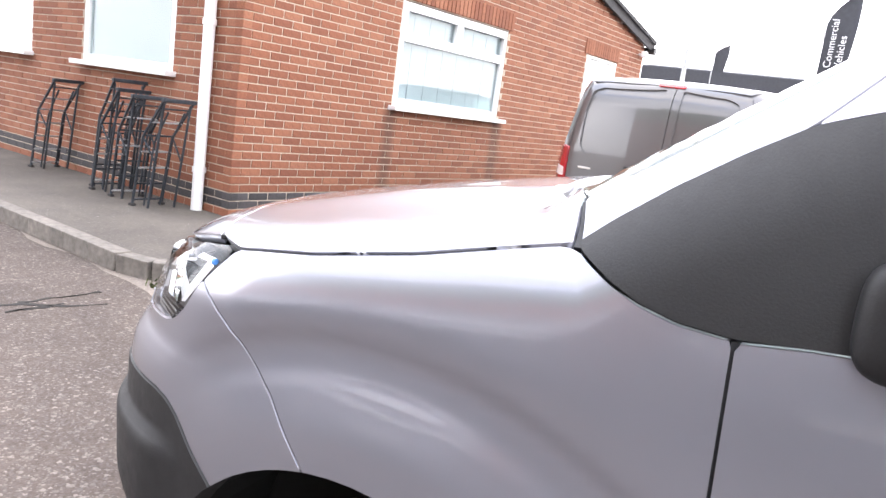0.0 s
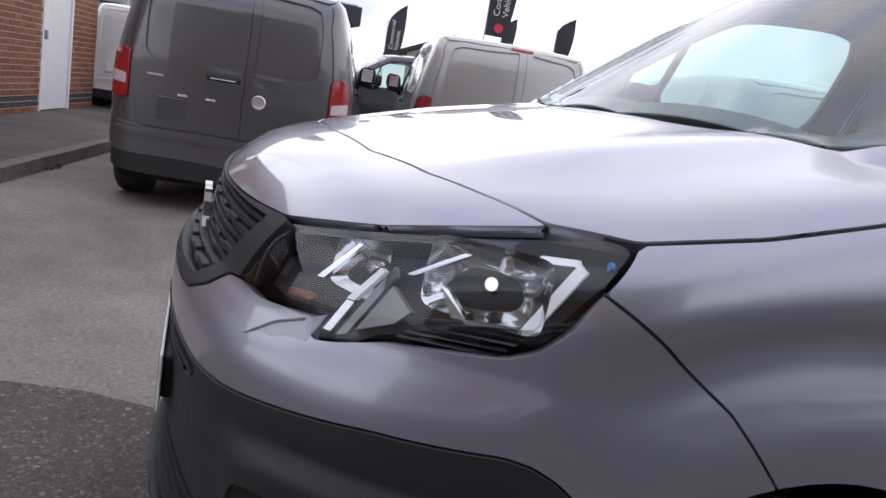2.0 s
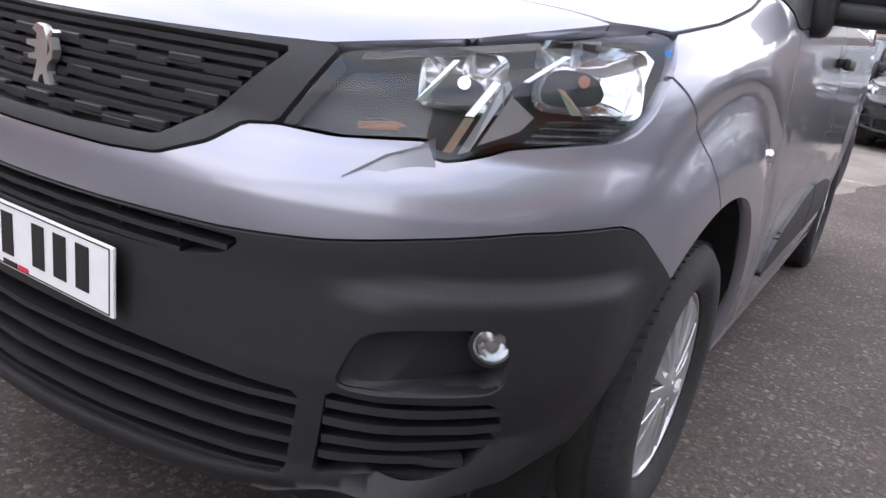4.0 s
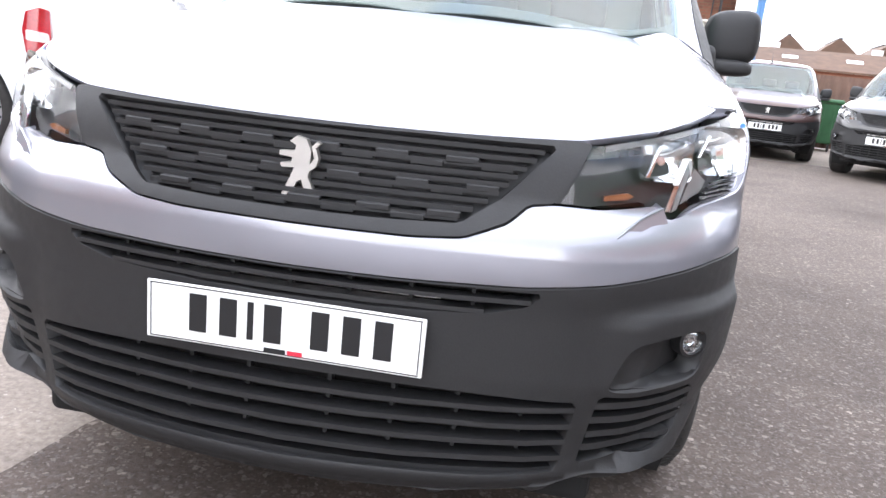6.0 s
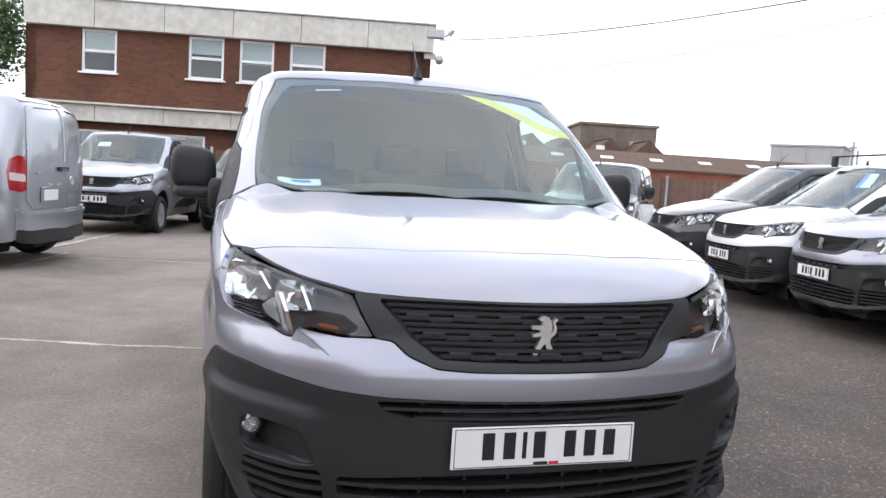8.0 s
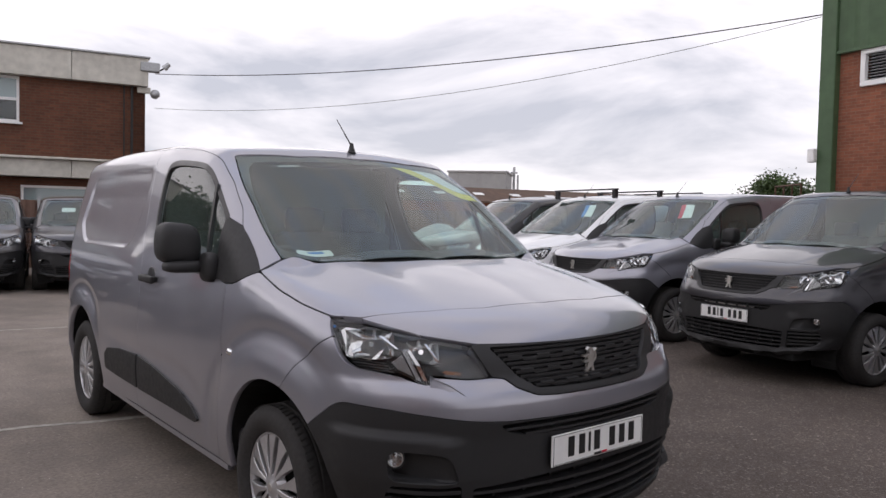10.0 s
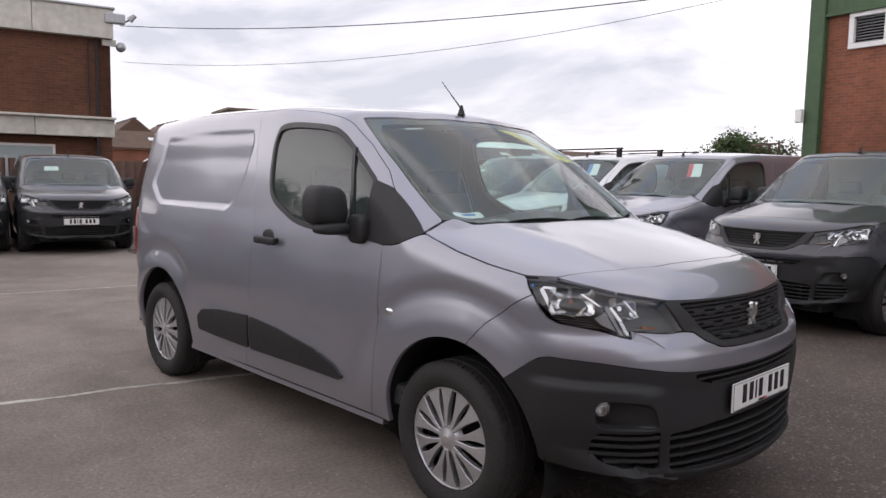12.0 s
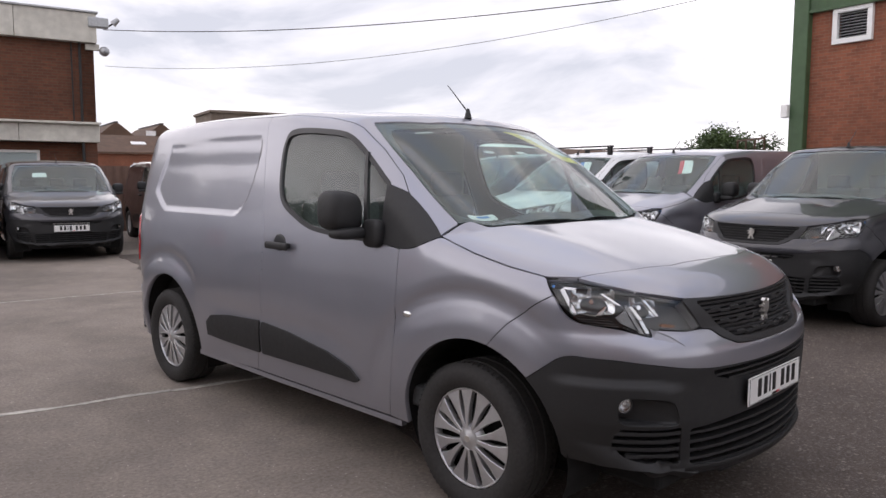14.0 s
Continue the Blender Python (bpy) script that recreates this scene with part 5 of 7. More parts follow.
def far_brick(name, a, c, mortar, scale=1.0):
    """Brickwork too far off to build: courses of 75 mm with joints in relief."""
    m, nt, b = base_mat(name)
    tc = nt.nodes.new("ShaderNodeTexCoord")
    mp = nt.nodes.new("ShaderNodeMapping")
    mp.inputs["Rotation"].default_value = (radians(90), 0, 0)
    nt.links.new(tc.outputs["Object"], mp.inputs["Vector"])
    br = nt.nodes.new("ShaderNodeTexBrick")
    for k, v in (("Scale", scale), ("Mortar Size", 0.008), ("Brick Width", 0.225), ("Row Height", 0.075), ("Bias", 0.0)):
        br.inputs[k].default_value = v
    br.inputs["Color1"].default_value, br.inputs["Color2"].default_value = (*a, 1), (*c, 1)
    br.inputs["Mortar"].default_value = (*mortar, 1)
    nt.links.new(mp.outputs[0], br.inputs["Vector"])
    n = noise_node(nt, 0.8, 5)
    col = mixc(nt, 1.0, br.outputs["Color"], ramp(nt, n, [(0.3, (0.72, 0.70, 0.68)), (0.7, (1.12, 1.1, 1.08))]), 'MULTIPLY')
    col = mixc(nt, 1.0, col, ramp(nt, noise_node(nt, 9, 4), [(0.3, (0.86,) * 3), (0.7, (1.1,) * 3)]), 'MULTIPLY')
    nt.links.new(col, b.inputs["Base Color"])
    b.inputs["Roughness"].default_value = 0.88
    bump(nt, b, br.outputs["Fac"], -0.3, 0.006)
    return m


DARKBRICK = far_brick("dark_brown_brick", (0.105, 0.040, 0.022), (0.15, 0.055, 0.03), (0.12, 0.07, 0.045))
REDBRICK = far_brick("warehouse_red_brick", (0.20, 0.068, 0.040), (0.27, 0.094, 0.052), (0.235, 0.125, 0.082), 1.5)


def slab(name, pts, z0, z1, material, label, category="ground", kind="structure"):
    """A flat sheet with a rim: an outline of (x, y) from z0 up to z1."""
    bm = bmesh.new()
    lo = [bm.verts.new((x, y, z0)) for x, y in pts]
    hi = [bm.verts.new((x, y, z1)) for x, y in pts]
    bm.faces.new(hi)
    for i in range(len(pts)):
        bm.faces.new((lo[i], lo[(i + 1) % len(pts)], hi[(i + 1) % len(pts)], hi[i]))
    bmesh.ops.recalc_face_normals(bm, faces=bm.faces)
    return tagged(part(name, bm, material), label, category, kind=kind)


# ---- ground: concrete yard with a tarmac lane laid on it
g = bmesh.new()
for v in ((-900, -900, 0), (900, -900, 0), (900, 900, 0), (-900, 900, 0)):
    g.verts.new(v)
g.faces.new(g.verts)
ground = tagged(part("ground", g, CONCRETE), "worn brownish concrete yard", "ground", kind="structure")


def lane_x(y):
    return -.86 + .24 * y + .04 * math.sin(3.1 * y) + .03 * math.sin(7.3 * y + 1)


edge = [(lane_x(y), y) for y in np.arange(-14, 12.01, .25)]
slab("road", edge + [(30, 12), (30, -14)], -.02, .006, TARMAC, "grey tarmac lane with pale stone chippings", "road")


def strip(name, a, b, w, z, material, label, seed, wob=.012, category="ground line"):
    """A worn line between two points, with uneven edges."""
    rng = random.Random(seed)
    a, b = Vector((*a, 0)), Vector((*b, 0))
    d = (b - a).normalized()
    s = Vector((-d.y, d.x, 0))
    n = max(6, int((b - a).length / .12))
    L, R = [], []
    drift = 0
    for k in range(n + 1):
        p = a + (b - a) * k / n
        drift = drift * .8 + rng.uniform(-wob, wob)
        L.append((p + s * (w / 2 + rng.uniform(-wob, wob) + drift)).xy[:])
        R.append((p - s * (w / 2 + rng.uniform(-wob, wob) - drift)).xy[:])
    return slab(name, L + R[::-1], 0, z, material, label, category)


strip("joint_line_1", (-7.5, 4.98), (-.30, 3.33), .045, .004, LINE, "pale sealed joint across the concrete", 1)
strip("joint_line_2", (-9.0, 9.35), (1.7, 7.6), .03, .004, LINE, "pale sealed joint across the concrete", 2)
strip("bay_line_1", (-3.3, 9.2), (-1.55, 16.6), .08, .004, LINE, "worn white bay line", 3)
strip("bay_line_2", (-5.2, 9.6), (-3.9, 16.6), .08, .004, LINE, "worn white bay line", 4)
strip("bay_line_3", (-5.6, 1.62), (-3.3, 1.2), .06, .004, LINE, "worn white bay line", 5)
strip("joint_line_3", (-3.9, 3.6), (-2.9, 8.8), .02, .003, LINE, "hairline joint in the concrete", 6)

CRACK = plain("dark_crack", (0.03, 0.027, 0.024), 0.95, grain=0.2)
for k, (a, b, w) in enumerate((((-.50, -2.25), (-1.02, -1.92), .022), ((-.70, -2.22), (-1.15, -2.14), .018), ((-.55, -2.08), (-.85, -2.02), .016))):
    strip("crack_1", a, b, w, .009, CRACK, "dark crack in the worn surface", 20 + k, .02, "crack")

# ---------------------------------------------------------------- brick bungalow with its pavement
rotA = math.degrees(math.atan2(WD.y, WD.x))
PAVE_Z = .105


def on_wall(s, out, z):
    p = WC + WD * s + WN * out
    return Vector((p.x, p.y, z))


# pavement: along the gable wall, round the corner and along the other wall
kerb_pts = []
for s_ in (14.0, 12, 10, 8, 6, 4, 2.2, 1.0, -.3, -1.05):
    p = WC + WD * s_ + WN * 1.50
    kerb_pts.append((p.x, p.y))
for a in (30, 60, 90):
    c = WC - WD * 1.05 + WN * 1.0
    q = c + (WN * math.cos(radians(a)) - WD * math.sin(radians(a))) * .5
    kerb_pts.append((q.x, q.y))
for s_ in (.2, 1.5, 3, 5, 8, 12):
    q = WC - WD * 1.55 - WN * s_
    kerb_pts.append((q.x, q.y))
back = [tuple((WC - WD * -1.0 - WN * 12).xy), tuple((WC + WD * 14 - WN * 12).xy)]
slab("pavement", kerb_pts + back, 0, PAVE_Z, PAVING, "grey asphalt pavement along the brick wall", "pavement")
# kerb stones
for i in range(len(kerb_pts) - 1):
    a, b = Vector((*kerb_pts[i], 0)), Vector((*kerb_pts[i + 1], 0))
    n = max(1, round((b - a).length / .9))
    for k in range(n):
        p, q = a + (b - a) * k / n, a + (b - a) * (k + 1) / n
        mid, ang = (p + q) / 2, math.atan2((q - p).y, (q - p).x)
        kb = box_bm(0, 0, .060, (q - p).length - .002, .125, .125, .006)
        for v in kb.verts:
            v.co.z += .004 * math.sin(37 * i + 11 * k + v.co.x * 5)
        st = part("kerb_stone", kb, KERB)
        st.matrix_world = pose(mid.x, mid.y, 0, 0, 0, math.degrees(ang))
        tagged(st, "grey concrete kerb stone", "kerb", "kerb stones", "structure")


def weeds(p, r, n, seed):
    rng = random.Random(seed)
    bm = bmesh.new()
    for _ in range(n):
        a, d = rng.uniform(0, 6.28), r * rng.random()**.7
        c = Vector((p[0] + d * math.cos(a) * 2.2, p[1] + d * math.sin(a), 0))
        h, w = rng.uniform(.015, .05), rng.uniform(.004, .010)
        t = Vector((rng.uniform(-.03, .03), rng.uniform(-.03, .03), h))
        sdir = Vector((rng.uniform(-1, 1), rng.uniform(-1, 1), 0)).normalized() * w
        v = [bm.verts.new(c - sdir), bm.verts.new(c + sdir), bm.verts.new(c + t * .6 + sdir * .8), bm.verts.new(c + t), bm.verts.new(c + t * .6 - sdir * .8)]
        bm.faces.new(v)
    return tagged(part("weeds", bm, MOSS), "small green weeds and moss at the kerb", "weeds", kind="stuff")


weeds((-3.75, -1.52), .10, 160, 3)
weeds((-1.75, -2.05), .16, 220, 4)
weeds((-5.6, -1.15), .06, 60, 5)


def brick_wall(name, origin, xdir, ndir, length, height, openings, label, near, plinth=True, gable=None):
    """A brick wall with real bricks: soldiers of stretcher bond laid over a mortar core. Openings are (s0, s1, z0, z1)."""
    xdir, ndir = Vector(xdir), Vector(ndir)
    ang = math.degrees(math.atan2(xdir.y, xdir.x))
    flipped = xdir.cross(Vector((0, 0, 1))).dot(ndir) < 0
    core = thing(name, pose(origin[0], origin[1], 0, 0, 0, ang), label, "wall", kind="structure")
    sg = 1 if not flipped else -1   # side of the local -y face

    def top_at(s):
        return height if gable is None else gable(s)
    # mortar core, cut up round the openings
    cuts = sorted({.012, length, *[o[0] for o in openings], *[o[1] for o in openings]})
    cb = bmesh.new()
    for a, b in zip(cuts, cuts[1:]):
        holes = sorted([(o[2], o[3]) for o in openings if o[0] <= a + 1e-6 and o[1] >= b - 1e-6])
        z = 0
        steps = 1 if gable is None else max(1, int((b - a) / .4))
        for z0, z1 in holes + [(None, None)]:
            if z1 is None:
                for k in range(steps):
                    u, w = a + (b - a) * k / steps, a + (b - a) * (k + 1) / steps
                    tz = min(top_at(u), top_at(w))
                    box_bm((u + w) / 2, sg * .115, (z + tz) / 2, w - u, .21, tz - z, bm=cb)
            else:
                box_bm((a + b) / 2, sg * .115, (z + z0) / 2, b - a, .21, z0 - z, bm=cb)
                z = z1
    part("mortar_core", cb, MORTAR, core)
    bw, bh, bl = .215, .065, .10
    unit = box_bm(0, 0, 0, bw, bl, bh, .004, segs=1)
    me = bpy.data.meshes.new("brick")
    unit.to_mesh(me)
    unit.free()
    me.materials.append(BRICK)
    me_dark = me.copy()
    me_dark.materials[0] = SOOT
    half = box_bm(0, 0, 0, .1025, bl, bh, .004, segs=1)
    mh = bpy.data.meshes.new("brick")
    half.to_mesh(mh)
    half.free()
    mh.materials.append(BRICK)
    mh_dark = mh.copy()
    mh_dark.materials[0] = SOOT
    base = [Vector(v.co) for v in me.vertices]
    base_f = [tuple(p.vertices) for p in me.polygons]
    mass_v, mass_f, soot_v, soot_f = [], [], [], []
    rng = random.Random(7)
    count = 0
    row = 0
    z = PAVE_Z
    todo = []
    while z < (height if gable is None else 5.2):
        zc = z + bh / 2
        s = -.1125 * (row % 2)
        while s < length:
            a, b = max(s, 0), min(s + .215, length)
            if b - a > .06:
                segs = [(a, b)]
                for o in openings:
                    if o[2] - .03 < zc < o[3] + .03:
                        nxt = []
                        for u, w in segs:
                            if w <= o[0] or u >= o[1]:
                                nxt.append((u, w))
                            else:
                                if o[0] - u > .05:
                                    nxt.append((u, o[0] - .004))
                                if w - o[1] > .05:
                                    nxt.append((o[1] + .004, w))
                        segs = nxt
                for u, w in segs:
                    if zc + bh / 2 < top_at((u + w) / 2):
                        todo.append(((u + w) / 2, zc, w - u, plinth and 1 <= row <= 2))
            s += .225
        z += .075
        row += 1
    todo.sort(key=lambda q: (q[0] - near[0])**2 + 1.5 * (q[1] - near[1])**2)
    for c, zc, w, dark in todo:
        off = sg * (.05 + .004 + rng.uniform(-.0015, .0015))
        if count < 300 and (abs(w - .215) < .01 or abs(w - .1025) < .012):
            o = new("brick", (me_dark if dark else me) if w > .15 else (mh_dark if dark else mh))
            o.parent = core
            o.location = (c, off, zc)
            o.rotation_euler = (0, rng.uniform(-.003, .003), 0)
            count += 1
        else:
            vs, fs = (soot_v, soot_f) if dark else (mass_v, mass_f)
            n0 = len(vs)
            for v in base:
                vs.append((v.x * w / .215 + c, v.y + off, v.z + zc))
            for f in base_f:
                fs.append(tuple(n0 + i for i in f))
    for vs, fs, mt in ((mass_v, mass_f, BRICK_MASS), (soot_v, soot_f, SOOT)):
        if vs:
            o = mesh_ob("brickwork", vs, fs, mt, core, smooth=False)
            tagged(o, kind="stuff")
    return core, sg


def upvc_window(name, parent_m, w, h, sg, label, layout="topvents", blind=True, drop=1.0):
    """A white plastic window: frame, mullions, panes and a sill. Local x along the wall, its foot at z = 0, outside at -y * sg."""
    wd = thing(name, parent_m, label, "window", kind="structure")
    d = sg
    f = .07
    for nm, cx, cz, sx, sz in (("window_frame", 0, f / 2, w, f), ("window_frame", 0, h - f / 2, w, f), ("window_frame", -w / 2 + f / 2, h / 2, f, h - 2 * f),
                               ("window_frame", w / 2 - f / 2, h / 2, f, h - 2 * f)):
        part(nm, box_bm(cx, d * .045, cz, sx, .07, sz, .006), UPVC, wd)
    part("window_sill", box_bm(0, -d * .03, -.025, w + .14, .16, .05, .008), UPVC, wd)
    panes = []
    if layout == "topvents":
        zt = h * .66
        part("transom", box_bm(0, d * .04, zt, w - 2 * f, .08, .075, .006), UPVC, wd)
        part("mullion", box_bm(0, d * .04, (zt + h) / 2, .09, .08, h - zt - f, .006), UPVC, wd)
        panes = [(0, (zt + f) / 2, w - 2 * f, zt - f - .04), (-w / 4 + .01, (zt + h - f) / 2 + .018, w / 2 - .10, h - zt - f - .05), (w / 4 - .01, (zt + h - f) / 2 + .018, w / 2 - .10, h - zt - f - .05)]
        for cx, cz, sx, sz in panes[1:]:
            for ox, oz, bx, bz in ((0, sz / 2, sx, .035), (0, -sz / 2, sx, .035), (sx / 2, 0, .035, sz), (-sx / 2, 0, .035, sz)):
                part("vent_frame", box_bm(cx + ox, d * .015, cz + oz, bx + .035 * (bx > bz), .05, bz + .035 * (bz >= bx) * 0, .006), UPVC, wd)
    elif layout == "sash":
        part("transom", box_bm(0, d * .04, h * .5, w - 2 * f, .08, .075, .006), UPVC, wd)
        panes = [(0, h * .25, w - 2 * f, h * .5 - f), (0, h * .75, w - 2 * f, h * .5 - f)]
    else:
        panes = [(0, h / 2, w - 2 * f, h - 2 * f)]
    for cx, cz, sx, sz in panes:
        part("pane", box_bm(cx, d * .05, cz, sx, .008, sz), WINGLASS, wd).visible_shadow = False
    if blind:
        n = int(w / .09)
        for k in range(n):
            x = -w / 2 + (k + .5) * w / n
            part("blind_slat", box_bm(x, d * (.070 + .004 * (k % 3)), h / 2, w / n * 1.04, .004, h - .06, m=None), BLIND, wd)
    else:
        part("blind", box_bm(0, d * .072, h - (h - .1) * drop / 2 - .05, w - .08, .006, (h - .1) * drop), BLIND, wd)
    # near-black board paints the unlit room behind the panes
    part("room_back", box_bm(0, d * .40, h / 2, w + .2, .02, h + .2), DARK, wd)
    return wd


def gable_top(s):
    return 2.84 + .217 * (8.39 - s) if s > 4.15 else 2.84 + .217 * (s + .09)


OPEN_A = [(2.03, 4.11, 1.27, 2.38), (6.33, 7.38, PAVE_Z, 2.40)]
wallA, sgA = brick_wall("wall_gable", WC, WD, WN, 8.40, 3.9, OPEN_A, "red brick gable wall with dark plinth courses", (.9, .9), gable=gable_top)
OPEN_B = [(.99, 2.67, 1.31, 2.55), (3.83, 5.45, 1.33, 2.55)]
wallB, sgB = brick_wall("wall_side", WC, -WN, -WD, 9.0, 3.0, OPEN_B, "red brick side wall with dark plinth courses", (2.0, 1.0))


def wall_pose(core, s, z):
    m = core.matrix_basis.copy()
    return m @ Matrix.Translation((s, 0, z))


upvc_window("window_1", wall_pose(wallA, 3.07, 1.27), 2.06, 1.10, sgA, "white plastic window with blinds in brick wall")
upvc_window("window_2", wall_pose(wallB, 1.83, 1.31), 1.66, 1.22, sgB, "white plastic window with pale blind", "single", False)
upvc_window("window_3", wall_pose(wallB, 4.64, 1.33), 1.60, 1.20, sgB, "white plastic window with pale blind", "single", False)
dr = thing("door_1", wall_pose(wallA, 6.855, PAVE_Z), "plain white door in the brick wall", "door", kind="structure")
part("door_leaf", box_bm(0, sgA * .05, 1.13, .95, .05, 2.24, .004), UPVC, dr)
for x in (-.50, .50):
    part("door_frame", box_bm(x, sgA * .04, 1.13, .05, .09, 2.26, .004), UPVC, dr)
part("door_frame", box_bm(0, sgA * .04, 2.27, 1.05, .09, .04, .004), UPVC, dr)
part("door_handle", box_bm(-.42, -sgA * .005, 1.0, .03, .05, .12, .008), STEEL, dr)
# soldier course over the window and door
for s0, s1, z in ((2.03, 4.11, 2.385), (6.33, 7.38, 2.405)):
    n = int((s1 - s0 + .2) / .0755)
    for k in range(n):
        o = part("brick", box_bm(s0 - .1 + (k + .5) * .0755, sgA * .036, z + .115, .066, .10, .215, .004, segs=1), BRICK, wallA)
# verge and roof of the bungalow
rf = thing("roof_bungalow", pose(0, 0, 0), "dark tiled roof with black verge boards", "roof", kind="structure")
for s0, s1 in ((-.35, 4.15), (4.15, 8.6)):
    a, b = on_wall(s0, .06, gable_top(max(s0, -.3)) + .02), on_wall(s1, .06, gable_top(min(s1, 8.6)) + .02)
    if s0 < 0:
        b = on_wall(4.15, .06, gable_top(4.16) + .02)
    ribbon("verge_board", [a, (a + b) / 2, b], .14, .04, ROOFTILE, rf)
    bm = bmesh.new()
    up = Vector((0, 0, .06))
    vs = [bm.verts.new(p) for p in (a + up + WN * .06, b + up + WN * .06, b + up - WN * 10, a + up - WN * 10)]
    bm.faces.new(vs)
    r = bmesh.ops.extrude_face_region(bm, geom=bm.faces[:])
    bmesh.ops.translate(bm, vec=(0, 0, .05), verts=[v for v in r["geom"] if isinstance(v, bmesh.types.BMVert)])
    bmesh.ops.recalc_face_normals(bm, faces=bm.faces)
    part("roof_slope", bm, ROOFTILE, rf)
part("gutter", cyl_bm(on_wall(8.55, .14, 2.76), on_wall(8.55, -10, 2.76), .06, 10), TRIM, rf)
cam_box = thing("security_light", pose(0, 0, 0), "white security light under the eaves", "wall light")
p = on_wall(8.2, .10, 2.66)
part("light_body", box_bm(p.x, p.y, p.z, .14, .10, .10, .02), UPVC, cam_box)
part("light_arm", cyl_bm(p, on_wall(8.2, -.02, 2.66), .015, 8), UPVC, cam_box)
# rainwater pipe at the corner
pp = thing("downpipe", pose(0, 0, 0), "white plastic rainwater pipe at the corner", "drainpipe")
pc = WC - WN * .38 - WD * .058
part("pipe", cyl_bm((pc.x, pc.y, PAVE_Z), (pc.x, pc.y, 3.3), .052, 20), UPVC, pp)
for z in (.45, 1.75, 2.9):
    part("pipe_clip", cyl_bm((pc.x, pc.y, z), (pc.x, pc.y, z + .05), .062, 20), UPVC, pp)
# weather stains are in the brick; racks lean on the side wall


def rod(path, r, n=6):
    """A bent bar through the points."""
    bm = bmesh.new()
    for p, q in zip(path, path[1:]):
        cyl_bm(p, q, r, n, bm=bm)
    return bm


def rack(m, h, seed):
    """A steel trestle: two knee-bent ladder rails with rungs, and a straight prop from its tip to the ground. Bends along +x."""
    rng = random.Random(seed)
    r = thing("steel_rack", m, "dark steel trestle rack leaning on the brick wall", "trestle", "racks along the wall")
    knee, tip = (.10, .64 * h), (.36, .98 * h)
    for y in (-.15, .15):
        part("rail", rod([(0, y, .012), (knee[0], y, knee[1]), (tip[0], y, tip[1])], .013), RACKSTEEL, r)
        part("prop", rod([(tip[0] - .02, y * .9, tip[1] - .03), (.20, y * .9, .012)], .011), RACKSTEEL, r)
        part("stay", rod([(knee[0], y, knee[1]), (.27, y * .9, .42 * h)], .008), RACKSTEEL, r)
        part("inner_rail", rod([(.07, y * .55, .012), (knee[0] + .07, y * .55, knee[1] - .04), (tip[0] - .03, y * .55, tip[1] - .10)], .009), RACKSTEEL, r)
    for k in range(7):
        f = (k + .4) / 7
        if f < .62:
            x, z = knee[0] * f / .62, knee[1] * f / .62
        else:
            x, z = knee[0] + (tip[0] - knee[0]) * (f - .62) / .38, knee[1] + (tip[1] - knee[1]) * (f - .62) / .38
        part("rung", box_bm(x, 0, z, .030, .31, .014, .003), STEEL if rng.random() < .45 else RACKSTEEL, r)
    part("tip_bar", box_bm(tip[0], 0, tip[1], .05, .34, .035, .008), RACKSTEEL, r)
    for y in (-.15, .15):
        part("foot_pad", box_bm(0, y, .012, .06, .04, .022, .005), RUBBER, r)
    return r


for i, (s_, out, h_, turn) in enumerate(((.66, .38, .98, 4), (1.10, .32, .97, -6), (1.50, .30, 1.0, 3), (1.68, .20, 1.08, -3), (2.95, .22, .98, 8))):
    q = WC - WN * s_ - WD * out
    rack(pose(q.x, q.y, PAVE_Z, 0, 0, rotA - 90 + turn), h_, i)

# ---------------------------------------------------------------- two-storey office block
OC = Vector((4.55, 19.8, 0))
office = thing("office_building", pose(OC.x, OC.y, 0, 0, 0, SITE), "two-storey dark brown brick office with white fascia bands", "building")
OL, OD = 11.45, 9.0
WINS = [(-3.57, 1.02), (-5.02, .98), (-6.45, 1.0), (-9.43, .97)]


def strip_boxes(bm, x0, x1, z0, z1, holes, depth, y=0.0):
    """Wall from x0 to x1 with rectangular holes (x0, x1, z0, z1)."""
    xs = sorted({x0, x1, *[h[0] for h in holes], *[h[1] for h in holes]})
    for a, b in zip(xs, xs[1:]):
        z = z0
        for h in sorted([h for h in holes if h[0] <= a + 1e-6 and h[1] >= b - 1e-6], key=lambda h: h[2]):
            box_bm((a + b) / 2, y + depth / 2, (z + h[2]) / 2, b - a, depth, h[2] - z, bm=bm)
            z = h[3]
        box_bm((a + b) / 2, y + depth / 2, (z + z1) / 2, b - a, depth, z1 - z, bm=bm)


up_holes = [(c - w / 2, c + w / 2, 3.66, 4.86) for c, w in WINS]
lo_holes = [(c - w / 2, c + w / 2, .9, 2.05) for c, w in ((-2.2, 1.7), (-4.9, 1.4), (-7.2, 1.4), (-9.4, 1.5))]
for z0, z1, holes, yy, nm in ((2.72, 4.90, up_holes, 0, "upper"), (0, 2.24, lo_holes, .35, "lower")):
    zb, zt = holes[0][2], holes[0][3]
    part(nm + "_wall", box_bm(-OL / 2, yy + .15, (z0 + zb) / 2, OL, .3, zb - z0), DARKBRICK, office)
    part(nm + "_lintel", box_bm(-OL / 2, yy + .15, (zt + z1) / 2, OL, .3, z1 - zt), DARKBRICK, office)
    cuts_o = [-OL] + sorted([v for h in holes for v in h[:2]]) + [0]
    for a, b in zip(cuts_o[::2], cuts_o[1::2]):
        part(nm + "_pier", box_bm((a + b) / 2, yy + .15, (zb + zt) / 2, b - a, .3, zt - zb), DARKBRICK, office)
part("east_wall", box_bm(-.15, OD / 2, 2.45, .3, OD, 4.9), DARKBRICK, office)
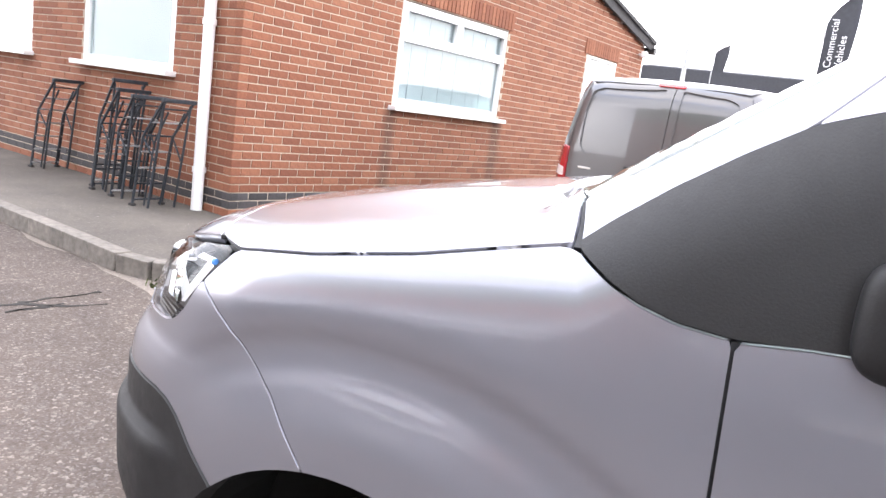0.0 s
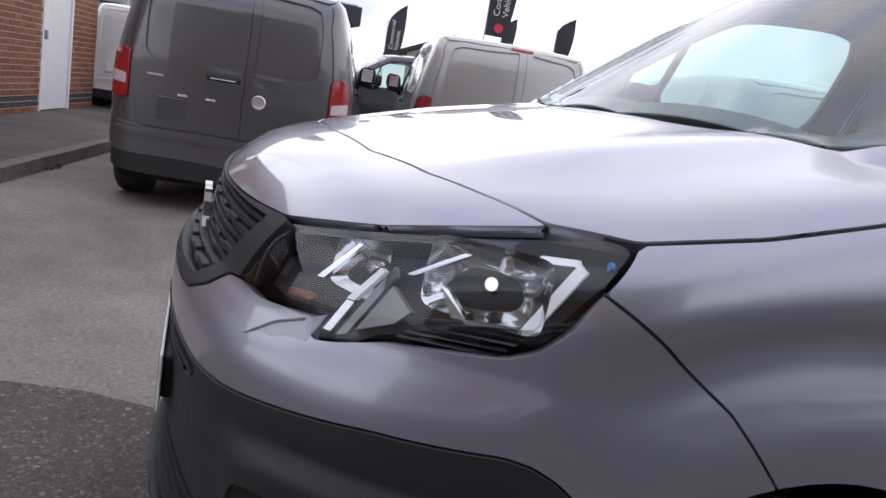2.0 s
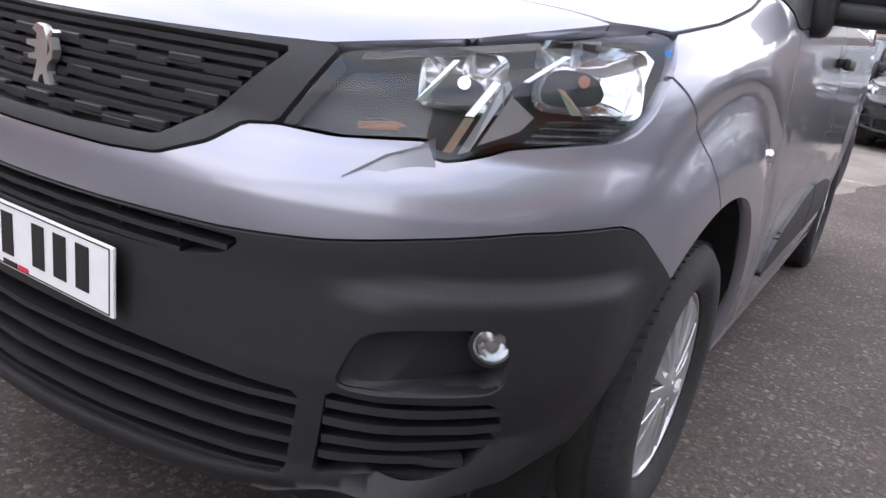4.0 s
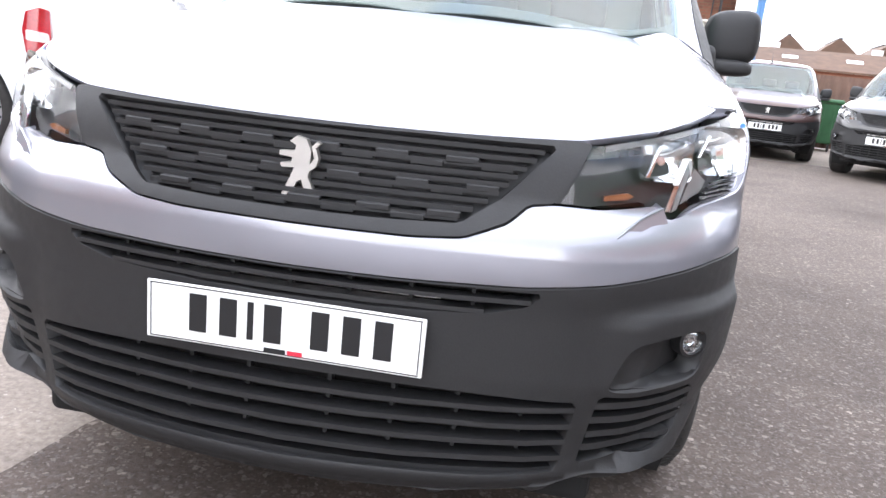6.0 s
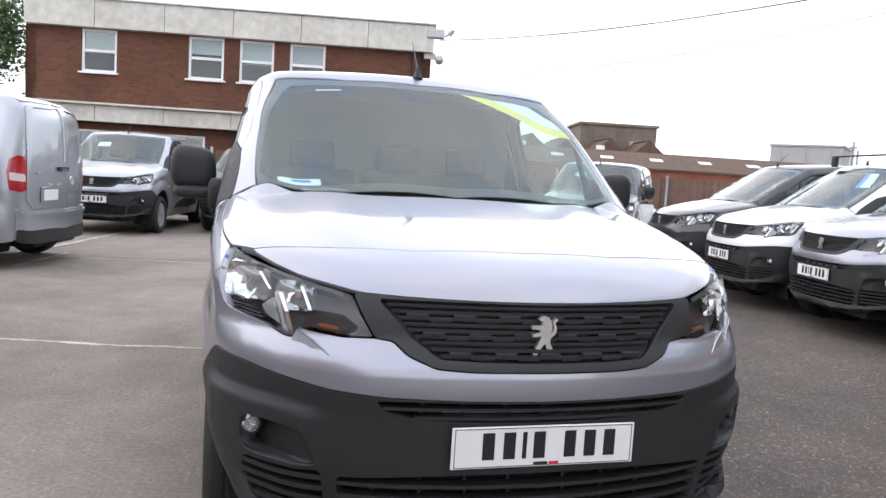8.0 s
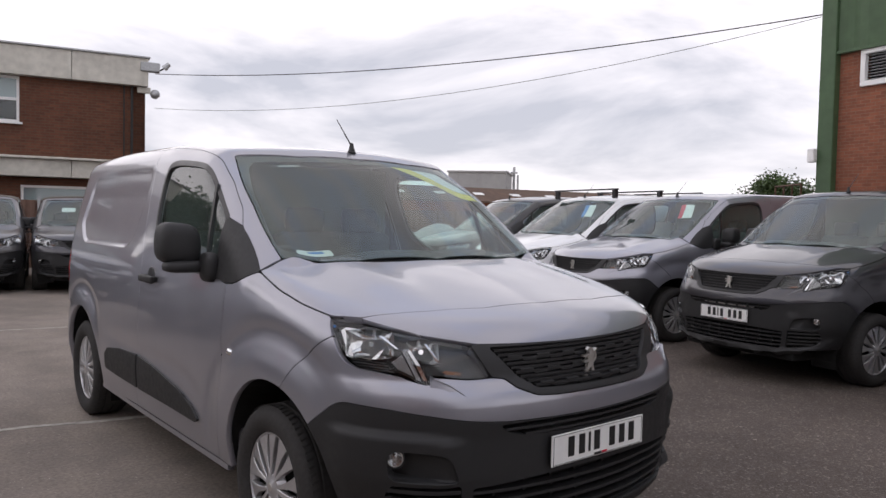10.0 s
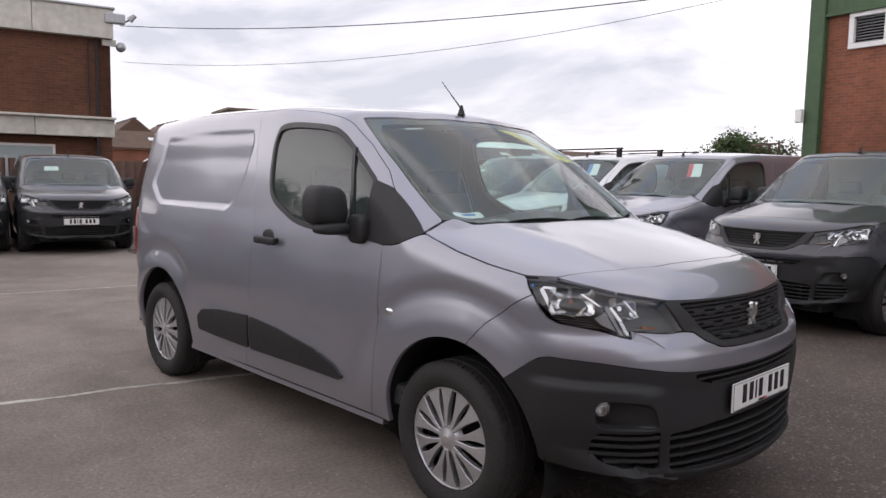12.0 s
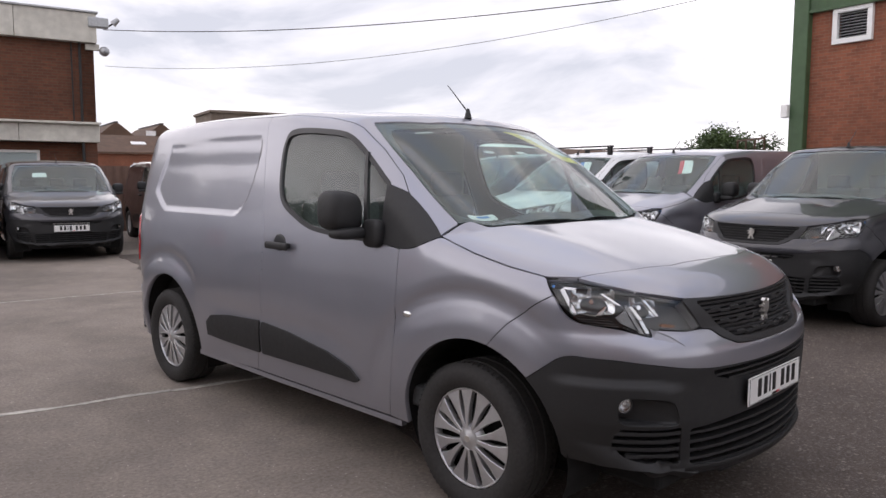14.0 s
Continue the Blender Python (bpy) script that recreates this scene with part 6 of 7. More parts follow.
part("west_wall", box_bm(-OL + .15, OD / 2, 2.45, .3, OD, 4.9), DARKBRICK, office)
part("back_wall", box_bm(-OL / 2, OD, 2.45, OL, .3, 4.9), DARKBRICK, office)
for k in range(6):
    x1 = .06 - k * OL / 6
    part("fascia_board", box_bm(x1 - OL / 12, OD / 2 - .1, 5.25, OL / 6 - .012, OD + .3, .76, .01), OLDWHITE, office)
    part("band_board", box_bm(x1 - OL / 12, .12, 2.50, OL / 6 - .012, .5, .46, .01), OLDWHITE, office)
part("parapet_cap", box_bm(-OL / 2, OD / 2 - .1, 5.655, OL + .2, OD + .42, .05, .01), STEEL, office)
part("band_cap", box_bm(-OL / 2, .05, 2.765, OL + .16, .66, .06, .01), OLDWHITE, office)
for (c, w) in WINS:
    upvc_window("window_4", office.matrix_basis @ Matrix.Translation((c, .02, 3.66)), w, 1.20, 1, "white sash window with a half-drawn pale blind", "sash", False, .5 + .12 * math.sin(7 * c))
for h in lo_holes:
    upvc_window("window_5", office.matrix_basis @ Matrix.Translation(((h[0] + h[1]) / 2, .37, .9)), h[1] - h[0], 1.15, 1, "white ground-floor window in dark brick", "single", False)
part("drainpipe", cyl_bm((-.35, -.07, .1), (-.35, -.07, 5.0), .035, 10), CABLE, office)
part("drainpipe", cyl_bm((-.55, -.07, 2.2), (-.55, -.07, 5.5), .018, 8), CABLE, office)
# camera and light fittings on the corner
cc = thing("cctv_camera", office.matrix_basis @ Matrix.Translation((.12, -.12, 4.72)), "white dome camera on a wall bracket", "security camera")
part("bracket", box_bm(-.16, .06, .06, .34, .12, .16, .01), OLDWHITE, cc)
dm = bmesh.new()
bmesh.ops.create_uvsphere(dm, u_segments=18, v_segments=10, radius=.13)
bmesh.ops.translate(dm, vec=(.12, -.05, -.04), verts=dm.verts)
part("dome", dm, STEEL, cc, smooth=True)
fl = thing("flood_light", office.matrix_basis @ Matrix.Translation((.10, -.22, 5.40)), "grey flood light on the parapet corner", "flood light")
part("lamp_head", box_bm(0, 0, 0, .50, .22, .26, .03), STEEL, fl)
part("spot_arm", cyl_bm((.2, 0, -.1), (.42, 0, .05), .02, 8), CABLE, fl)
part("spot_head", cyl_bm((.36, -.02, .0), (.50, -.06, .14), .09, 12, .06), STEEL, fl)
# blue post far behind the office
bp = thing("blue_post", pose(9.3, 38.0, 0), "blue painted steel post far behind the office", "post")
part("shaft", cyl_bm((0, 0, 0), (0, 0, 5.4), .20, 12), BLUEPOST, bp)
part("cap", cyl_bm((0, 0, 5.4), (0, 0, 5.5), .24, 12), BLUEPOST, bp)

# ---- corrugated fence below the office
fo = Vector((1.5, 17.75, 0)) - E1 * 12
fence = thing("fence", pose(fo.x, fo.y, 0, 0, 0, SITE), "brown corrugated metal fence with steel posts", "fence")
sheet = bmesh.new()
prev = None
nw = 34 * 8
for k in range(nw * 2 + 1):
    x = 27.0 * k / (nw * 2)
    y = (.0, .028, .028, .0)[k % 4]
    ring = [sheet.verts.new((x, y, z)) for z in (.03, 1.62)] + [sheet.verts.new((x, y + .004, z)) for z in (1.62, .03)]
    if prev:
        for j in range(3):
            sheet.faces.new((prev[j], ring[j], ring[j + 1], prev[j + 1]))
    prev = ring
bmesh.ops.recalc_face_normals(sheet, faces=sheet.faces)
part("sheet", sheet, FENCE, fence)
for k in range(10):
    part("post", box_bm(3 * k, -.05, .85, .06, .06, 1.7, .006), STEEL, fence)
part("rail", box_bm(13.5, .05, 1.5, 27, .03, .05), FENCE, fence)

# ---------------------------------------------------------------- long low works with saw-tooth roofs
WO = Vector((-.8, -1.75, 0)) + E2 * 53
works = thing("works_building", pose(WO.x, WO.y, 0, 0, 0, SITE), "long low red brick works with brown roof and skylights", "building")
part("front_wall", box_bm(22, .2, 1.4, 80, .4, 2.8), REDBRICK, works)
part("eaves_board", box_bm(22, -.06, 2.86, 80, .12, .14), OLDWHITE, works)
bm = bmesh.new()
pr = [(-.3, 2.9), (3.0, 4.15), (3.0, 4.05), (-.3, 2.8)]
a = [bm.verts.new((-18, y, z)) for y, z in pr]
b = [bm.verts.new((62, y, z)) for y, z in pr]
for i in range(4):
    bm.faces.new((a[i], a[(i + 1) % 4], b[(i + 1) % 4], b[i]))
bm.faces.new(a)
bm.faces.new(b[::-1])
bmesh.ops.recalc_face_normals(bm, faces=bm.faces)
part("roof_slope", bm, BROWNROOF, works)
part("back_wall", box_bm(22, 3.2, 2.0, 80, .3, 4.0), REDBRICK, works)
for k in range(20):
    s_ = box_bm(0, 0, 0, .95, .55, .05, .01)
    o = part("skylight", s_, UPVC, works)
    o.matrix_local = pose(-14 + 3.75 * k, 1.35, 3.56, 20.8)
for k in range(9):
    x0 = -6.5 + 3.2 * k
    tooth = bmesh.new()
    o3 = [(0, 4.0), (.15, 4.0), (1.5, 5.15), (1.7, 5.2), (1.9, 5.1), (3.1, 4.1), (3.1, 3.6), (0, 3.6)]
    prism_bm([(x0 + x, z) for x, z in o3], 9, bm=tooth)
    bmesh.ops.translate(tooth, vec=(0, 6.0, 0), verts=tooth.verts)
    part("saw_tooth_roof", tooth, BROWNROOF, works)
    part("ridge_cap", box_bm(x0 + 1.68, 10, 5.24, .25, 8, .10), ROOFTILE, works)
    if k % 2:
        part("tooth_light", box_bm(x0 + .85, 5.97, 4.5, .7, .03, .35, m=None), UPVC, works)


def block(name, az, dist, w, d, z1, material, label, extra=None, rz=0):
    """A far block, seen at a bearing (degrees east of north) and a distance."""
    x, y = -.8 + dist * math.sin(radians(az)), -1.75 + dist * math.cos(radians(az))
    t = thing(name, pose(x, y, 0, 0, 0, -az + rz), label, "building")
    part("wall", box_bm(0, d / 2, z1 / 2, w, d, z1, .05), material, t)
    part("parapet", box_bm(0, d / 2, z1 + .12, w + .3, d + .3, .24, .03), material, t)
    for k in range(3):
        part("cladding_strip", box_bm(-w / 2 + (k + .5) * w / 3, -.04, z1 / 2, .10, .08, z1, .01), material, t)
    return t


gb = block("grey_tower_block", 41.2, 95, 7.6, 8, 7.4, GREYBLOCK, "pale grey flat-roofed block far behind the works", rz=-8)
part("vent_stack", cyl_bm((4.6, 1.5, 0), (4.6, 1.5, 8.2), .18, 10), STEEL, gb)
part("vent_stack", cyl_bm((5.1, 1.5, 0), (5.1, 1.5, 7.2), .14, 10), STEEL, gb)
part("stack_ring", cyl_bm((4.6, 1.5, 7.4), (4.6, 1.5, 7.6), .45, 12), STEEL, gb)
bt = block("brown_tower_block", 28.4, 66, 6.6, 6, 6.6, BROWNBLOCK, "weathered brown flat-roofed tower behind the works", rz=14)
part("window", box_bm(1.5, -.03, 5.0, 1.0, .06, .8, .01), GREYBLOCK, bt)

# ---------------------------------------------------------------- green and brick warehouse
wo = Vector((9.98, 3.72, 0))
ware = thing("warehouse", pose(wo.x, wo.y, 0, 0, 0, SITE - 90), "red brick warehouse with green metal upper cladding", "building")
# local x runs away from its north corner, -y is the face towards the yard
vent = (.68, 1.30, 3.50, 4.06)
bm = bmesh.new()
strip_boxes(bm, .30, 14, 0, 4.10, [vent], .35)
part("brick_wall", bm, REDBRICK, ware)
part("corner_post", box_bm(.19, .12, 3.2, .26, .5, 6.4, .02), GREEN, ware)
part("north_wall", box_bm(.2, 6.2, 2.05, .35, 12, 4.1), REDBRICK, ware)
clad = bmesh.new()
prev = None
for k in range(14 * 8 + 1):
    x = .30 + 13.7 * k / (14 * 8)
    y = (-.07, -.03, -.03, -.07)[k % 4]
    ring = [clad.verts.new((x, y, z)) for z in (4.05, 6.4)]
    if prev:
        clad.faces.new((prev[0], ring[0], ring[1], prev[1]))
    prev = ring
part("green_cladding", clad, GREEN, ware)
part("north_cladding", box_bm(.16, 6.2, 5.25, .3, 12, 2.3), GREEN, ware)
part("roof", box_bm(7, 6.1, 6.45, 14.3, 12.6, .12), GREEN, ware)
part("south_wall", box_bm(13.85, 6.4, 3.2, .3, 11.6, 6.4), REDBRICK, ware)
part("drip_flashing", box_bm(7.1, -.08, 4.07, 13.6, .05, .05, .008), GREEN, ware)
vf = new("vent")
vf.parent = ware
for cx, cz, sx, sz in (((vent[0] + vent[1]) / 2, vent[2] + .04, .62, .08), ((vent[0] + vent[1]) / 2, vent[3] - .04, .62, .08), (vent[0] + .04, 3.78, .08, .40), (vent[1] - .04, 3.78, .08, .40)):
    part("vent_frame", box_bm(cx, -.02, cz, sx, .08, sz, .008), UPVC, vf)
for k in range(9):
    part("vent_slat", box_bm(.99, .03, 3.60 + .045 * k, .46, .06, .006, m=None), STEEL, vf)
part("vent_back", box_bm(.99, .12, 3.78, .5, .02, .5), DARK, vf)
for x, z in ((1.9, 4.02), (3.4, 4.02), (5.0, 4.02)):
    part("cladding_bolt", box_bm(x, -.12, z + .1, .02, .03, .12), CABLE, ware)
part("alarm_box", box_bm(.04, -.2, 2.50, .12, .10, .22, .02), UPVC, ware)
# hand rail beyond the warehouse
hr = thing("hand_rail", pose(12.4, 5.1, 0, 0, 0, SITE + 60), "rusty tubular hand rail on a landing", "railing")
for k in range(4):
    part("post", cyl_bm((.4 * k, 0, 0), (.4 * k, 0, 2.2), .02, 8), BROWNROOF, hr)
for z in (2.2, 1.85):
    part("rail", cyl_bm((0, 0, z), (1.2, 0, z), .02, 8), BROWNROOF, hr)

# ---- cables between the office and the warehouse


def cable(a, b, sag, r, n=24):
    a, b = Vector(a), Vector(b)
    cu = bpy.data.curves.new("overhead_cable", 'CURVE')
    cu.dimensions, cu.bevel_depth, cu.bevel_resolution = '3D', r, 2
    sp = cu.splines.new('POLY')
    sp.points.add(n)
    for k in range(n + 1):
        f = k / n
        p = a + (b - a) * f - Vector((0, 0, 4 * sag * f * (1 - f)))
        sp.points[k].co = (*p, 1)
    cu.materials.append(CABLE)
    return tagged(new("overhead_cable", cu), "thin black overhead cable", "cable", "overhead cables")


cable((4.75, 19.6, 5.25), (10.0, 3.75, 4.75), .35, .010)
cable((4.75, 19.6, 4.3), (10.0, 3.75, 4.72), .55, .005)

# ---------------------------------------------------------------- trees


def tree(m, h, crown_r, crown_z, n, seed, label, low=0.35):
    """A tapered trunk with limbs and a crown of many small leaves in uneven clumps."""
    rng = random.Random(seed)
    t = thing("tree", m, label, "tree")
    limbs = bmesh.new()
    cyl_bm((0, 0, 0), (.1, 0, h * .55), h * .028, 10, h * .018, limbs)
    tips = []
    for k in range(11):
        a, f = k * 2.4, rng.uniform(.30, .6)
        r = crown_r * rng.uniform(.45, .95)
        p = Vector((.05, 0, h * f))
        q = Vector((r * math.cos(a), r * math.sin(a), crown_z + crown_r * rng.uniform(-.35, .75)))
        cyl_bm(p, q, h * .010, 6, h * .003, limbs)
        tips.append(q)
        for j in range(2):
            q2 = q + Vector((rng.uniform(-1, 1), rng.uniform(-1, 1), rng.uniform(-.3, .8))) * crown_r * .35
            cyl_bm(p.lerp(q, .7), q2, h * .005, 5, h * .002, limbs)
            tips.append(q2)
    part("trunk", limbs, BARK, t)
    vs, fs = [], []
    for _ in range(n):
        c = tips[rng.randrange(len(tips))]
        d = Vector((rng.gauss(0, 1), rng.gauss(0, 1), rng.gauss(0, .8))) * crown_r * .20
        p = c + d
        if p.z < crown_z - crown_r * .85:
            continue
        s = rng.uniform(.05, .12) * (crown_r / 3)**.4
        u = Vector((rng.uniform(-1, 1), rng.uniform(-1, 1), rng.uniform(-.6, .6))).normalized()
        w = u.cross(Vector((rng.uniform(-1, 1), rng.uniform(-1, 1), rng.uniform(-1, 1)))).normalized()
        k = len(vs)
        vs += [p - u * s, p + w * s * .5, p + u * s, p - w * s * .5]
        fs.append((k, k + 1, k + 2, k + 3))
    tagged(mesh_ob("crown", vs, fs, LEAF, t, smooth=False), kind="stuff")
    return t


tree(pose(-11.4, 28.0, 0), 6.6, 2.6, 4.2, 30000, 1, "leafy green broad-leaved tree behind the vans")
tree(pose(-17.0, 29.5, 0), 7.2, 3.2, 5.0, 22000, 2, "leafy green broad-leaved tree behind the vans")
tree(pose(24.4, 11.2, 0), 3.0, 1.25, 1.75, 16000, 3, "small bushy green tree beyond the yard")

# ---------------------------------------------------------------- the parked vans
hero = van("panel_van", pose(0, 0, -.005), PAINT, "silver-grey metallic panel van with black lower bumper", res=.025, group="")
plain_van = van("panel_van", pose(4.62, 4.20, 0, 0, 0, -101), PAINT, "silver-grey panel van parked in a row", fine=False, res=.05)


def repaint(v, paint, old=PAINT):
    for o in v.children_recursive:
        if o.type == 'MESH':
            for sl in o.material_slots:
                if sl.material == old:
                    sl.link = 'OBJECT'
                    sl.material = paint
    return v


def parked(x, y, rz, paint, label, size=1.0):
    v = repaint(copy_thing(plain_van, pose(x, y, 0, 0, 0, rz) @ Matrix.Diagonal((1, 1, size, 1))), paint)
    v["label"] = label
    return v


parked(4.03, 1.84, -101, PAINT_DARK, "dark grey panel van parked facing the lane")
parked(3.55, -.55, -101, PAINT_WHITE, "white panel van parked facing the lane")
parked(3.10, -2.95, -101, PAINT_WHITE, "white panel van parked facing the lane")
fiat = parked(4.74, 5.85, -101, PAINT_WHITE, "white panel van with roof bars and black bumper")
parked(5.01, 7.72, -101, PAINT_BLACK, "black panel van parked facing the lane")
parked(5.0, 10.1, -36, PAINT_BLACK, "black panel van with price card parked by the sheeting")
parked(-3.1, 11.4, SITE, PAINT_SILVER, "silver panel van parked before the office")
parked(-.70, 12.1, SITE, PAINT_GREY, "mid grey panel van parked before the office", size=.93)
parked(1.12, 11.6, SITE, PAINT_DARK, "dark grey panel van with price card parked by the fence", size=.93)
parked(3.85, 12.0, SITE, PAINT_MAROON, "dark maroon panel van parked by the fence", size=.95)
TURN = -101.3
parked(-8.42, 1.07, TURN, PAINT_GREY, "dark grey panel van seen from its closed rear doors")
parked(-9.3, 3.62, TURN, PAINT_BEIGE, "pale warm-grey panel van with closed rear doors")
white_van = parked(-7.62, 5.83, TURN, PAINT_WHITE, "white panel van with closed rear doors and dark bumper")
for c in white_van.children:
    if c.name.startswith(("rear_bumper", "bumper_step")):
        c.material_slots[0].link = 'OBJECT'
        c.material_slots[0].material = CLAD
parked(-7.05, 8.65, TURN, PAINT_SILVER, "tall silver panel van with closed rear doors", size=1.07)
parked(-15.7, -.1, TURN, PAINT_WHITE, "white panel van parked at the end of the wall")
parked(-12.6, 1.42, SITE + 4, PAINT_DARK, "dark panel van standing side-on behind the row")

for v in [o for o in scene.objects if o.parent is None and o.name.startswith("panel_van")]:
    if v["label"].startswith(("dark grey panel van seen", "pale warm")):
        for o in [c for c in v.children if c.name.startswith("rear_plate")]:
            bpy.data.objects.remove(o)


# roof bars of the white van by the lane
for y in (1.75, 2.6, 3.4):
    rb = thing("roof_bar", fiat.matrix_basis @ Matrix.Translation((0, y, 1.765)), "black steel roof bar clamped across a van", "roof bar", "roof bars")
    part("bar", box_bm(0, 0, .085, 1.45, .035, .022, .006), TRIM, rb)
    for s_ in (-.66, .66):
        part("clamp", box_bm(s_, 0, .02, .06, .07, .13, .012), TRIM, rb)


# ---- cards and banners in windscreens
def screen_sheet(owner, name, pts, material, label, category, lift=-.010):
    o = panel(name, pts, 'S', material, None, .03, 0, lift, .001, label=label)
    o.matrix_world = owner.matrix_basis
    return tagged(o, label, category)


screen_sheet(hero, "banner", [(.19, 1.657, 1.686), (.30, 1.682, 1.69), (.67, 1.52, 1.51), (.685, 1.46, 1.46)], YELLOW, "yellow edge of a paper banner behind the windscreen", "banner")
screen_sheet(hero, "banner", [(.31, 1.683, 1.69), (.56, 1.70, 1.67), (.66, 1.60, 1.57), (.67, 1.53, 1.515)], PAPER, "white paper banner behind the windscreen", "banner", -.012)
screen_sheet(hero, "sticker", [(-.635, 1.118, 1.23), (-.51, 1.10, 1.25), (-.50, 1.066, 1.222), (-.632, 1.088, 1.212)], PAPER, "white paper card behind the windscreen", "paper card")
screen_sheet(hero, "sticker", [(-.60, 1.108, 1.228), (-.54, 1.098, 1.236), (-.535, 1.086, 1.228), (-.595, 1.098, 1.22)], BLUEINK, "blue print on a paper card", "paper card", -.0085)
screen_sheet(hero, "sticker", [(-.50, 1.655, 1.66), (-.38, 1.64, 1.665), (-.38, 1.632, 1.66), (-.50, 1.647, 1.655)], PAPER, "thin white strip sticker at the screen's top", "sticker")
for vx, tint in ((plain_van, REDINK), (fiat, BLUEINK)):
    screen_sheet(vx, "price_card", [(.30, 1.60, 1.63), (.42, 1.62, 1.63), (.54, 1.42, 1.45), (.42, 1.38, 1.44)], PAPER, "white price card behind the windscreen", "price card")
    screen_sheet(vx, "price_card", [(.24, 1.58, 1.625), (.30, 1.60, 1.63), (.42, 1.38, 1.44), (.37, 1.36, 1.43)], tint, "coloured edge of a price card", "price card")
for v in [o for o in scene.objects if o.parent is None and o.name.startswith("panel_van")]:
    if v["label"].startswith(("dark grey panel van with price", "silver panel van parked", "black panel van")):
        screen_sheet(v, "price_card", [(-.42, 1.50, 1.56), (-.20, 1.47, 1.57), (-.20, 1.36, 1.48), (-.42, 1.39, 1.47)], PAPER, "white price card behind the windscreen", "price card")

# ---- papers on the dashboard
for x, y, r in ((-.30, 1.22, 12), (.18, 1.20, -8), (.42, 1.24, 20)):
    pb = thing("paper_sheet", pose(x, y, 1.172, 0, 0, r), "white paper sheet on the dashboard", "paper")
    part("sheet", box_bm(0, 0, 0, .30, .21, .002), PAPER, pb)

# ---------------------------------------------------------------- beyond the row: flags, masts, showroom


def feather_flag(x, y, z0, z1, w, turn, text, label):
    """A feather flag on a bent pole, with its words running up the cloth."""
    t = thing("feather_flag", pose(x, y, 0, 0, 0, turn), label, "flag", "feather flags")
    h = z1 - z0
    part("pole", cyl_bm((-.02, 0, 0), (-.02, 0, z0 + h * .7), .025, 8, .015), STEEL, t)
    n = 12
    vs, fs = [], []
    for k in range(n + 1):
        f = k / n
        left = (0 if f < .62 else w * .95 * ((f - .62) / .38)**2.0)
        right = w * (.80 + .2 * math.sin(f * 2.2))
        for j in range(4):
            g = j / 3
            vs.append((left + (max(right, left + .02) - left) * g, .04 * math.sin(3 * g + 5 * f), z0 + h * f))
    m = len(vs)
    vs += [(a, b + .006, c) for a, b, c in vs]
    for k in range(n):
        for j in range(3):
            q = k * 4 + j
            fs += [(q, q + 1, q + 5, q + 4), (m + q + 4, m + q + 5, m + q + 1, m + q)]
    mesh_ob("cloth", vs, fs, FLAGCLOTH, t)
    if text:
        for i, word in enumerate(text.split()):
            cu = bpy.data.curves.new("lettering", 'FONT')
            cu.body, cu.size, cu.extrude = word, w * .34, .002
            cu.materials.append(WHITEINK)
            o = new("lettering", cu)
            o.parent = t
            o.matrix_local = Matrix.Translation((w * (.40 + .34 * i), -.06, z0 + h * .22)) @ Matrix.Rotation(-math.pi / 2, 4, 'Y') @ Matrix.Rotation(math.pi / 2, 4, 'X')
        part("round_mark", lathe_bm([(0, .004), (w * .17, .004), (w * .17, -.004), (0, -.004)], 20), REDINK, t).matrix_local = Matrix.Translation((w * .45, -.065, z0 + h * .09)) @ Matrix.Rotation(math.pi / 2, 4, 'Z')
    return t


def at_bearing(az, d):
    return 1.7 + d * math.sin(radians(az)), .63 + d * math.cos(radians(az))


for az, d, z0, z1, w, text in ((-78.6, 28, 2.05, 4.15, .62, "Commercial Vehicles"), (-71.9, 20, 2.9, 5.2, .70, "Commercial Vehicles"), (-88.9, 20, 2.95, 5.2, .66, "Commercial Vehicles"),
                               (-69.9, 34, 3.6, 5.0, .6, ""), (-87.6, 34, 4.1, 5.3, .6, ""), (-96.3, 30, 4.0, 5.0, .5, ""), (-66.2, 26, 3.0, 4.4, .6, "")):
    x, y = at_bearing(az, d)
    feather_flag(x, y, z0, z1, w, 82, text, "charcoal feather flag with white lettering" if text else "plain charcoal feather flag")


def mast(az, d, h, r, heads):
    x, y = at_bearing(az, d)
    t = thing("flood_mast", pose(x, y, 0, 0, 0, 90), "slim steel lighting mast with flood lamps" if heads else "slim grey steel lamp post", "lamp post")
    part("shaft", cyl_bm((0, 0, 0), (0, 0, h), r, 10, r * .6), STEEL, t)
    part("base_plate", box_bm(0, 0, .03, .3, .3, .06, .01), STEEL, t)
    if heads:
        part("cross_arm", cyl_bm((-.45, 0, h), (.45, 0, h), .025, 8), STEEL, t)
        for s_ in (-.42, .42):
            part("lamp_head", box_bm(s_, -.05, h + .12, .34, .22, .26, .03), STEEL, t)
    return t


mast(-84.2, 35, 6.4, .05, True)
mast(-97.3, 18, 7.5, .06, False)
mast(-91.5, 40, 8.0, .04, False)

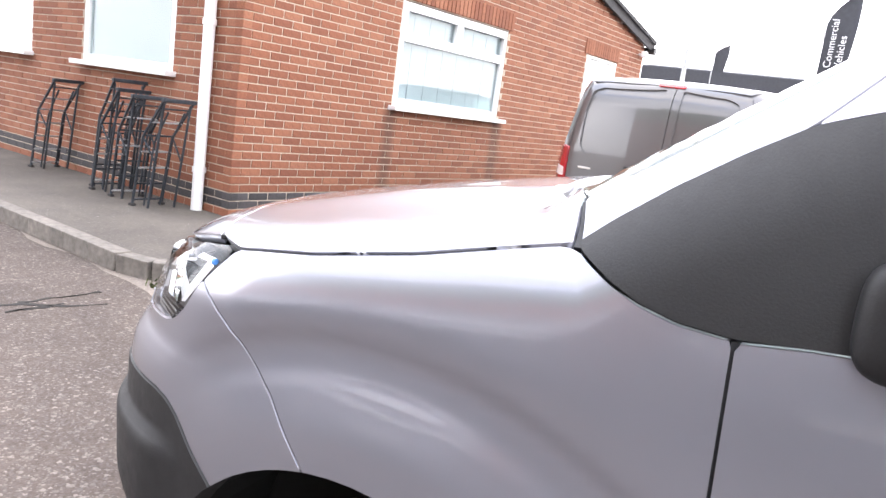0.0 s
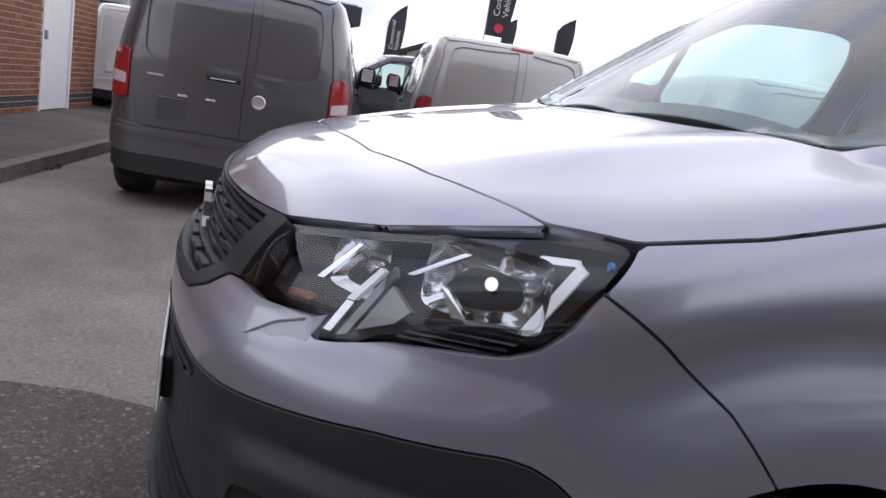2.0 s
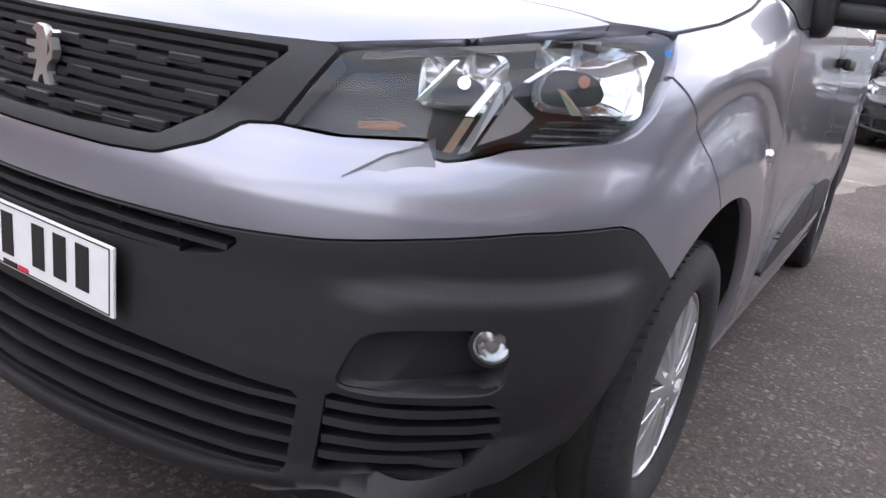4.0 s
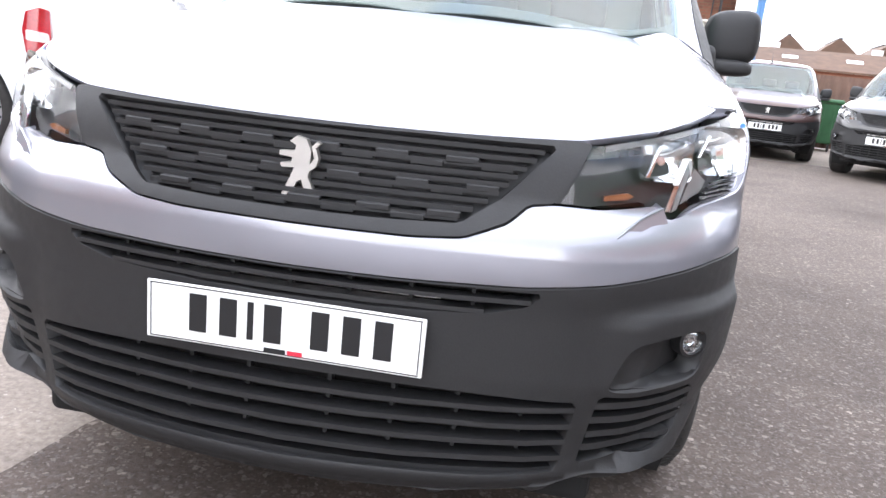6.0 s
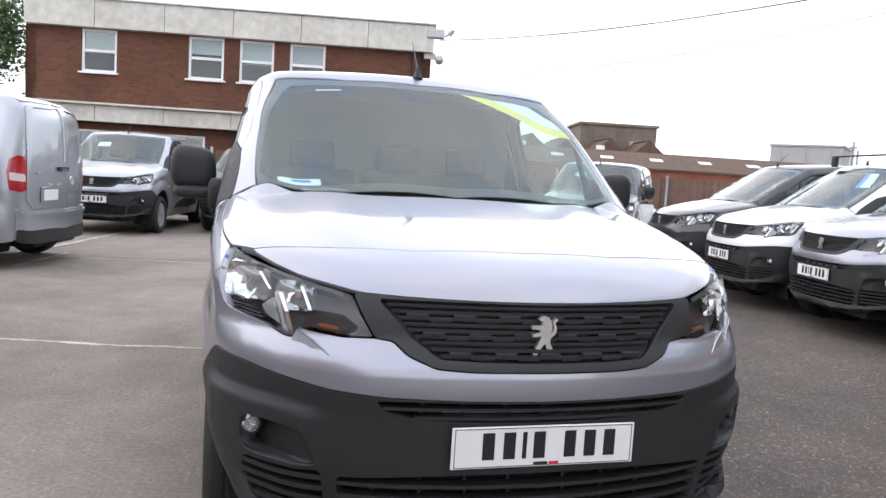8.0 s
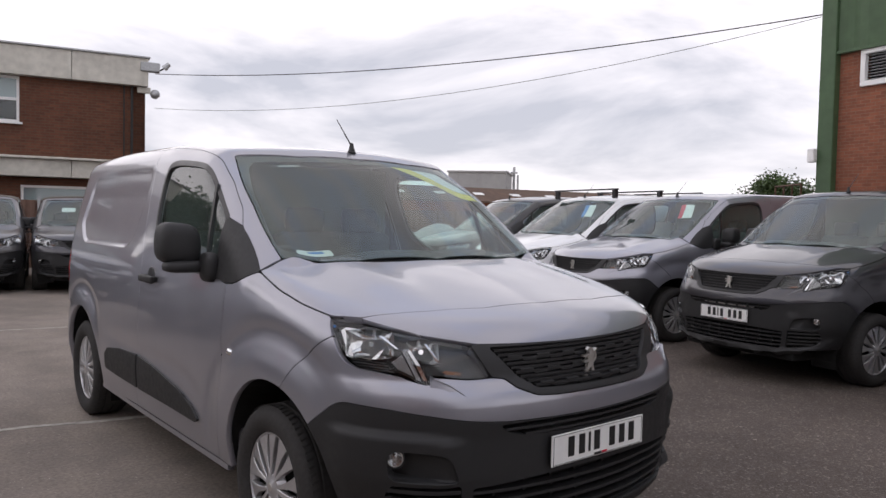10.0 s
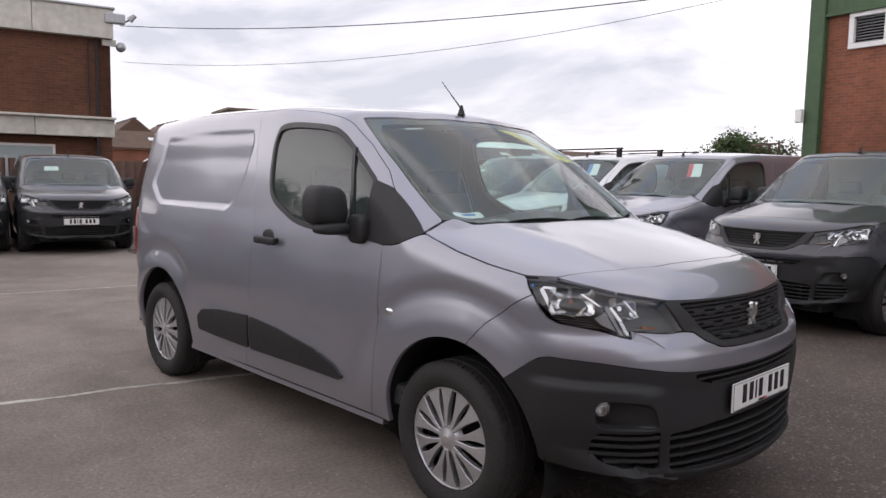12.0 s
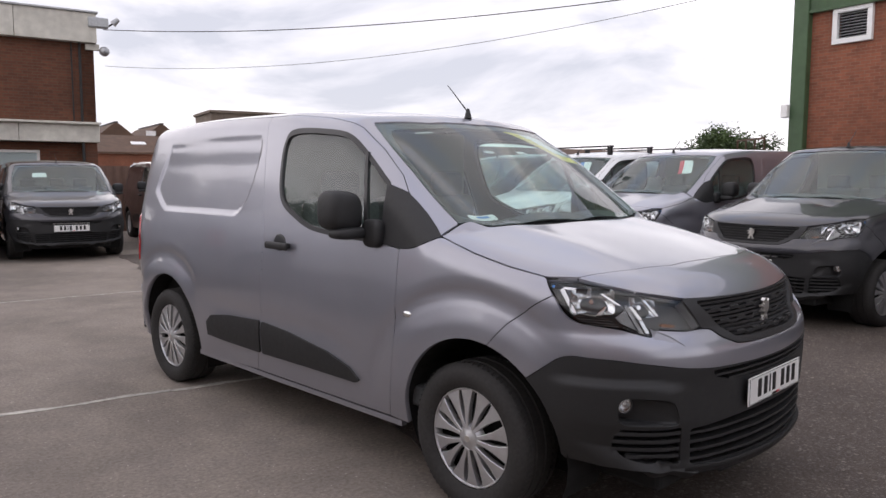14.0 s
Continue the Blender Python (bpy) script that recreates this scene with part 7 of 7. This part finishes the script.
show = thing("showroom", pose(-38.5, 0, 0, 0, 0, 90 + 1), "white showroom with a deep dark roof fascia", "building")
part("wall", box_bm(0, 4, 2.0, 12.5, 6, 4.0, .05), UPVC, show)
part("fascia", box_bm(0, 2.2, 4.35, 14.4, 8, .95, .05), FLAGCLOTH, show)
part("roof", box_bm(0, 2.2, 4.86, 14.0, 7.6, .08), STEEL, show)
for k in range(6):
    part("column", box_bm(-5.5 + 2.2 * k, -1.4, 1.95, .22, .22, 3.9, .02), STEEL, show)
    if k < 5:
        wq = part("window", box_bm(-4.4 + 2.2 * k, .97, 1.7, 1.7, .06, 2.3, .01), GLASS, show)
        part("window_frame", box_bm(-4.4 + 2.2 * k, .96, 2.95, 1.8, .08, .10, .01), TRIM, wq)
hx, hy = at_bearing(-73.2, 46)
hut = thing("gabled_shed", pose(hx, hy, 0, 0, 0, 75), "white-gabled shed with a dark pitched roof", "building")
gb2 = bmesh.new()
prism_bm([(-2.6, 0), (2.6, 0), (2.6, 3.4), (0, 4.5), (-2.6, 3.4)], 7, bm=gb2)
part("wall", gb2, OLDWHITE, hut)
for s_ in (-1, 1):
    rr = bmesh.new()
    prism_bm([(0, 4.55), (s_ * 3.1, 3.25), (s_ * 3.1, 3.45), (0, 4.8)], 8, bm=rr)
    bmesh.ops.translate(rr, vec=(0, -.7, 0), verts=rr.verts)
    part("roof_slope", rr, ROOFTILE, hut)

# ---- green wheeled bin and white sheeting by the works
wb = thing("wheeled_bin", pose(6.05, 16.4, 0, 0, 0, SITE - 8) @ Matrix.Diagonal((.70, .75, .90, 1)), "large green plastic wheeled bin", "bin")
bb = bmesh.new()
bmesh.ops.create_cube(bb, size=1)
bmesh.ops.scale(bb, vec=(1.25, .95, .95), verts=bb.verts)
for v in bb.verts:
    if v.co.z < 0:
        v.co.x *= .86
        v.co.y *= .82
bmesh.ops.bevel(bb, geom=bb.edges[:], offset=.04, segments=2, affect='EDGES')
bmesh.ops.translate(bb, vec=(0, 0, .66), verts=bb.verts)
part("body", bb, GREENBIN, wb, smooth=True)
part("lid", box_bm(0, 0, 1.19, 1.32, 1.02, .10, .04), GREENBIN, wb)
for x in (-.42, -.14, .14, .42):
    part("rib", box_bm(x, -.47, .72, .05, .04, .7, .01), GREENBIN, wb)
for x in (-.45, .45):
    for y in (-.32, .32):
        part("wheel", cyl_bm((x - .03, y, .09), (x + .03, y, .09), .09, 14), RUBBER, wb)
sh = bmesh.new()
prev = None
rng = random.Random(9)
for k in range(31):
    x = 7.2 + .35 * k
    hgt = .95 + .35 * math.sin(k * .7) * rng.random() + .1 * rng.random()
    p0 = Vector((x, 15.2 - .196 * (x - 7.2), 0))
    ring = [sh.verts.new(p0 + E2 * d + Vector((0, 0, z))) for d, z in ((0, 0), (.05 + .1 * rng.random(), hgt * .6), (.35, hgt), (1.2, hgt * .9), (1.5, 0))]
    if prev:
        for j in range(4):
            sh.faces.new((prev[j], ring[j], ring[j + 1], prev[j + 1]))
    prev = ring
bmesh.ops.recalc_face_normals(sh, faces=sh.faces)
tagged(part("sheeted_stack", sh, SHEETING, smooth=True), "low stack under crumpled white plastic sheeting", "sheeting")
